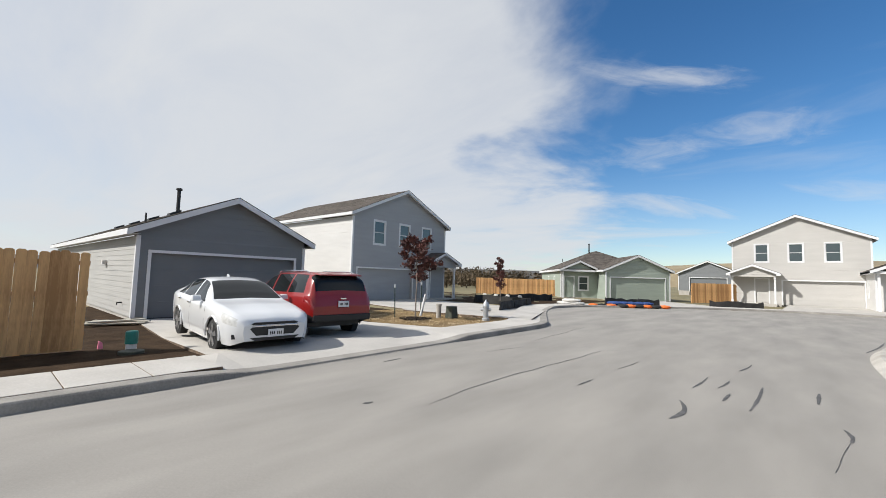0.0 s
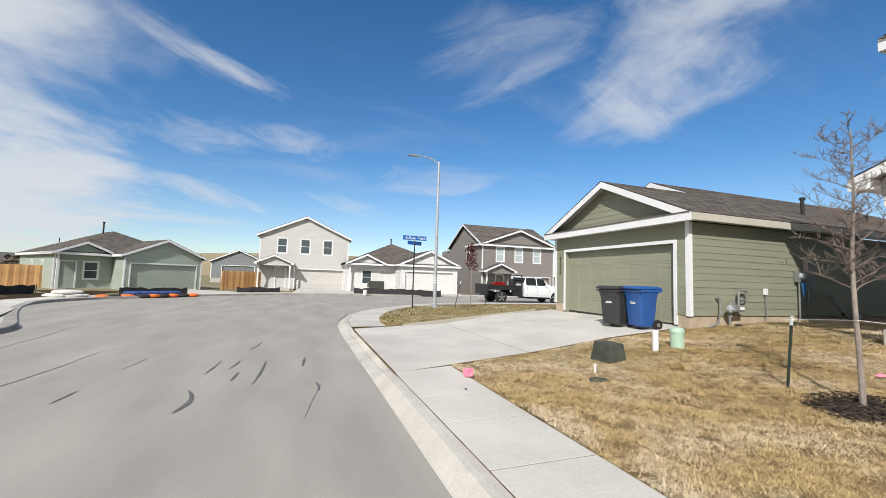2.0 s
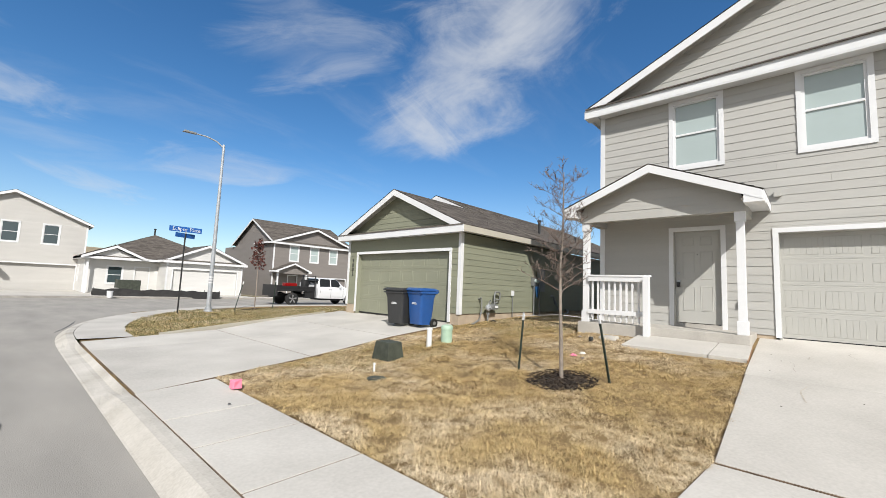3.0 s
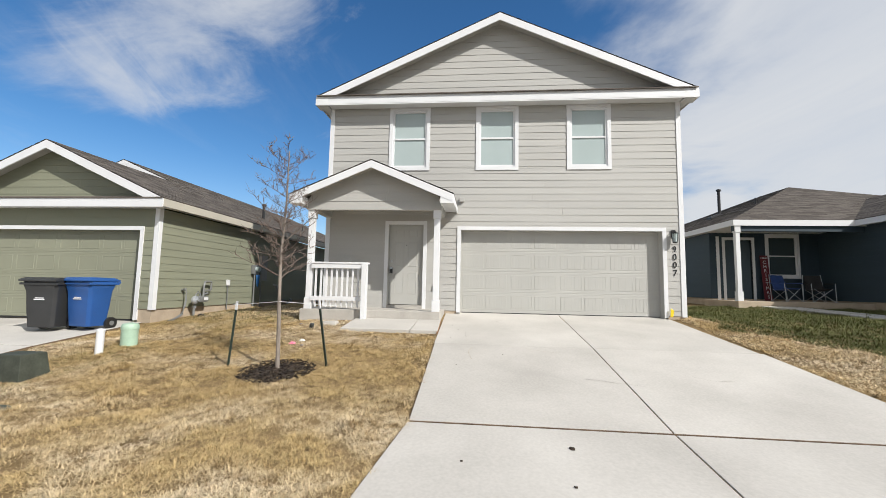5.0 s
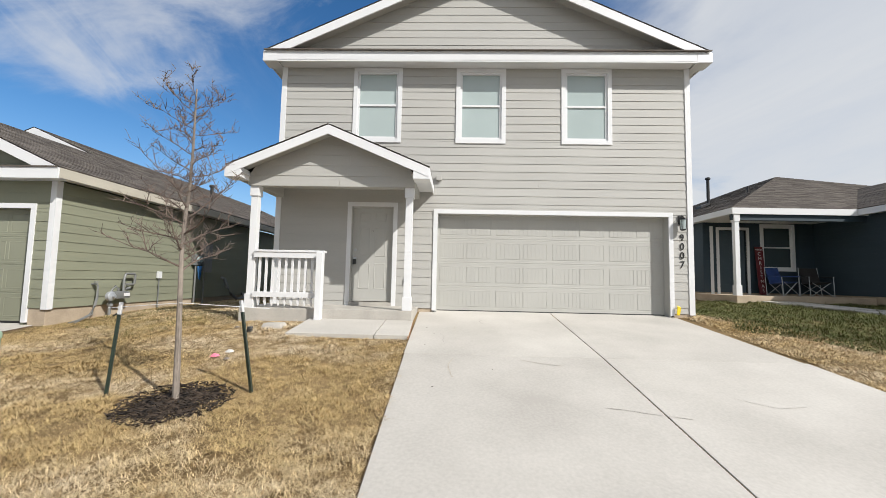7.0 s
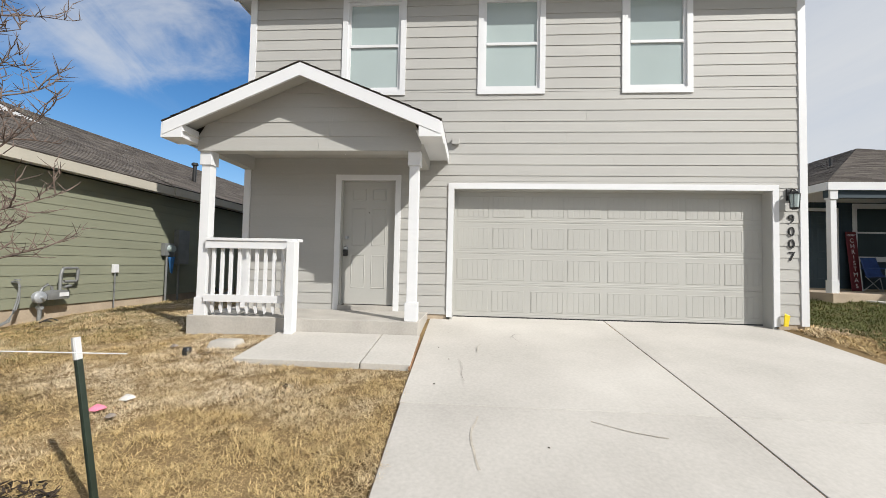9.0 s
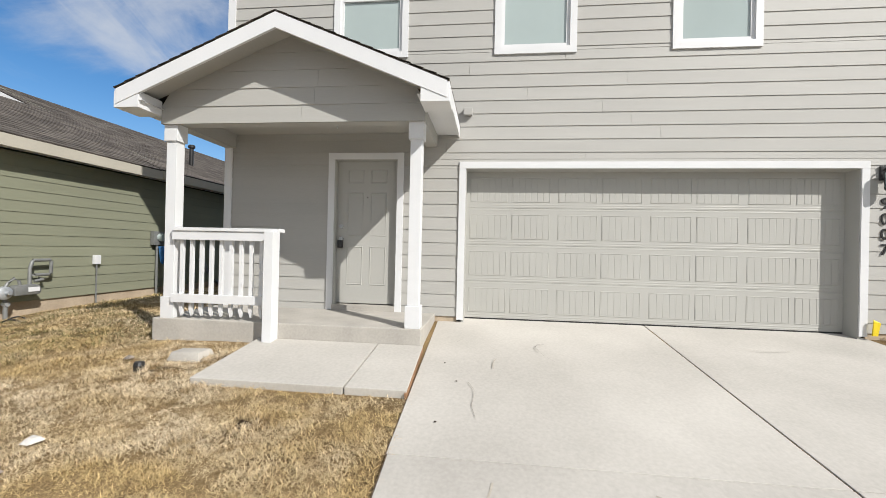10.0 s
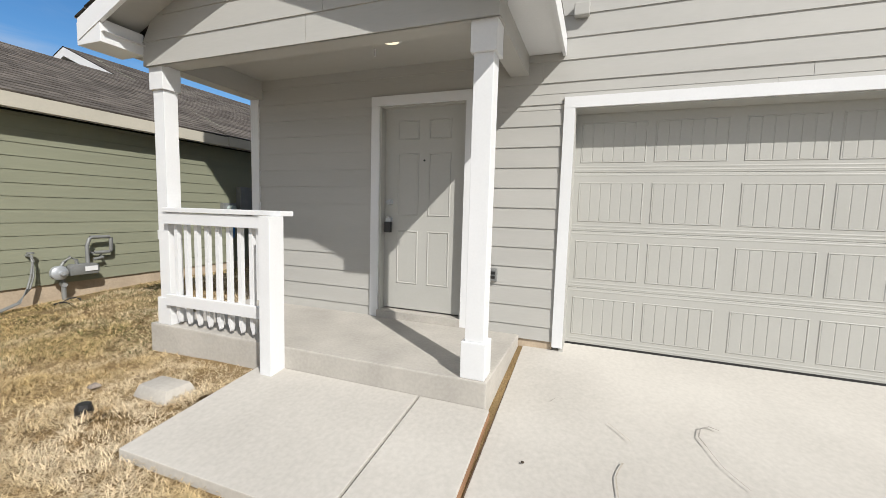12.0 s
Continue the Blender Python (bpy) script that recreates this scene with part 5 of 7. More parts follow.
def sapling(x, y, z, h, seed, label, leaves=0, spread=0.5, first=0.42, levels=3, limbs=16):
    rng = random.Random(seed)
    t = thing("tree", pose(x, y, z), label, "tree")
    trunk, twigs, lv = MB(), MB(), MB()
    pts = [Vector((0, 0, -0.05))]
    for k in range(1, 10):
        pts.append(Vector((pts[-1].x + rng.uniform(-0.02, 0.02), pts[-1].y + rng.uniform(-0.02, 0.02), h * k / 9)))
    trunk.tube(pts, [0.028 * (1 - 0.85 * k / 9) * h / 3 + 0.003 for k in range(10)], 8)

    def leaf(p):
        for _ in range(leaves):
            q = p + Vector([rng.gauss(0, 0.05) for _ in range(3)])
            a, b = Vector([rng.gauss(0, 1) for _ in range(3)]).normalized(), Vector([rng.gauss(0, 1) for _ in range(3)]).normalized()
            b = (b - a * a.dot(b)).normalized()
            r = rng.uniform(0.04, 0.085)
            lv.add([tuple(q - a * r), tuple(q + b * r * 0.6), tuple(q + a * r), tuple(q - b * r * 0.6)], [(0, 1, 2, 3)])

    def grow(p, d, length, r, level):
        line, q = [p], p
        n = 5
        for i in range(n):
            d = (d + Vector((rng.uniform(-0.22, 0.22), rng.uniform(-0.22, 0.22), rng.uniform(-0.12, 0.2)))).normalized()
            q = q + d * length / n
            line.append(q)
            if leaves and level > 0 and rng.random() < 0.75:
                leaf(q)
        twigs.tube(line, [r * (1 - 0.75 * i / n) for i in range(n + 1)], 5 if level == 0 else 3, False)
        if level < levels - 1:
            for i in range(1, n + 1):
                for _ in range(1 if rng.random() < 0.6 else 2):
                    side = Vector((rng.uniform(-1, 1), rng.uniform(-1, 1), rng.uniform(-0.15, 0.7))).normalized()
                    grow(line[i], (d * 0.55 + side).normalized(), length * rng.uniform(0.3, 0.55), max(0.0034, r * 0.55), level + 1)

    for k in range(limbs):
        f = first + (0.97 - first) * k / (limbs - 1)
        i = min(8, int(f * 9))
        p = pts[i].lerp(pts[i + 1], f * 9 - i)
        a = k * 2.4 + rng.uniform(-0.4, 0.4)
        grow(p, Vector((math.cos(a), math.sin(a), rng.uniform(0.15, 0.75))).normalized(), spread * (1.15 - f * 0.6) * rng.uniform(0.7, 1.15), 0.0115 * (1.3 - f), 0)
    part("trunk", trunk, BARK, t, smooth=True)
    tagged(part("crown", twigs, TWIG, t), "", kind="stuff")
    if leaves:
        tagged(part("foliage", lv, REDLEAF, t), "", kind="stuff")
    return t


def mulch_ring(x, y, z, r, seed, material=MULCH):
    rng = random.Random(seed)
    mb = MB()
    ring = [(x + r * rng.uniform(0.85, 1.1) * math.cos(a), y + r * rng.uniform(0.85, 1.1) * math.sin(a)) for a in [2 * math.pi * k / 18 for k in range(18)]]
    mb.add([(px, py, gzz(px, py) - 0.01) for px, py in ring] + [(x, y, z + 0.05)], [(k, (k + 1) % 18, 18) for k in range(18)])
    for _ in range(760):
        a, d = rng.uniform(0, 6.283), r * math.sqrt(rng.random()) * 1.25
        c = Vector((x + d * math.cos(a), y + d * math.sin(a), 0))
        c.z = gzz(c.x, c.y) + 0.035 * max(0, 1 - d / r) + rng.uniform(0.01, 0.035)
        e = Vector((rng.uniform(-1, 1), rng.uniform(-1, 1), rng.uniform(-0.3, 0.3))).normalized() * rng.uniform(0.02, 0.055)
        g = Vector((-e.y, e.x, rng.uniform(-0.03, 0.03))) * 0.17
        mb.add([tuple(c - e), tuple(c + g), tuple(c + e), tuple(c - g), tuple(c - Vector((0, 0, 0.014)))], [(0, 1, 2, 3), (0, 4, 1), (1, 4, 2), (2, 4, 3), (3, 4, 0)])
    return single("mulch", mb, material, "ring of dark bark mulch round a young tree", "mulch", kind="stuff")


def gw(x, y):
    """Height of the lots on the west side."""
    return lerp([(0, 0.11), (1, 0.05), (3, 0.0), (8, -0.03), (14, -0.04)], max(0, -7.67 - x))


def gzz(x, y):
    return gz(x, y) if x > 0 else gw(x, y)


sapling(6.05, 2.92, gz(6.05, 2.92), 3.1, 5, "bare young tree with thin grey branches", spread=0.56, first=0.40, levels=3, limbs=34)
mulch_ring(6.05, 2.92, gz(6.05, 2.92), 0.4, 2)
stake(6.2, 3.72, gz(6.2, 3.72), 0.95, 4, 30), stake(6.38, 2.34, gz(6.38, 2.34), 0.98, -9, 10)
wire = single("guy_wire", MB().tube([(6.22, 3.8, 1.18), (6.05, 2.94, 1.26), (6.36, 2.2, 1.2)], 0.003, 5), WHITE, "thin white tie between stakes and tree", "wire")
sapling(8.6, 19.6, gz(8.6, 19.6), 3.2, 11, "thin young tree with a few red leaves", leaves=1, spread=0.4, first=0.6, levels=2)
mulch_ring(8.6, 19.6, gz(8.6, 19.6), 0.45, 3)
stake(9.6, 19.9, gz(9.6, 19.9), 1.5, 6, 0), stake(7.1, 18.0, gz(7.1, 18.0), 1.35, 12, 60)

# small lawn fittings
def fitting(name, x, y, mb, material, label, cat, bevel=0.0, smooth=False, z=0.0):
    return single(name, mb, material, label, cat, pose(x, y, gzz(x, y) + z), bevel, smooth)


fitting("utility_box", 5.5, 6.15, MB().hexa([(-0.2, -0.24, -0.05), (0.2, -0.24, -0.05), (0.2, 0.24, -0.05), (-0.2, 0.24, -0.05), (-0.16, -0.19, 0.3), (0.16, -0.19, 0.3), (0.16, 0.19, 0.3), (-0.16, 0.19, 0.3)]), DKGREEN, "weathered dark green utility box on the lawn", "utility box", 0.012)
fitting("standpipe", 6.65, 6.2, MB().lathe([(0.055, -0.05), (0.055, 0.34), (0.062, 0.34), (0.062, 0.37), (0.03, 0.39)], (0, 0, 0), 14), WHITE, "white plastic standpipe on the lawn", "pipe", smooth=True)
ped = thing("cable_pedestal", pose(7.22, 6.22, gz(7.22, 6.22)), "pale green cable pedestal with domed top", "pedestal")
part("pedestal_body", MB().lathe([(0.125, -0.05), (0.125, 0.27)], (0, 0, 0), 18), GREENBOX, ped, smooth=True)
part("pedestal_cap", MB().lathe([(0.135, 0.27), (0.135, 0.33), (0.11, 0.365), (0.04, 0.38)], (0, 0, 0), 18), GREENBOX, ped, smooth=True)
fitting("sprinkler_pipe", 4.75, 5.6, MB().lathe([(0.018, -0.03), (0.018, 0.1), (0.024, 0.1), (0.024, 0.13)], (0, 0, 0), 10), WHITE, "short white sprinkler riser in the grass", "sprinkler")
fitting("valve_lid", 4.45, 5.15, MB().lathe([(0.15, -0.03), (0.15, 0.012), (0.13, 0.02)], (0, 0, 0), 16), DKGREEN, "dark round valve lid flush in the grass", "valve lid")
flag = fitting("pink_flag", 2.66, 5.85, MB().hexa([(-0.06, -0.05, 0.0), (0.06, -0.06, 0.0), (0.06, 0.05, 0.0), (-0.06, 0.06, 0.0), (-0.04, -0.07, 0.1), (0.06, -0.04, 0.13), (0.05, 0.06, 0.1), (-0.07, 0.04, 0.12)]), PINK, "pink marking flag bundle at the kerb", "flag", 0.012, z=0.02)
fitting("stone", 9.15, 3.4, MB().hexa([(-0.14, -0.2, -0.03), (0.12, -0.22, -0.03), (0.14, 0.2, -0.03), (-0.12, 0.18, -0.03), (-0.1, -0.17, 0.07), (0.09, -0.18, 0.075), (0.1, 0.16, 0.06), (-0.09, 0.14, 0.065)]), CONC_DARK, "flat pale stone on the grass", "stone", 0.025, True)
for x, y, m, r in ((7.6, 3.28, SAND, 0.05), (7.4, 3.36, PINK, 0.05), (7.95, 2.04, DIRT, 0.05), (7.3, 3.15, BARK, 0.035), (9.0, 3.95, BARK, 0.04), (2.35, 5.2, TAR, 0.02)):
    fitting("litter", x, y, MB().hexa([(-r, -r * 0.7, 0), (r, -r, 0), (r, r * 0.8, 0), (-r, r, 0), (-r * 0.5, -r * 0.6, r * 0.7), (r * 0.7, -r * 0.5, r * 0.5), (r * 0.5, r * 0.6, r * 0.8), (-r * 0.6, r * 0.4, r * 0.6)]), m, "small scrap lying on the turf", "litter", 0.01, True, 0.02)
fitting("drain_head", 8.75, 3.6, MB().lathe([(0.05, -0.03), (0.05, 0.06), (0.04, 0.09), (0.0, 0.09)], (0, 0, 0), 12), BLACK, "black sprinkler head in dug turf", "sprinkler")
tape = single("yellow_tape", MB().hexa([(0, -0.03, 0), (0.02, -0.03, 0), (0.02, 0.03, 0), (0, 0.03, 0), (0, -0.06, 0.16), (0.02, -0.05, 0.17), (0.02, 0.01, 0.2), (0, 0.02, 0.18)]), YELLOW, "scrap of yellow tape at the garage corner", "tape", pose(10.74, -4.36, 0.9), 0.004)
single("form_board", MB().hexa([(3.2, 12.14, 0.05), (8.9, 13.95, 0.3), (8.9, 14.0, 0.3), (3.2, 12.19, 0.05), (3.2, 12.14, gz(3.2, 12.2) + 0.05), (8.9, 13.95, gz(8.9, 14) + 0.05), (8.9, 14.0, gz(8.9, 14) + 0.05), (3.2, 12.19, gz(3.2, 12.2) + 0.05)]), TAN, "timber form board along the drive's edge", "board")


# ---- west side of the street ----
def sheet(name, pts, z, material, label, kind="structure", step=1.0):
    (x0, y0), (x1, y1) = pts
    nx, ny = max(1, int(abs(x1 - x0) / step)), max(1, int(abs(y1 - y0) / step))
    v = [(x0 + (x1 - x0) * i / nx, y0 + (y1 - y0) * j / ny) for j in range(ny + 1) for i in range(nx + 1)]
    f = [(j * (nx + 1) + i, j * (nx + 1) + i + 1, (j + 1) * (nx + 1) + i + 1, (j + 1) * (nx + 1) + i) for j in range(ny) for i in range(nx)]
    return single(name, MB().add([(x, y, z(x, y)) for x, y in v], f), material, label, "ground", kind=kind)


rough = lambda k: (lambda x, y: gw(x, y) - 0.02 + k * noise.noise(Vector((x * 0.9, y * 0.9, 0))))
sheet("yard", ((-7.64, -40), (-40, 9.2)), rough(0.03), DIRT, "bare dark dirt yard beside the driveway")
sheet("yard", ((-7.64, 9.2), (-14.6, 13.5)), rough(0.02), SOIL, "patch of brown turf between driveways", step=0.5)
sheet("yard", ((-14.6, 9.2), (-40, 13.5)), rough(0.03), DIRT, "bare dirt between the houses")
sheet("yard", ((-11.8, 22.3), (-40, 36)), rough(0.05), DIRT, "bare graded dirt lot")
paving("driveway", "concrete driveway in front of the grey garage", [[(-7.67, 2.8), (-7.67, 5.6), (-10.8, 5.6), (-10.8, 3.0)], [(-7.67, 5.6), (-7.67, 9.1), (-10.8, 8.9), (-10.8, 5.6)], [(-10.81, 3.0), (-10.81, 5.6), (-15.5, 5.6), (-15.5, 3.45)], [(-10.81, 5.6), (-10.81, 8.9), (-15.5, 8.9), (-15.5, 5.6)]], lambda x, y: gw(x, y) + 0.012 if x < -7.6 else 0.1)
paving("driveway", "concrete driveway in front of the pale grey house", [[(-7.2, 13.6), (-9.4, 19.2), (-14, 21.2), (-14, 13.6)], [(-14.01, 14), (-14.01, 21.2), (-20.7, 21.2), (-20.7, 15.2)]], lambda x, y: gw(x, y) + 0.015)


paving("pavement", "pale concrete pavement slabs by the dirt yard", [[(-6.48, y), (-6.48, y + 0.89), (-7.64, y + 0.89), (-7.64, y)] for y in (1.74, 0.85, -0.04, -0.93, -1.82, -2.71, -3.6, -4.49)], lambda x, y: 0.134, "pavement")


def fence(x0, y0, x1, y1, z, h, label, gap=0.002, every=0.142, seed=1):
    d = Vector((x1 - x0, y1 - y0))
    n = int(d.length / every)
    f = thing("fence", pose(x0, y0, z, 0, 0, math.degrees(math.atan2(d.y, d.x))), label, "fence")
    rng = random.Random(seed)
    shape = []
    for k in range(4):
        w, t = every - gap, h + (k - 1.5) * 0.012
        shape.append(mesh("picket", MB().prism([(0, 0), (w, 0), (w, t - 0.03), (w - 0.03, t), (0.03, t), (0, t - 0.03)], (0, 0.016)), CEDAR))
    for k in range(n):
        p = new("picket", shape[rng.randrange(4)])
        p.parent = f
        p.matrix_local = pose(k * every, rng.uniform(0, 0.004), 0, 0, rng.uniform(-0.4, 0.4))
    for zz in (0.25, h * 0.55, h - 0.25):
        part("fence_rail", MB().box(0, d.length, 0.02, 0.06, zz, zz + 0.085), CEDAR, f)
    for k in range(int(d.length / 2.4) + 1):
        part("fence_post", MB().box(k * 2.4, k * 2.4 + 0.09, 0.06, 0.15, -0.2, h - 0.02), CEDAR, f)
    return f


fence(-10.1, -9.0, -10.1, 1.52, 0.02, 1.84, "new golden cedar picket fence beside the dirt yard")
fence(-26.5, 36.8, -18.3, 41.8, -0.05, 1.75, "new golden cedar fence along the dirt lot", seed=3)
fence(-6.6, 42.2, -3.5, 44.8, 0.0, 1.75, "new golden cedar fence between two houses", seed=4)
fence(5.6, 46.5, 7.2, 46.5, 0.1, 1.7, "short cedar fence beside the cream house", seed=5)

teal = thing("sewer_cleanout", pose(-9.6, 2.15, 0.08), "teal capped cleanout pipe standing in dirt", "pipe")
part("cleanout_pipe", MB().lathe([(0.09, -0.1), (0.09, 0.14)], (0, 0, 0), 14), WHITE, teal)
part("cleanout_cap", MB().lathe([(0.105, 0.05), (0.105, 0.27), (0.09, 0.29)], (0, 0, 0), 14), TEAL, teal)
fitting("manhole_lid", -9.1, 2.05, MB().lathe([(0.2, -0.02), (0.2, 0.03), (0.18, 0.04)], (0, 0, 0), 18), DKGREEN, "round dark lid lying in the dirt", "lid")
fitting("pink_flag", -10.0, 1.75, MB().hexa([(-0.04, -0.04, 0.0), (0.04, -0.04, 0.0), (0.04, 0.04, 0.0), (-0.04, 0.04, 0.0), (-0.02, -0.03, 0.16), (0.03, -0.02, 0.14), (0.02, 0.03, 0.12), (-0.03, 0.02, 0.1)]), PINK, "small pink marker flag in the dirt", "flag", 0.005)
for k, (dx, dy, turn) in enumerate(((0, 0, 62), (0.25, 0.1, 75), (-0.1, 0.35, 55), (0.1, 0.2, 100))):
    fitting("plank", -14.55 + dx, 2.64 + dy, MB().box(-0.7, 0.7, -0.09, 0.09, 0, 0.03), TAN, "weathered plank lying flat on the dirt", "plank", 0.006, z=0.0 + 0.031 * k).rotation_euler = (0, 0, radians(turn))
sapling(-10.65, 11.05, gw(-10.65, 11), 2.9, 21, "young tree with dark red leaves", leaves=1, spread=1.0, first=0.46, levels=3, limbs=10)
mulch_ring(-10.65, 11.05, gw(-10.65, 11), 0.5, 5)
stake(-11.3, 10.6, 0.06, 1.25, 4, 20), stake(-11.2, 11.9, 0.06, 1.35, -6, 40)
single("leaning_pipe", MB().tube([(0, 0, 0), (0.12, 0.12, 0.85)], 0.05, 12), WHITE, "white plastic pipe leaning from the ground", "pipe", pose(-11.0, 11.7, 0.05))
fitting("utility_box", -10.0, 12.4, MB().hexa([(-0.17, -0.2, -0.05), (0.17, -0.2, -0.05), (0.17, 0.2, -0.05), (-0.17, 0.2, -0.05), (-0.14, -0.17, 0.45), (0.14, -0.17, 0.45), (0.14, 0.17, 0.45), (-0.14, 0.17, 0.45)]), DKGREEN, "dark green utility box on the turf", "utility box", 0.012)
fitting("standpipe", -10.5, 12.2, MB().lathe([(0.1, -0.05), (0.1, 0.45), (0.12, 0.46), (0.12, 0.52), (0.06, 0.55)], (0, 0, 0), 14), CONC_DARK, "grey standpipe beside the utility box", "pipe", smooth=True)
hyd = thing("fire_hydrant", pose(-8.35, 12.35, 0.1), "silver fire hydrant beside the pavement", "hydrant")
part("barrel", MB().lathe([(0.14, -0.05), (0.14, 0.04), (0.1, 0.06), (0.095, 0.42), (0.125, 0.44), (0.125, 0.48)], (0, 0, 0), 16), STEEL, hyd, smooth=True)
part("bonnet", MB().lathe([(0.125, 0.48), (0.12, 0.52), (0.08, 0.62), (0.04, 0.66), (0.03, 0.72)], (0, 0, 0), 16), STEEL, hyd, smooth=True)
for a in (0, 90, 180):
    c, q = math.cos(radians(a + 20)), math.sin(radians(a + 20))
    part("nozzle", MB().tube([(0.08 * c, 0.08 * q, 0.36), (0.19 * c, 0.19 * q, 0.36)], [0.06, 0.055], 10), STEEL, hyd)
sapling(-13.6, 21.6, -0.02, 2.9, 31, "thin young tree with red-brown leaves", leaves=3, spread=0.42, first=0.35, levels=2)


def silt(pts, h, label):
    f = thing("silt_fence", pose(pts[0][0], pts[0][1], 0), label, "silt fence", "silt fences")
    mb, rng, line = MB(), random.Random(int(pts[0][0] * 10)), []
    for (x0, y0), (x1, y1) in zip(pts, pts[1:]):
        n = max(2, int(math.hypot(x1 - x0, y1 - y0) / 0.35))
        line += [(x0 + (x1 - x0) * k / n - pts[0][0], y0 + (y1 - y0) * k / n - pts[0][1]) for k in range(n)]
    v = []
    for x, y in line:
        e = rng.uniform(-0.05, 0.05)
        v += [(x + e, y + e, -0.06), (x - e, y + e * 0.4, h * 0.55), (x + rng.uniform(-0.03, 0.03), y, h + rng.uniform(-0.09, 0.03)), (x + 0.02, y + 0.015, h - 0.1), (x + 0.03 + e, y + 0.02 + e, -0.06)]
    k = len(line)
    mb.add(v, [(i * 5 + j, i * 5 + 5 + j, i * 5 + 6 + j, i * 5 + 1 + j) for i in range(k - 1) for j in range(4)])
    part("fabric", mb, FABRIC, f)
    for i in range(0, k, 6):
        part("stake", MB().box(line[i][0] + 0.04, line[i][0] + 0.07, line[i][1] + 0.03, line[i][1] + 0.06, -0.1, h + 0.04), BLACK, f)
    return f


silt([(-10.75, 17.0), (-11.9, 22.3), (-16, 22.6)], 0.5, "black silt fence round a dirt lot")
silt([(-16.5, 22.8), (-16.3, 27), (-14.6, 31.5)], 0.5, "black silt fence along graded dirt")
silt([(-9.2, 27.3), (-6.2, 29.9)], 0.55, "black silt fence at the kerb")
silt([(-4.4, 35.2), (-1.0, 36.2)], 0.5, "black silt fence before the cream house")
silt([(4.6, 35.6), (5.2, 35.4), (12, 34.2), (12.4, 35.5)], 0.62, "long black silt fence before the white house")


def bag(x, y, z, r, material, turn, label):
    v, n = [], 10
    for i, (k, h) in enumerate(((0.7, 0), (1.0, 0.06), (1.0, 0.12), (0.75, 0.18), (0.3, 0.2))):
        v += [(r * k * 1.5 * math.cos(2 * math.pi * j / n), r * k * math.sin(2 * math.pi * j / n), h + 0.02 * math.sin(j * 2.3 + i)) for j in range(n)]
    f = [(i * n + j, i * n + (j + 1) % n, (i + 1) * n + (j + 1) % n, (i + 1) * n + j) for i in range(4) for j in range(n)] + [[40 + j for j in range(n)]]
    return single("gravel_bag", MB().add(v, f), material, label, "bag", pose(x, y, z, 0, 0, turn), smooth=True, group="bags at the kerb")


rng = random.Random(8)
for k in range(9):
    t = k / 8
    bag(-9.4 + 3.5 * t + rng.uniform(-0.1, 0.1), 26.0 + 2.9 * t, 0.02, 0.24, ORANGE if k % 2 == 0 else FABRIC, 40 + rng.uniform(-20, 20), "orange gravel bag lying at the kerb" if k % 2 == 0 else "black gravel bag lying at the kerb")
for k in range(5):
    bag(-8.6 + k * 0.4, 27.6 + k * 0.32, 0.16, 0.36, BLUEBAG, 30 + k * 15, "blue sack heaped behind the kerb")
for x, y, z in ((-10.4, 25.4, 0.1), (-10.9, 25.2, 0.1), (-10.6, 25.3, 0.27)):
    bag(x, y, z, 0.4, SAND, 20, "white sandbag in a heap")
for k in range(4):
    bag(-12.9 - k * 0.9, 22.75, 0.4, 0.1, SAND, 0, "small white sack on the silt fence")
fitting("white_bucket", 5.3, 33.9, MB().lathe([(0.14, 0), (0.17, 0.4), (0.18, 0.4), (0.18, 0.43)], (0, 0, 0), 14), WHITE, "white bucket at the kerb", "bucket", z=-0.05)
fitting("utility_box", 6.8, 37.6, MB().box(-0.7, 0.7, -0.5, 0.5, -0.1, 1.1), DKGREEN, "large dark green transformer box", "transformer", 0.03)
fitting("utility_box", 6.0, 37.2, MB().box(-0.2, 0.2, -0.2, 0.2, -0.1, 0.5), SAND, "pale utility box beside the transformer", "utility box", 0.02)
paving("driveway", "concrete driveway before the cream house", [[(-0.4, 34.4), (6.0, 34.8), (5.4, 45.4), (0.0, 45.4)]], lambda x, y: 0.13)
paving("driveway", "concrete driveway before the white house", [[(9.7, 34.8), (15.4, 34.8), (15.2, 38.4), (10.0, 38.4)]], lambda x, y: 0.13)
paving("driveway", "concrete driveway before the sage house", [[(-5.6, 30.4), (-1.4, 33.3), (-8.2, 39.6), (-12.6, 37.4)]], lambda x, y: 0.06)
paving("driveway", "concrete driveway before the taupe house", [[(21.8, 34.8), (27.3, 34.8), (27.0, 39.6), (21.9, 39.6)]], lambda x, y: 0.08)
sweep("pavement", [p for p in EAST_D if p[1] > 11.6], [(0.24, 0.128), (1.25, 0.135), (1.27, 0.0)], CONCRETE, "pale concrete pavement round the street corner", "pavement")


# ---- vehicles ----
CARWHITE = mat("white_car_paint", (0.68, 0.69, 0.70), 0.25, 0.01, 2, 200, 0, coat=0.8)
CARRED = mat("red_car_paint", (0.24, 0.008, 0.007), 0.3, 0.03, 2, 200, 0, coat=0.5)
CARGLASS = mat("car_glass", (0.012, 0.015, 0.016), 0.03, 0.1, 2, 20, 0, spec=0.35)
RUBBER = mat("tyre_rubber", (0.02, 0.02, 0.02), 0.8, 0.2, 6, 60, 0.3)
TRIMBLACK = mat("black_plastic", (0.015, 0.015, 0.016), 0.5, 0.2, 6, 60, 0.1)
LENS = mat("headlamp_lens", (0.62, 0.62, 0.6), 0.08, 0.15, 12, 50, 0, spec=0.9)
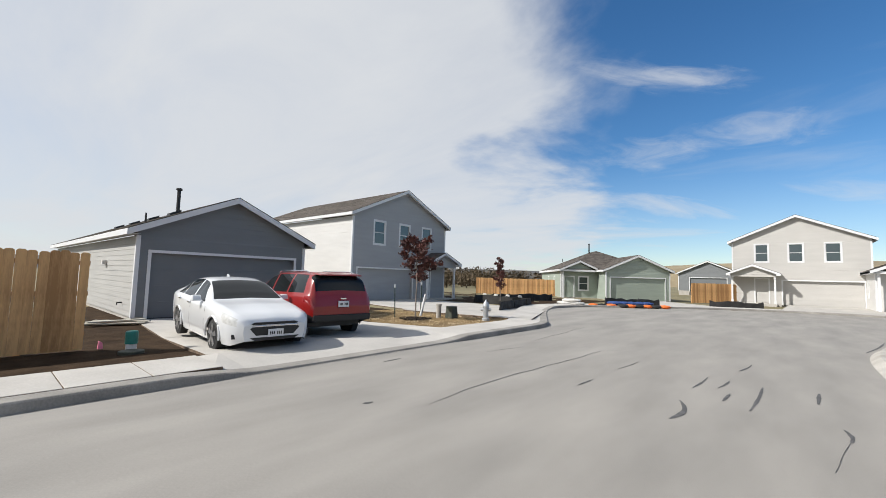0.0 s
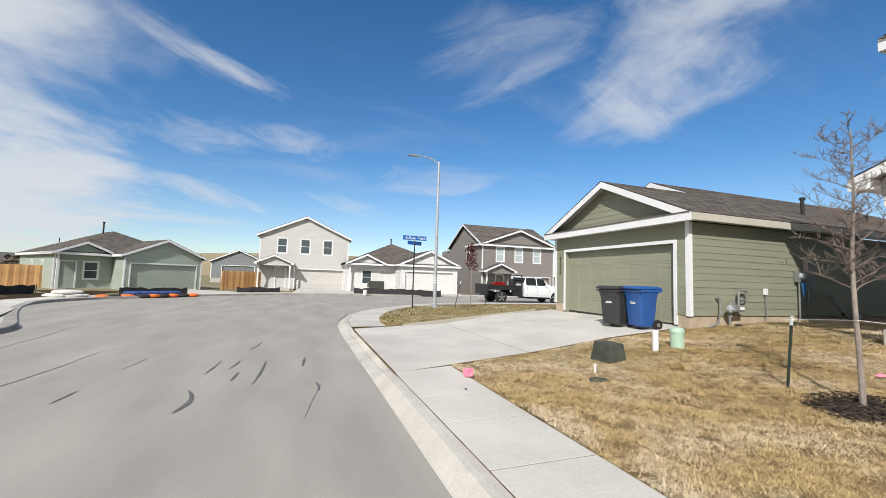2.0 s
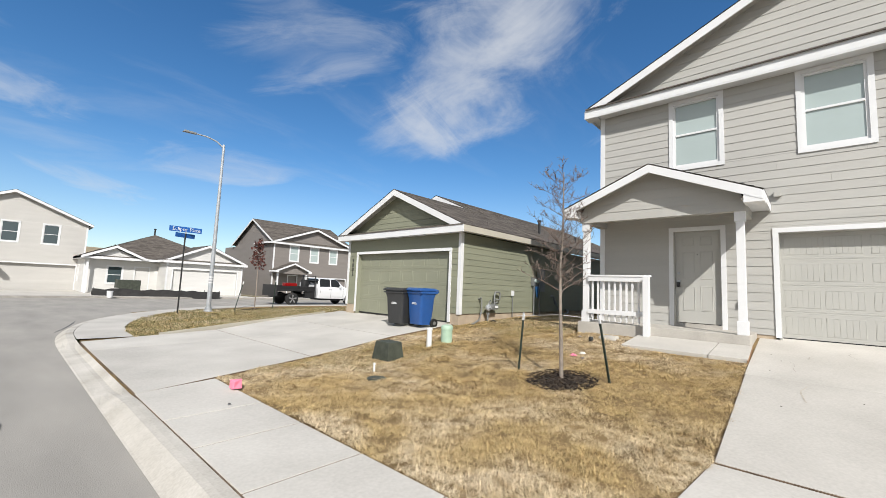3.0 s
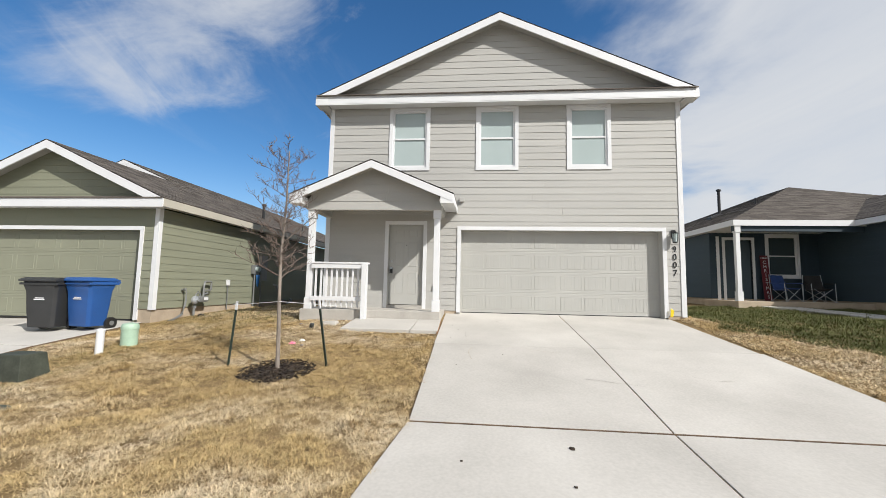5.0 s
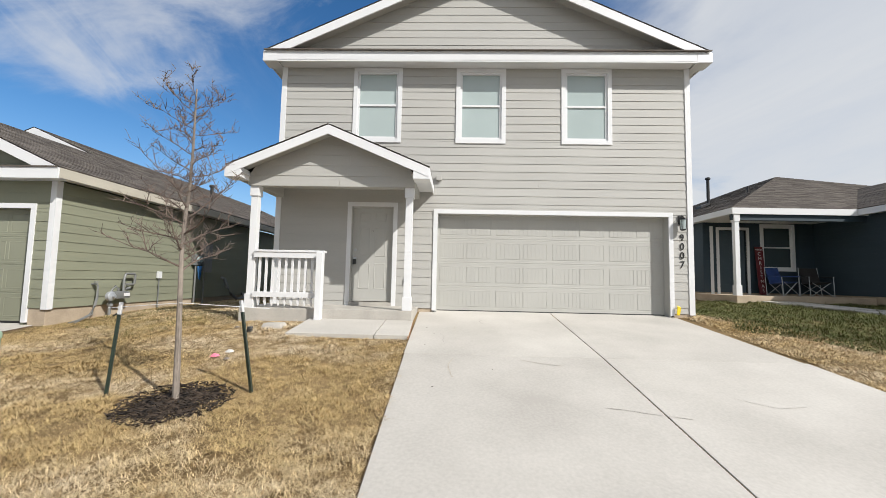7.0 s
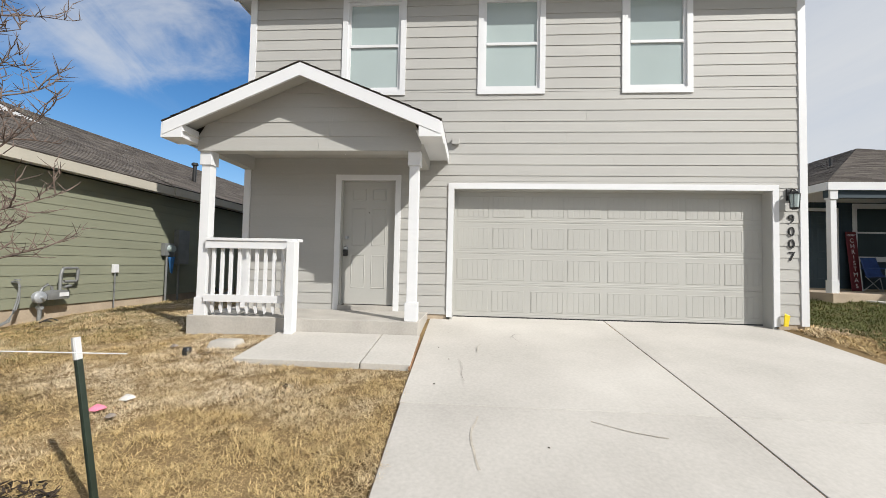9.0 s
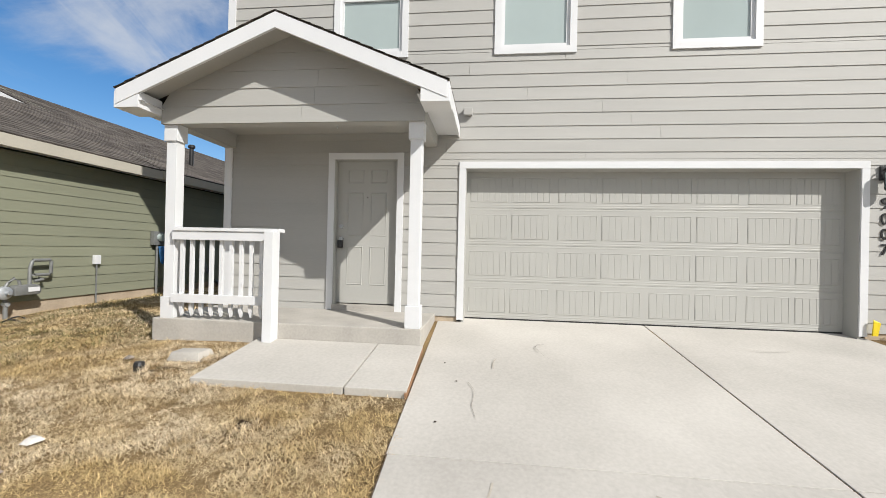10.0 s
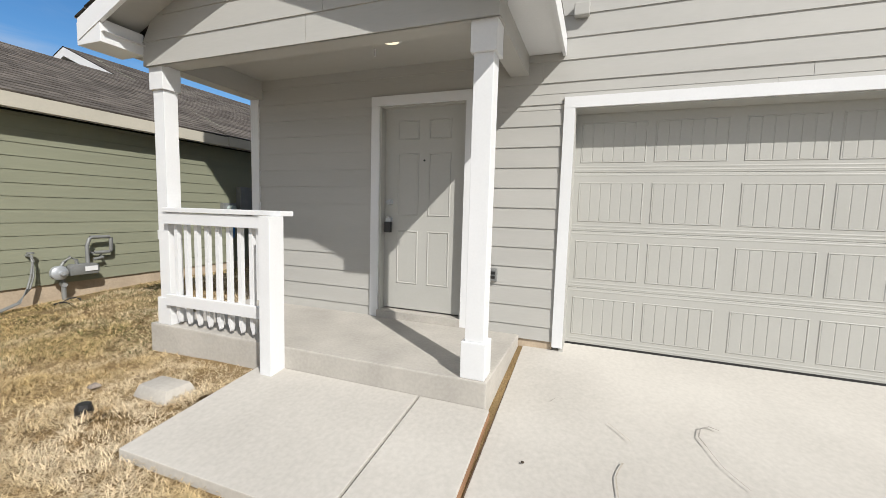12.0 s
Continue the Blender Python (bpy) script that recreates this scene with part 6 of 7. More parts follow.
REDLENS = mat("tail_lens", (0.25, 0.005, 0.005), 0.1, 0.1, 12, 50, 0, spec=0.9)
ALLOY = mat("alloy", (0.5, 0.5, 0.51), 0.3, 0.06, 8, 60, 0, metal=0.8)


def cr(keys, x):
    """Smooth reading of a table of (x, value) pairs."""
    xs = [k[0] for k in keys]
    i = max(0, min(len(keys) - 2, sum(1 for q in xs if q <= x) - 1))
    t = min(1, max(0, (x - xs[i]) / (xs[i + 1] - xs[i])))
    p = [keys[max(0, min(len(keys) - 1, j))][1] for j in (i - 1, i, i + 1, i + 2)]
    h0 = [keys[max(0, min(len(keys) - 1, j))][0] for j in (i - 1, i, i + 1, i + 2)]
    dx = h0[2] - h0[1]
    m1 = (p[2] - p[0]) / max(1e-6, h0[2] - h0[0]) * dx
    m2 = (p[3] - p[1]) / max(1e-6, h0[3] - h0[1]) * dx
    lim = 1.5 * abs(p[2] - p[1])
    m1, m2 = max(-lim, min(lim, m1)), max(-lim, min(lim, m2))
    return (2 * t**3 - 3 * t**2 + 1) * p[1] + (t**3 - 2 * t**2 + t) * m1 + (-2 * t**3 + 3 * t**2) * p[2] + (t**3 - t**2) * m2


def wheel(parent, x, y, r, side, w=0.2):
    t = part("wheel", MB().tube([(x, y - w / 2, r), (x, y - w * 0.42, r), (x, y + w * 0.42, r), (x, y + w / 2, r)], [r * 0.9, r, r, r * 0.9], 28), RUBBER, parent, "black tyre on an alloy rim", smooth=True)
    o = y + side * (w / 2 + 0.002)
    part("rim", MB().tube([(x, o - side * 0.03, r), (x, o, r)], [r * 0.68, r * 0.7], 24), TRIMBLACK, t)
    for k in range(5):
        a = 2 * math.pi * k / 5 + 0.3
        c, q = math.cos(a), math.sin(a)
        p0, p1 = Vector((x + 0.03 * c, o + side * 0.012, r + 0.03 * q)), Vector((x + r * 0.68 * c, o + side * 0.006, r + r * 0.68 * q))
        n = Vector((-q, 0, c))
        part("spoke", MB().add([tuple(p0 - n * 0.03), tuple(p1 - n * 0.055), tuple(p1 + n * 0.055), tuple(p0 + n * 0.03), tuple(p0 - n * 0.02 - Vector((0, side * 0.03, 0))), tuple(p1 - n * 0.04 - Vector((0, side * 0.03, 0))), tuple(p1 + n * 0.04 - Vector((0, side * 0.03, 0))), tuple(p0 + n * 0.02 - Vector((0, side * 0.03, 0)))], [(0, 1, 2, 3), (4, 5, 1, 0), (5, 6, 2, 1), (6, 7, 3, 2), (7, 4, 0, 3)]), ALLOY, t)
    part("hub_cap", MB().tube([(x, o, r), (x, o + side * 0.02, r)], 0.045, 12), ALLOY, t)
    return t


def car(m, spec, paint, label):
    """A body lofted over its length from tables of roof line, belt line and widths; x runs from the nose backwards."""
    c = thing("car", m, label, "car")
    L, nx = spec["length"], 200
    rows = {0: [], 1: []}
    V = [0.0, 0.14, 0.3, 0.42, 0.5, 0.78, 0.9, 1.0]
    nv = 40

    def section(x):
        top, belt, w, rw, sill = (cr(spec[k], x) for k in ("top", "belt", "w", "roofw", "sill"))
        side = [(0.0, (w * 0.93, sill)), (0.14, (w * 0.985, sill + (belt - sill) * 0.28)), (0.3, (w, sill + (belt - sill) * 0.62)), (0.42, (w * 0.985, sill + (belt - sill) * 0.9)), (0.5, (w * 0.95, belt)), (0.78, (rw, top - (top - belt) * 0.1)), (0.9, (rw * 0.72, top - 0.006)), (1.0, (0.0, top + 0.012))]
        ys, zs = [(v, p[0]) for v, p in side], [(v, p[1]) for v, p in side]
        return [(cr(ys, j / nv), cr(zs, j / nv)) for j in range(nv + 1)]

    grid = [section(L * i / nx) for i in range(nx + 1)]
    names = {}
    wheels = spec["wheels"]
    R = spec["r"] + 0.045
    for sd in (-1, 1):
        for i in range(nx):
            for j in range(nv):
                q = [(L * i / nx, *grid[i][j]), (L * (i + 1) / nx, *grid[i + 1][j]), (L * (i + 1) / nx, *grid[i + 1][j + 1]), (L * i / nx, *grid[i][j + 1])]
                x = sum(p[0] for p in q) / 4
                z = sum(p[2] for p in q) / 4
                v = (j + 0.5) / nv
                if v < 0.5 and any((x - wx) ** 2 + (z - spec["r"]) ** 2 < R * R for wx in wheels):
                    continue
                key = "car_body"
                if 0.515 < v < 0.765 and spec["side"][0] + (v - 0.5) * spec["side"][2] < x < spec["side"][1] - (v - 0.5) * spec["side"][3] and not any(abs(x - p) < 0.035 for p in spec["pillars"]):
                    key = "side_window" + ("_r" if sd < 0 else "_l")
                elif v > 0.79 and spec["shield"][0] < x < spec["shield"][1]:
                    key = "windscreen"
                elif v > 0.76 and spec["rear"][0] < x < spec["rear"][1]:
                    key = "rear_window"
                elif spec["lamp"][0] + (v - 0.4) * spec["lamp"][4] < x < spec["lamp"][1] + (v - 0.4) * spec["lamp"][5] and spec["lamp"][2] < v < spec["lamp"][3]:
                    key = "car_lamp" + ("_r" if sd < 0 else "_l")
                elif 0.06 < v < 0.5 and any(abs(x - q - 0.02 * math.sin(v * 9)) < 0.0065 * L / 4.8 for q in spec["seams"]):
                    key = "door_seam"
                elif v < 0.16 and spec.get("cladding"):
                    key = "lower_trim"
                mb = names.setdefault(key, {"v": {}, "f": []})
                idx = []
                for a, b in ((i, j), (i + 1, j), (i + 1, j + 1), (i, j + 1)):
                    k = (a, b, sd if b < nv else 0)
                    if k not in mb["v"]:
                        mb["v"][k] = (len(mb["v"]), (-L * a / nx, sd * grid[a][b][0], grid[a][b][1]))
                    idx.append(mb["v"][k][0])
                mb["f"].append(idx if sd < 0 else idx[::-1])
    for key, d in names.items():
        mb = MB().add([p for _, p in d["v"].values()], d["f"])
        if key == "car_body":
            for i in (0, nx):
                mb.add([(-L * i / nx, sd * y, z) for sd, sec in ((1, grid[i]), (-1, grid[i][::-1])) for y, z in sec], [list(range(2 * nv + 2))])
        kind = key[:-2] if key[-2:] in ("_r", "_l") else key
        part(kind, mb, {"car_body": paint, "lower_trim": TRIMBLACK, "door_seam": TRIMBLACK, "car_lamp": spec["lens"]}.get(kind, CARGLASS), c, smooth=True)
    # dark floor and wheel wells
    part("floor_pan", MB().box(-L + 0.45, -0.35, -spec["w"][2][1] + 0.16, spec["w"][2][1] - 0.16, 0.34, 0.62), TRIMBLACK, c)
    for wx in wheels:
        for sd in (-1, 1):
            y = sd * (cr(spec["w"], wx) - 0.12)
            wheel(c, -wx, y, spec["r"], sd)
            arch = [(-wx + R * math.cos(a), spec["r"] + R * math.sin(a)) for a in [math.pi * (k / 14) * 1.1 - 0.157 for k in range(15)]]
            part("wheel_arch", MB().tube([(x, sd * (cr(spec["w"], -x) + 0.002), max(z, 0.2)) for x, z in arch], 0.022, 6), TRIMBLACK if spec.get("cladding") else paint, c)
    # mirrors, handles, door seams
    for sd in (-1, 1):
        x = spec["side"][0] + 0.28
        y = sd * (cr(spec["w"], x) + 0.06)
        z = cr(spec["belt"], x) + 0.07
        part("wing_mirror", MB().hexa([(-x - 0.05, y - 0.11, z - 0.06), (-x + 0.07, y - 0.09, z - 0.05), (-x + 0.07, y + 0.09, z - 0.05), (-x - 0.05, y + 0.11, z - 0.06), (-x - 0.05, y - 0.1, z + 0.08), (-x + 0.04, y - 0.08, z + 0.07), (-x + 0.04, y + 0.08, z + 0.07), (-x - 0.05, y + 0.1, z + 0.08)]), paint, c, bevel=0.025, smooth=True)
        for p in spec["pillars"]:
            zz = cr(spec["belt"], p + 0.12) - 0.1
            part("door_handle", MB().box(-p - 0.2, -p - 0.02, sd * cr(spec["w"], p) - 0.015, sd * cr(spec["w"], p) + 0.022, zz, zz + 0.03), CHROME if paint == CARWHITE else paint, c, bevel=0.008)
    return c


def plate(parent, x, z, turn):
    p = part("number_plate", MB().box(-0.006, 0.006, -0.155, 0.155, -0.078, 0.078), WHITE, parent, "white number plate", bevel=0.003)
    p.matrix_local = pose(x, 0, z, 0, 0, turn)
    part("plate_frame", MB().box(-0.004, 0.009, -0.165, 0.165, -0.088, -0.076), TRIMBLACK, p)
    for k in range(7):
        if k != 3:
            part("print_bar", MB().box(0.006, 0.008, -0.12 + k * 0.036, -0.097 + k * 0.036, -0.03, 0.03), TRIMBLACK, p)


SEDAN = dict(length=4.86, r=0.335, wheels=(0.93, 3.67), sill=[(0, 0.3), (0.3, 0.2), (4.4, 0.22), (4.86, 0.34)],
             top=[(0, 0.62), (0.08, 0.72), (0.3, 0.82), (0.9, 0.93), (1.45, 1.0), (1.75, 1.16), (2.25, 1.40), (2.75, 1.465), (3.3, 1.44), (3.8, 1.31), (4.25, 1.13), (4.6, 1.09), (4.78, 1.02), (4.86, 0.8)],
             belt=[(0, 0.6), (0.08, 0.68), (0.3, 0.76), (0.9, 0.86), (1.5, 0.93), (2.5, 0.95), (3.5, 0.99), (4.3, 1.02), (4.7, 1.0), (4.86, 0.76)],
             w=[(0, 0.62), (0.12, 0.74), (0.35, 0.85), (0.9, 0.915), (2.5, 0.925), (3.8, 0.92), (4.5, 0.86), (4.75, 0.76), (4.86, 0.66)],
             roofw=[(0, 0.48), (0.3, 0.66), (1.45, 0.76), (1.8, 0.7), (2.4, 0.61), (3.3, 0.6), (3.9, 0.62), (4.3, 0.7), (4.86, 0.5)],
             side=(1.62, 4.02, 1.9, 1.5), pillars=(2.62, 3.45), shield=(1.5, 2.26), rear=(3.4, 4.2), lamp=(0.1, 0.52, 0.36, 0.56, 0.2, 0.9), lens=LENS, seams=(1.5, 2.62, 3.62))
sedan = car(pose(-7.44, 3.92, 0.02, 0, 0.8, -4) @ Matrix.Scale(0.945, 4), SEDAN, CARWHITE, "white four-door sedan parked on the driveway")
for sd in (-1, 1):
    part("fog_lamp", MB().hexa([(-0.045, sd * 0.5, 0.33), (-0.1, sd * 0.5, 0.33), (-0.2, sd * 0.76, 0.34), (-0.14, sd * 0.79, 0.34), (-0.045, sd * 0.5, 0.42), (-0.1, sd * 0.5, 0.42), (-0.2, sd * 0.76, 0.43), (-0.15, sd * 0.79, 0.43)]), TRIMBLACK, sedan, bevel=0.01)
grille = part("grille", MB().prism([(-0.5, 0.53), (-0.38, 0.4), (0.38, 0.4), (0.5, 0.53), (0.46, 0.565), (-0.46, 0.565)], (-0.02, 0.012), "x"), TRIMBLACK, sedan, "black grille")
part("upper_grille", MB().prism([(-0.48, 0.63), (-0.44, 0.605), (0.44, 0.605), (0.48, 0.63), (0.4, 0.655), (-0.4, 0.655)], (-0.08, 0.004), "x"), TRIMBLACK, sedan)
part("chrome_bar", MB().box(-0.02, 0.016, -0.47, 0.47, 0.572, 0.596), CHROME, sedan, bevel=0.006)
part("lower_grille", MB().prism([(-0.5, 0.36), (-0.4, 0.3), (0.4, 0.3), (0.5, 0.36)], (-0.02, 0.01), "x"), TRIMBLACK, sedan)
part("badge", MB().prism([(-0.09, 0.57), (-0.075, 0.6), (0.09, 0.6), (0.075, 0.57)], (0.012, 0.024), "x"), CHROME, sedan)
plate(sedan, 0.03, 0.44, 0)
part("roof_aerial", MB().prism([(-3.1, 1.455), (-2.95, 1.46), (-3.08, 1.53)], (-0.02, 0.02)), CARWHITE, sedan)

SUV = dict(length=5.19, r=0.39, wheels=(1.0, 4.07), cladding=True, sill=[(0, 0.4), (0.3, 0.3), (4.4, 0.32), (4.8, 0.44), (5.19, 0.52)],
           top=[(0, 0.85), (0.08, 0.95), (0.35, 1.04), (1.1, 1.12), (1.6, 1.18), (1.9, 1.34), (2.4, 1.64), (2.9, 1.75), (4.3, 1.75), (4.75, 1.71), (4.95, 1.6), (5.08, 1.3), (5.15, 1.1), (5.19, 0.9)],
           belt=[(0, 0.8), (0.1, 0.9), (0.35, 0.97), (1.1, 1.04), (1.7, 1.1), (4.3, 1.17), (5.0, 1.18), (5.1, 1.1), (5.19, 0.88)],
           w=[(0, 0.72), (0.15, 0.84), (0.4, 0.93), (1.0, 0.985), (2.5, 0.995), (4.2, 0.99), (4.8, 0.95), (5.1, 0.88), (5.19, 0.82)],
           roofw=[(0, 0.6), (0.4, 0.78), (1.6, 0.84), (2.0, 0.78), (2.6, 0.69), (4.3, 0.68), (4.9, 0.7), (5.19, 0.72)],
           side=(1.8, 4.78, 1.7, 0.5), pillars=(2.85, 3.85), shield=(1.62, 2.45), rear=(4.8, 5.09), lamp=(4.86, 5.17, 0.34, 0.48, 0, 0), lens=REDLENS, seams=(1.65, 2.85, 3.9))
suv = car(pose(-12.92, 6.36, -0.01, 0, 0, 175) @ Matrix.Scale(0.93, 4), SUV, CARRED, "dark red sport utility car parked nose to garage")
for sd in (-1, 1):
    part("roof_bar", MB().tube([(-2.7, sd * 0.66, 1.72), (-2.85, sd * 0.66, 1.775), (-4.4, sd * 0.66, 1.775), (-4.6, sd * 0.66, 1.73)], 0.018, 8), CHROME, suv)
part("rear_bumper", MB().prism([(-5.0, 0.5), (-5.22, 0.52), (-5.24, 0.68), (-5.0, 0.7)], (-0.82, 0.82), "y"), TRIMBLACK, suv, bevel=0.02)
plate(suv, -5.215, 0.95, 180)
part("tail_spoiler", MB().hexa([(-5.06, -0.62, 1.67), (-4.7, -0.66, 1.71), (-4.7, 0.66, 1.71), (-5.06, 0.62, 1.67), (-5.06, -0.6, 1.7), (-4.7, -0.64, 1.745), (-4.7, 0.64, 1.745), (-5.06, 0.6, 1.7)]), CARRED, suv, bevel=0.01)
part("badge", MB().prism([(-0.09, 1.07), (-0.075, 1.1), (0.09, 1.1), (0.075, 1.07)], (-5.2, -5.19), "x"), CHROME, suv)

TRUCK = dict(length=3.6, r=0.42, wheels=(0.95,), sill=[(0, 0.5), (0.3, 0.45), (3.3, 0.48), (3.6, 0.5)],
             top=[(0, 1.15), (0.1, 1.24), (1.2, 1.32), (1.45, 1.4), (1.9, 1.82), (2.2, 1.93), (3.3, 1.95), (3.5, 1.85), (3.6, 1.3)],
             belt=[(0, 1.05), (0.1, 1.15), (1.4, 1.24), (3.4, 1.26), (3.6, 1.2)],
             w=[(0, 0.85), (0.15, 0.95), (0.6, 1.0), (2.5, 1.01), (3.5, 1.0), (3.6, 0.96)], roofw=[(0, 0.7), (1.3, 0.85), (1.9, 0.78), (3.3, 0.75), (3.6, 0.75)],
             side=(1.55, 3.45, 1.2, 0.1), pillars=(2.55,), shield=(1.45, 2.0), rear=(3.45, 3.56), lamp=(0.0, 0.3, 0.3, 0.46, 0, 0), lens=LENS, seams=(1.5, 2.55, 3.4))
truck = car(pose(19.4, 27.3, 0.0), TRUCK, CARWHITE, "white crew cab truck with a black flat bed")
part("flat_bed", MB().box(-6.6, -3.9, -1.1, 1.1, 0.95, 1.06), TRIMBLACK, truck, bevel=0.01)
for sd in (-1, 1):
    part("bed_side", MB().box(-6.6, -3.9, sd * 1.06 - 0.03, sd * 1.06 + 0.03, 1.06, 1.3), TRIMBLACK, truck, bevel=0.008)
    part("tool_box", MB().box(-4.6, -3.9, sd * 0.9 - 0.15, sd * 0.9 + 0.15, 0.5, 0.94), TRIMBLACK, truck, bevel=0.012)
    wheel(truck, -5.5, sd * 0.88, 0.42, sd, 0.3)
    part("rack_post", MB().tube([(-3.85, sd * 0.9, 1.0), (-3.8, sd * 0.88, 2.05)], 0.04, 8), TRIMBLACK, truck)
part("tail_board", MB().box(-6.66, -6.6, -1.1, 1.1, 0.6, 1.35), TRIMBLACK, truck, bevel=0.008)
for z in (1.5, 1.75, 2.05):
    part("rack_bar", MB().tube([(-3.82, -0.9, z), (-3.82, 0.9, z)], 0.03, 8), TRIMBLACK, truck)
part("chassis", MB().box(-6.5, -0.6, -0.45, 0.45, 0.5, 0.75), TRIMBLACK, truck)
part("red_crate", MB().box(-5.9, -5.1, -0.75, -0.2, 1.06, 1.5), REDLENS, truck, bevel=0.02)
part("bed_drum", MB().tube([(-4.4, -0.5, 1.06), (-4.4, -0.5, 1.75)], 0.28, 16), TRIMBLACK, truck)
part("white_tank", MB().box(-4.25, -3.95, -0.3, 0.5, 1.06, 1.6), WHITE, truck, bevel=0.03)


# ---- things on the neighbour's porch ----
def camp_chair(x, y, turn, material, label):
    c = thing("camp_chair", pose(x, y, 1.25, 0, 0, turn), label, "chair", "camp chairs on the porch")
    part("seat", MB().hexa([(-0.27, -0.25, 0.42), (0.27, -0.25, 0.42), (0.25, 0.22, 0.36), (-0.25, 0.22, 0.36), (-0.27, -0.25, 0.45), (0.27, -0.25, 0.45), (0.25, 0.22, 0.39), (-0.25, 0.22, 0.39)]), material, c, bevel=0.01)
    part("backrest", MB().hexa([(-0.26, 0.2, 0.38), (0.26, 0.2, 0.38), (0.26, 0.23, 0.38), (-0.26, 0.23, 0.38), (-0.24, 0.36, 0.9), (0.24, 0.36, 0.9), (0.24, 0.39, 0.9), (-0.24, 0.39, 0.9)]), material, c, bevel=0.01)
    for k in (-1, 1):
        part("arm_rest", MB().box(k * 0.33 - 0.04, k * 0.33 + 0.04, -0.25, 0.28, 0.6, 0.63), material, c, bevel=0.01)
        part("leg", MB().tube([(k * 0.3, -0.28, 0), (-k * 0.26, -0.24, 0.44)], 0.012, 6), STEEL, c)
        part("leg", MB().tube([(k * 0.3, 0.28, 0), (-k * 0.26, 0.24, 0.4)], 0.012, 6), STEEL, c)
        part("leg", MB().tube([(k * 0.32, -0.28, 0), (k * 0.33, -0.24, 0.62)], 0.012, 6), STEEL, c)
        part("back_post", MB().tube([(k * 0.32, 0.26, 0), (k * 0.26, 0.38, 0.92)], 0.012, 6), STEEL, c)


camp_chair(15.55, -10.3, -78, BLUEBAG, "blue folding camp chair on the porch")
camp_chair(15.45, -11.25, -100, FABRIC, "black folding camp chair on the porch")
BOARDRED = mat("dark_red_board", (0.12, 0.012, 0.018), 0.6, 0.2, 4, 40, 0.2, stretch=(4, 4, 0.5))
post = thing("greeting_board", pose(15.95, -9.98, 1.25, -6, 0, -90), "dark red upright board with white holiday letters", "sign")
part("board_plank", MB().box(-0.13, 0.13, -0.012, 0.012, 0, 1.62), BOARDRED, post, bevel=0.005)
lettering("MERRY", pose(0, -0.014, 1.52, 90), 0.075, WHITE, post, 0.001)
for k, ch in enumerate("CHRISTMAS"):
    lettering(ch, pose(0, -0.014, 1.37 - k * 0.155, 90), 0.16, WHITE, post, 0.001)
paving("garden_path", "concrete path across the neighbour's lawn", [[(10.5, -11.5), (14.2, -9.6), (14.2, -8.6), (10.2, -10.6)]], lambda x, y: gz(x, y) + 0.06, "path", 0.01, False)


# ---- street surface: tar seals and cracks ----
def streak(line, w, label, rng):
    v = []
    for i, (x, y) in enumerate(line):
        a, b = Vector(line[max(0, i - 1)]), Vector(line[min(len(line) - 1, i + 1)])
        t = (b - a).normalized()
        e = 0.62 * w * (0.35 + 0.65 * math.sin(math.pi * (i + 0.5) / len(line))) * rng.uniform(0.7, 1.25)
        v += [(x - t.y * e, y + t.x * e, 0.004), (x + t.y * e, y - t.x * e, 0.004)]
    return single("tar_seal", MB().add(v, [(2 * i, 2 * i + 1, 2 * i + 3, 2 * i + 2) for i in range(len(line) - 1)]), TAR, label, "road mark", group="tar seals on the street", kind="structure")


rng = random.Random(4)
SEALS = [((-1.08, 6.45), (-1.02, 5.5), 0.055, 0.1), ((-1.02, 8.4), (-1.08, 7.4), 0.03, 0.02), ((-0.71, 8.36), (-0.79, 7.67), 0.03, 0.02), ((-0.61, 7.41), (-0.64, 6.87), 0.035, 0.0), ((-0.27, 8.26), (-0.33, 6.59), 0.038, 0.02), ((0.39, 8.46), (0.35, 7.67), 0.04, 0.0), ((0.52, 6.54), (0.54, 6.06), 0.035, 0.03), ((-0.53, 10.45), (-0.67, 9.46), 0.028, 0.03), ((-2.37, 6.72), (-2.4, 6.17), 0.028, 0.0), ((-2.26, 8.89), (-2.34, 7.91), 0.018, 0.02), ((2.2, 18.0), (1.5, 14.78), 0.05, 0.05), ((-5.63, 5.54), (-5.62, 5.1), 0.04, 0.0), ((-3.9, 3.42), (-3.93, 3.28), 0.05, 0.0)]
for a, b, w, bend in SEALS:
    n = 9
    line = [(a[0] + (b[0] - a[0]) * k / n + bend * math.sin(math.pi * k / n), a[1] + (b[1] - a[1]) * k / n) for k in range(n + 1)]
    streak(line, w, "short dark tar seal on the asphalt", rng)
for pts, w in (([(-3.33, 3.87), (-3.42, 4.64), (-3.45, 5.74), (-3.31, 7.87), (-3.23, 9.6), (-2.93, 10.0)], 0.016), ([(-5.37, 14.03), (-5.19, 12.04), (-5.02, 9.63)], 0.018), ([(-4.74, 8.63), (-4.91, 7.44)], 0.016), ([(0.54, 6.06), (0.45, 5.5), (0.36, 5.0)], 0.006)):
    line = densify(pts, 0.12)
    streak([(x + 0.04 * noise.noise(Vector((y * 1.7, pts[0][0], 0))), y) for x, y in line], w, "long dark sealed crack in the asphalt", rng)


SCUFF = mat("grey_scuff", (0.34, 0.315, 0.285), 0.9, 0.2, 6, 40, 0.1)
STAIN = mat("concrete_stain", (0.43, 0.39, 0.33), 0.9, 0.15, 6, 40, 0.1)
HAIR = mat("hairline_dirt", (0.35, 0.32, 0.285), 0.9, 0.2, 6, 40, 0.1)


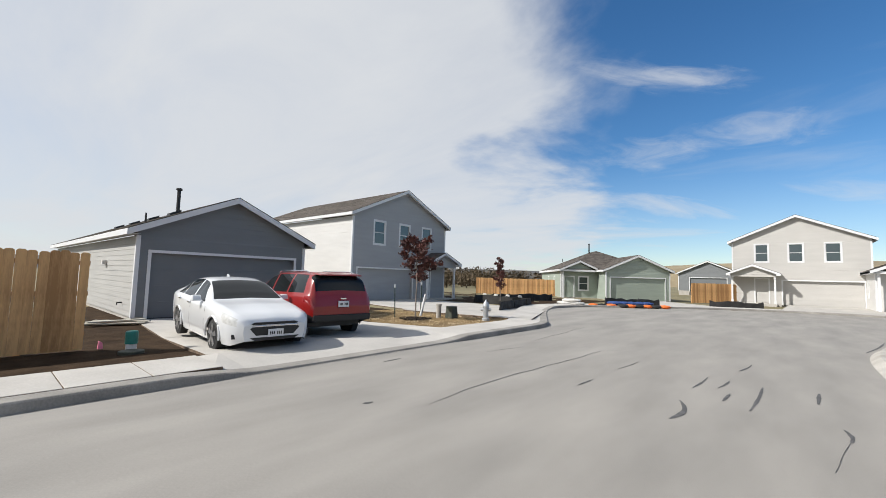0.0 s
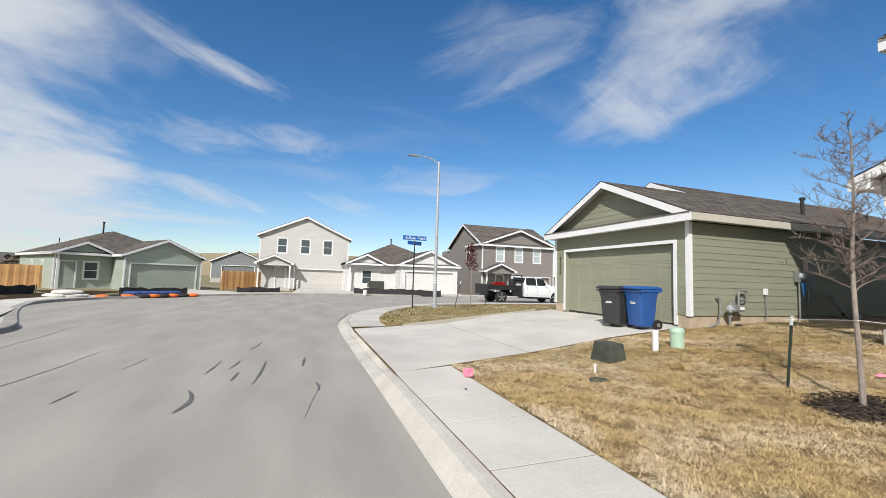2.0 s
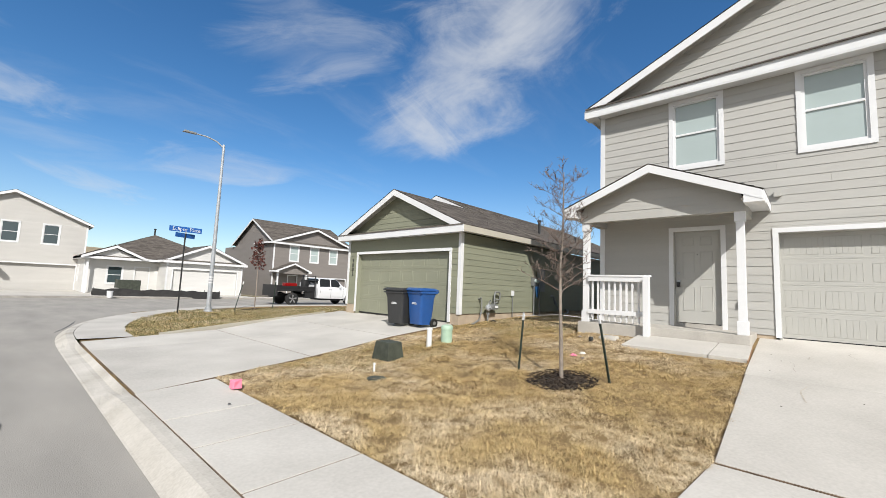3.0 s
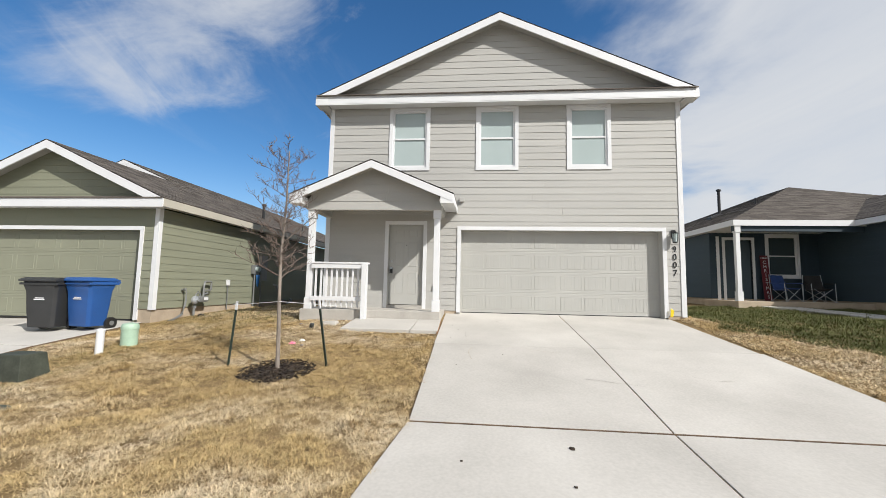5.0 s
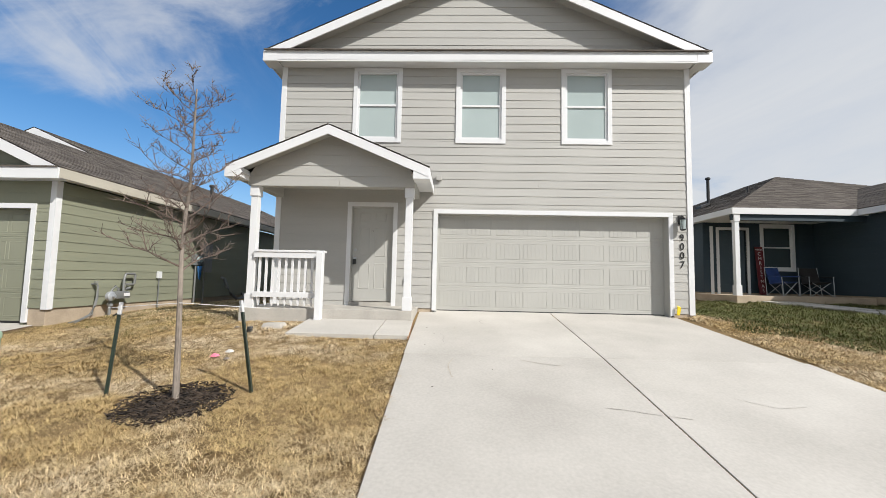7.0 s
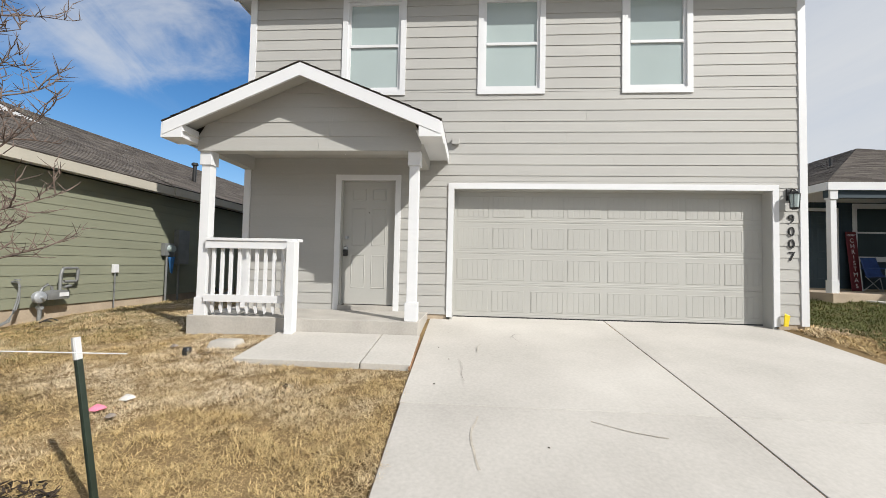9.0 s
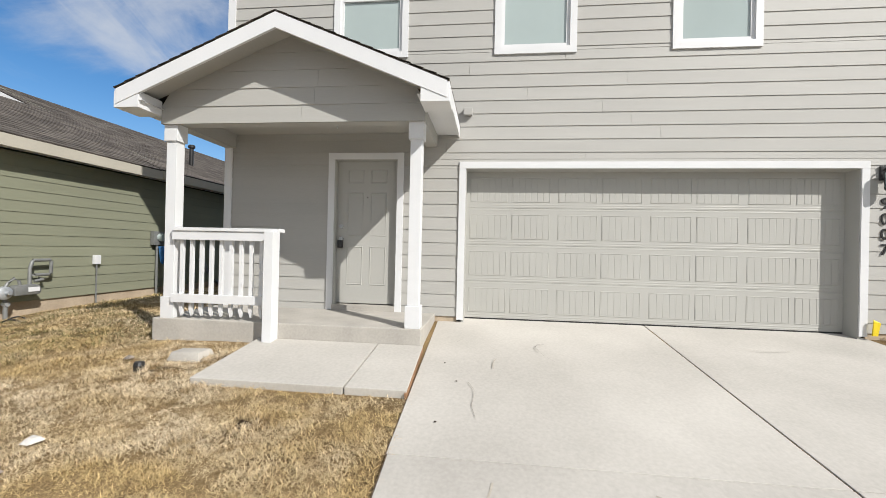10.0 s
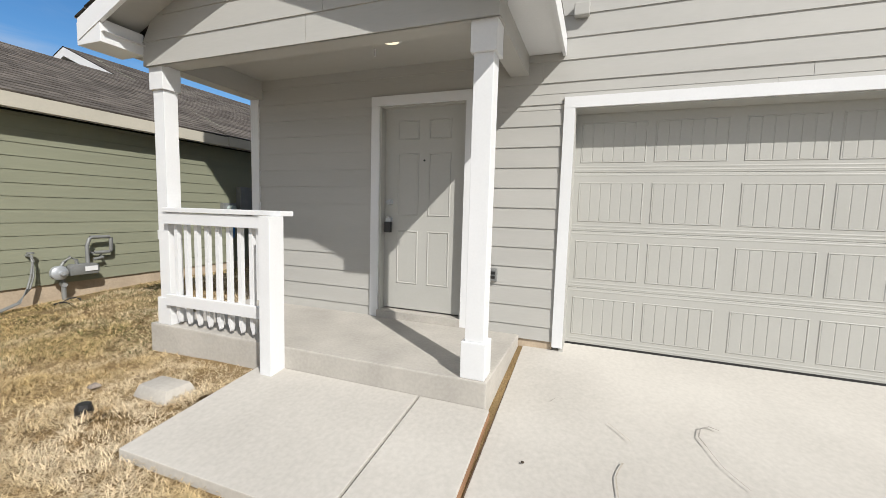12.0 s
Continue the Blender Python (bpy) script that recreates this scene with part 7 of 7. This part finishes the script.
def mark(pts, w, material, label, wob=0.03):
    line = densify(pts, 0.06)
    v = []
    for i, (x, y) in enumerate(line):
        a, b = Vector(line[max(0, i - 1)]), Vector(line[min(len(line) - 1, i + 1)])
        t = (b - a).normalized()
        o = wob * noise.noise(Vector((x * 4, y * 4, 3)))
        e = 0.6 * w * (0.5 + abs(noise.noise(Vector((x * 9, y * 9, 1)))))
        v += [(x - t.y * (e + o), y + t.x * (e + o), drive_top(x, y) + 0.003), (x + t.y * (e - o), y - t.x * (e - o), drive_top(x, y) + 0.003)]
    return single("concrete_mark", MB().add(v, [(2 * i, 2 * i + 1, 2 * i + 3, 2 * i + 2) for i in range(len(line) - 1)]), material, label, "mark", group="marks on the driveway", kind="structure")


for pts, w, m, label in (([(9.98, -0.33), (10.0, -0.28), (9.96, -0.23), (9.87, -0.2), (9.79, -0.22)], 0.012, SCUFF, "curled grey scuff on the driveway"),
                         ([(9.79, -0.22), (9.63, -0.28), (9.49, -0.36)], 0.005, SCUFF, "thin tail of a curled scuff"),
                         ([(9.48, 0.23), (9.36, 0.26), (9.22, 0.27)], 0.009, STAIN, "faint grey scuff on the driveway"),
                         ([(9.83, 0.31), (9.74, 0.22), (9.69, 0.18)], 0.006, STAIN, "faint grey scuff on the driveway"),
                         ([(9.95, 0.68), (10.02, 0.64), (10.01, 0.59)], 0.006, SCUFF, "small squiggled scuff on the driveway"),
                         ([(8.9, 0.5), (8.75, 0.42), (8.5, 0.44), (8.3, 0.42)], 0.006, HAIR, "thin dark scuff on the driveway"),
                         ([(7.6, 0.3), (7.2, 0.34), (6.9, 0.3)], 0.02, STAIN, "brown stain on the driveway"),
                         ([(7.6, -0.6), (7.5, -0.8), (7.4, -1.1)], 0.02, STAIN, "brown stain on the driveway"),
                         ([(6.2, -1.2), (6.1, -1.5), (6.0, -1.9)], 0.01, HAIR, "scuffed patch by the joint"),
                         ([(6.5, -2.6), (6.3, -2.9), (6.35, -3.2)], 0.008, HAIR, "thin dark scuff on the driveway"),
                         ([(10.2, -2.4), (10.1, -2.7), (10.15, -3.0)], 0.01, STAIN, "brown stain on the driveway")):
    mark(pts, w, m, label)
for x, y, r in ((4.25, -0.62, 0.026), (3.9, 0.3, 0.012), (6.6, 0.5, 0.01), (8.2, 0.7, 0.01), (8.9, 0.6, 0.009), (7.2, -0.2, 0.008), (3.6, -0.5, 0.014), (9.3, 0.75, 0.01)):
    single("dry_leaf", MB().hexa([(-r, -r * 0.6, 0), (r, -r, 0), (r * 0.8, r, 0), (-r, r * 0.7, 0), (-r * 0.7, -r * 0.4, r * 0.5), (r * 0.8, -r * 0.6, r * 0.3), (r * 0.5, r * 0.8, r * 0.6), (-r * 0.8, r * 0.5, r * 0.3)]), MULCH, "small dry leaf on the concrete", "leaf", pose(x, y, drive_top(x, y) + 0.002), group="leaves on the driveway")


# ---- distance ----
def ridge(name, r, a0, a1, heights, material, label, thick=60):
    v, n = [], 90
    for k in range(n + 1):
        a = radians(a0 + (a1 - a0) * k / n)
        h = cr(heights, k / n) + 0.6 * noise.noise(Vector((k * 0.4, r, 0)))
        for d, z in ((0, -2), (thick * 0.4, h * 0.7), (thick, h)):
            v.append(((r + d) * math.sin(a), (r + d) * math.cos(a), z))
    return single(name, MB().add(v, [(3 * k + j, 3 * k + 3 + j, 3 * k + 4 + j, 3 * k + 1 + j) for k in range(n) for j in range(2)]), material, label, "hill", kind="structure")


HILL = mat("far_hill", (0.25, 0.20, 0.12), 1.0, 0.3, 0.02, 0.3, 0, tint=(0.16, 0.13, 0.085))
ridge("backdrop", 260, -24, 30, [(0, 8), (0.3, 17), (0.55, 19), (0.8, 12), (1, 5)], HILL, "low golden grass hill on the horizon", 90)
ridge("backdrop", 420, -110, 60, [(0, 10), (0.4, 14), (0.7, 12), (1, 6)], mat("far_woods", (0.09, 0.085, 0.075), 1.0, 0.3, 0.03, 0.4, 0), "distant wooded ridge", 120)


def woods(name, x0, x1, y0, y1, count, h, seed, label):
    rg = np.random.default_rng(seed)
    mb = MB()
    for _ in range(count):
        x, y, hh = rg.uniform(x0, x1), rg.uniform(y0, y1), h * rg.uniform(0.55, 1.15)
        mb.tube([(x, y, -0.2), (x + rg.normal(0, 0.2), y, hh * 0.6)], [0.1, 0.04], 4, False)
        n = 150
        c = np.stack([rg.normal(x, hh * 0.22, n), rg.normal(y, hh * 0.22, n), hh * rg.uniform(0.12, 1.0, n)], 1)
        for p in c:
            a, b = rg.normal(0, 0.12, 3), rg.normal(0, 0.12, 3)
            mb.add([tuple(p - a), tuple(p + b), tuple(p + a), tuple(p - b * 0.7)], [(0, 1, 2, 3)])
    return single(name, mb, SCRUB, label, "woods", kind="stuff")


woods("scrub_woods", -95, -40, 48, 85, 300, 3.3, 1, "brown leafless scrub woods behind the fence")
woods("scrub_woods", -130, -60, 20, 60, 150, 3.6, 2, "brown leafless scrub woods at the field's edge")
narrow(at(-9.5, 74, 0.6, 0), 1, -4, 4, 10, S_GREY, D_GREY, "distant grey house behind the fence", g=(-2.4, 2.4))
narrow(at(-3.6, 78, 0.2, 0), 1, -3, 3, 10, S_WHITE, S_WHITE, "distant white house behind the fence", g=(-2.4, 2.4))
narrow(at(11.0, 62, 0.2, 0), 1, -4, 4, 10, S_SAGE, S_SAGE, "distant pale green house behind", g=(-2.4, 2.4))


# ---- turf ----
def gz_all(x, y):
    a, b, c = (np.interp(x, [p[0] for p in q], [p[1] for p in q]) for q in (HOME, CORNER, NEXT))
    k, j, e = np.clip((y - 3.5) / 5, 0, 1), np.clip((-4.4 - y) / 4, 0, 1), np.clip((y - 13.5) / 8, 0, 1)
    h = a + (b - a) * k + (c - a) * j
    return h + (0.12 - h) * e


def gw_all(x, y):
    return np.interp(np.maximum(0, -7.67 - x), [0, 1, 3, 8, 14], [0.11, 0.05, 0.0, -0.03, -0.04])


WAVES = np.random.default_rng(12).uniform(-1, 1, (14, 3))


def lumps(x, y, scale):
    """Uneven swells of about unit size made of crossing waves."""
    q = 0
    for a, b, c in WAVES:
        q = q + np.sin(scale * (x * a * 2 + y * b * 2) + 9 * c + 1.3 * np.sin(scale * 0.7 * (x * b - y * a) + 5 * c))
    return q / 3.7


CLODS = ((7.95, 2.04, 0.1), (7.0, 2.6, 0.07), (9.15, 2.9, 0.1), (8.7, 3.35, 0.12), (4.6, 1.35, 0.14), (5.1, 2.0, 0.1), (4.9, 4.2, 0.16), (6.9, 4.6, 0.14), (5.9, 5.2, 0.15))


def turf(name, x0, x1, y0, y1, density, inside, material, label, height, length=0.06, width=0.0023, flat=1.2, seed=1):
    """Matted blades over a patch, combed into swirls, standing on the lawn's height."""
    rg = np.random.default_rng(seed)
    n = int((x1 - x0) * (y1 - y0) * density)
    x, y = rg.uniform(x0, x1, n), rg.uniform(y0, y1, n)
    keep = inside(x, y) & (rg.uniform(0, 1, n) < 0.8 + 0.35 * lumps(x, y, 7))
    x, y = x[keep], y[keep]
    n = len(x)
    tuft = np.clip(lumps(x, y, 5) * 0.6 + lumps(x, y, 19) * 0.45, -0.8, 1.4)
    z = height(x, y) - 0.01 + 0.012 * tuft
    ang = 1.5 * lumps(x, y, 2.3) + 1.2 * lumps(x + 3, y, 11) + rg.normal(0, 2.2, n)
    ln = length * rg.uniform(0.45, 1.5, n) * (0.85 + 0.3 * tuft)
    lean = np.clip(rg.normal(flat, 0.24, n) - 0.12 * tuft, 0, 1.42)
    for cx, cy, r in CLODS:
        d = np.hypot(x - cx, y - cy)
        rim = np.exp(-(((d - r) / (0.5 * r)) ** 2))
        z, lean, ln = z + 0.045 * rim - 0.03 * (d < 0.6 * r), lean * (1 - 0.4 * rim), ln * (1 + 0.5 * rim)
    dx, dy = np.cos(ang), np.sin(ang)
    up = np.cos(lean) * ln * 0.8
    out_ = np.sin(lean) * ln
    w = width * rg.uniform(0.6, 1.3, n)
    base = np.stack([x, y, z], 1)
    side = np.stack([-dy * w, dx * w, 0 * w], 1)
    mid = base + np.stack([dx * out_ * 0.45, dy * out_ * 0.45, up * 0.75], 1)
    tip = base + np.stack([dx * out_, dy * out_, up * rg.uniform(0.6, 1.1, n)], 1)
    v = np.stack([base - side, base + side, mid + side * 0.7, mid - side * 0.7, tip], 1).reshape(-1, 3)
    k = np.arange(n)[:, None] * 5
    quads, tris = k + np.array([0, 1, 2, 3]), k + np.array([3, 2, 4])
    me = bpy.data.meshes.new(name)
    me.vertices.add(len(v))
    me.vertices.foreach_set("co", v.ravel())
    loops = np.concatenate([np.concatenate([quads, tris], 1).ravel()])
    me.loops.add(len(loops))
    me.loops.foreach_set("vertex_index", loops.astype(np.int32))
    me.polygons.add(2 * n)
    me.polygons.foreach_set("loop_start", (np.arange(n)[:, None] * 7 + np.array([0, 4])).ravel().astype(np.int32))
    me.update(calc_edges=True)
    me.materials.append(material)
    return tagged(new(name, me), label, "grass", kind="stuff")


def home_lawn(x, y):
    edge = np.interp(x, [1.7, 4.73, 7.8, 11], [1.1, 0.88, 0.95, 1.03]) + 0.025 * np.sin(x * 5.1) + 0.02 * np.sin(x * 11.7)
    drive = np.interp(x, [1.7, 2.7, 4.6, 7.0, 9.4], [6.4, 6.72, 7.34, 7.78, 7.7]) + 0.03 * np.sin(x * 4.3)
    path = (x > 8.55) & (y < 3.0) & (y > 0.9)
    porch = (x > 9.62) & (y < 4.35)
    ring = (x - 6.05) ** 2 + (y - 2.92) ** 2 < 0.1 + 0.03 * np.sin(5 * np.arctan2(y - 2.92, x - 6.05))
    return (x > 2.7) & (y > edge) & (y < np.minimum(drive, 7.65)) & ~path & ~porch & ~ring


def green_part(x, y):
    s = np.sin(x * 1.3 + 1) + np.sin(y * 1.7 + x * 0.6) + np.sin(x * 3.1 - y * 2.3) * 0.5
    return s


turf("dry_grass", 2.7, 9.7, 0.8, 7.7, 13000, home_lawn, GRASS, "dry straw-coloured turf of the front lawn", gz_all)
turf("green_grass", 2.7, 14, 0.8, 7.7, 2600, lambda x, y: home_lawn(x, y) & (green_part(x, y) + (y - 4.5) * 0.8 + (x - 7) * 0.12 > 1.6), GRASS_G, "greener tufts in the dry front lawn", gz_all, 0.062)
turf("dry_grass", 9.7, 16, 4.3, 7.7, 3200, home_lawn, GRASS, "dry turf between the two houses", gz_all, 0.07, 0.004, seed=2)
turf("dry_grass", 2.7, 15, -9.5, -4.5, 3400, lambda x, y: (y < -4.5 + 0.04 * np.sin(x * 3)) & (y > -5.6 - (10.5 - x) * 0.42), GRASS, "dry turf beside the driveway", gz_all, 0.075, 0.005, seed=3)
turf("green_grass", 5.5, 15.2, -13, -4.9, 3400, lambda x, y: (y < -5.1 - (10.5 - x) * 0.35 + 0.3 * np.sin(x * 2.1) + 0.15 * np.sin(x * 5.3)), GRASS_G, "green turf of the neighbouring lawn", gz_all, 0.085, 0.006, 1.0, seed=4)


def isle(x, y):
    kerb = np.interp(y, [13, 14.3, 17.5, 20.6, 23.2], [1.43, 1.6, 2.6, 4.6, 7.5]) + 1.26
    return (y > 12.0 + (x - 2.7) * 0.325) & (x > kerb) & (y < 21 + (x - 8) * 0.2)


turf("dry_grass", 2.6, 12, 11.9, 22, 1800, isle, GRASS, "dry turf of the corner strip", gz_all, 0.075, 0.006, seed=5)
turf("green_grass", 2.6, 12, 11.9, 22, 1100, isle, GRASS_G, "greener tufts in the corner strip", gz_all, 0.075, 0.006, 1.0, seed=6)
turf("dry_grass", -14.5, -7.7, 9.3, 13.4, 260, lambda x, y: x < 100, GRASS, "thin brown turf between driveways", gw_all, 0.075, 0.006, seed=7)
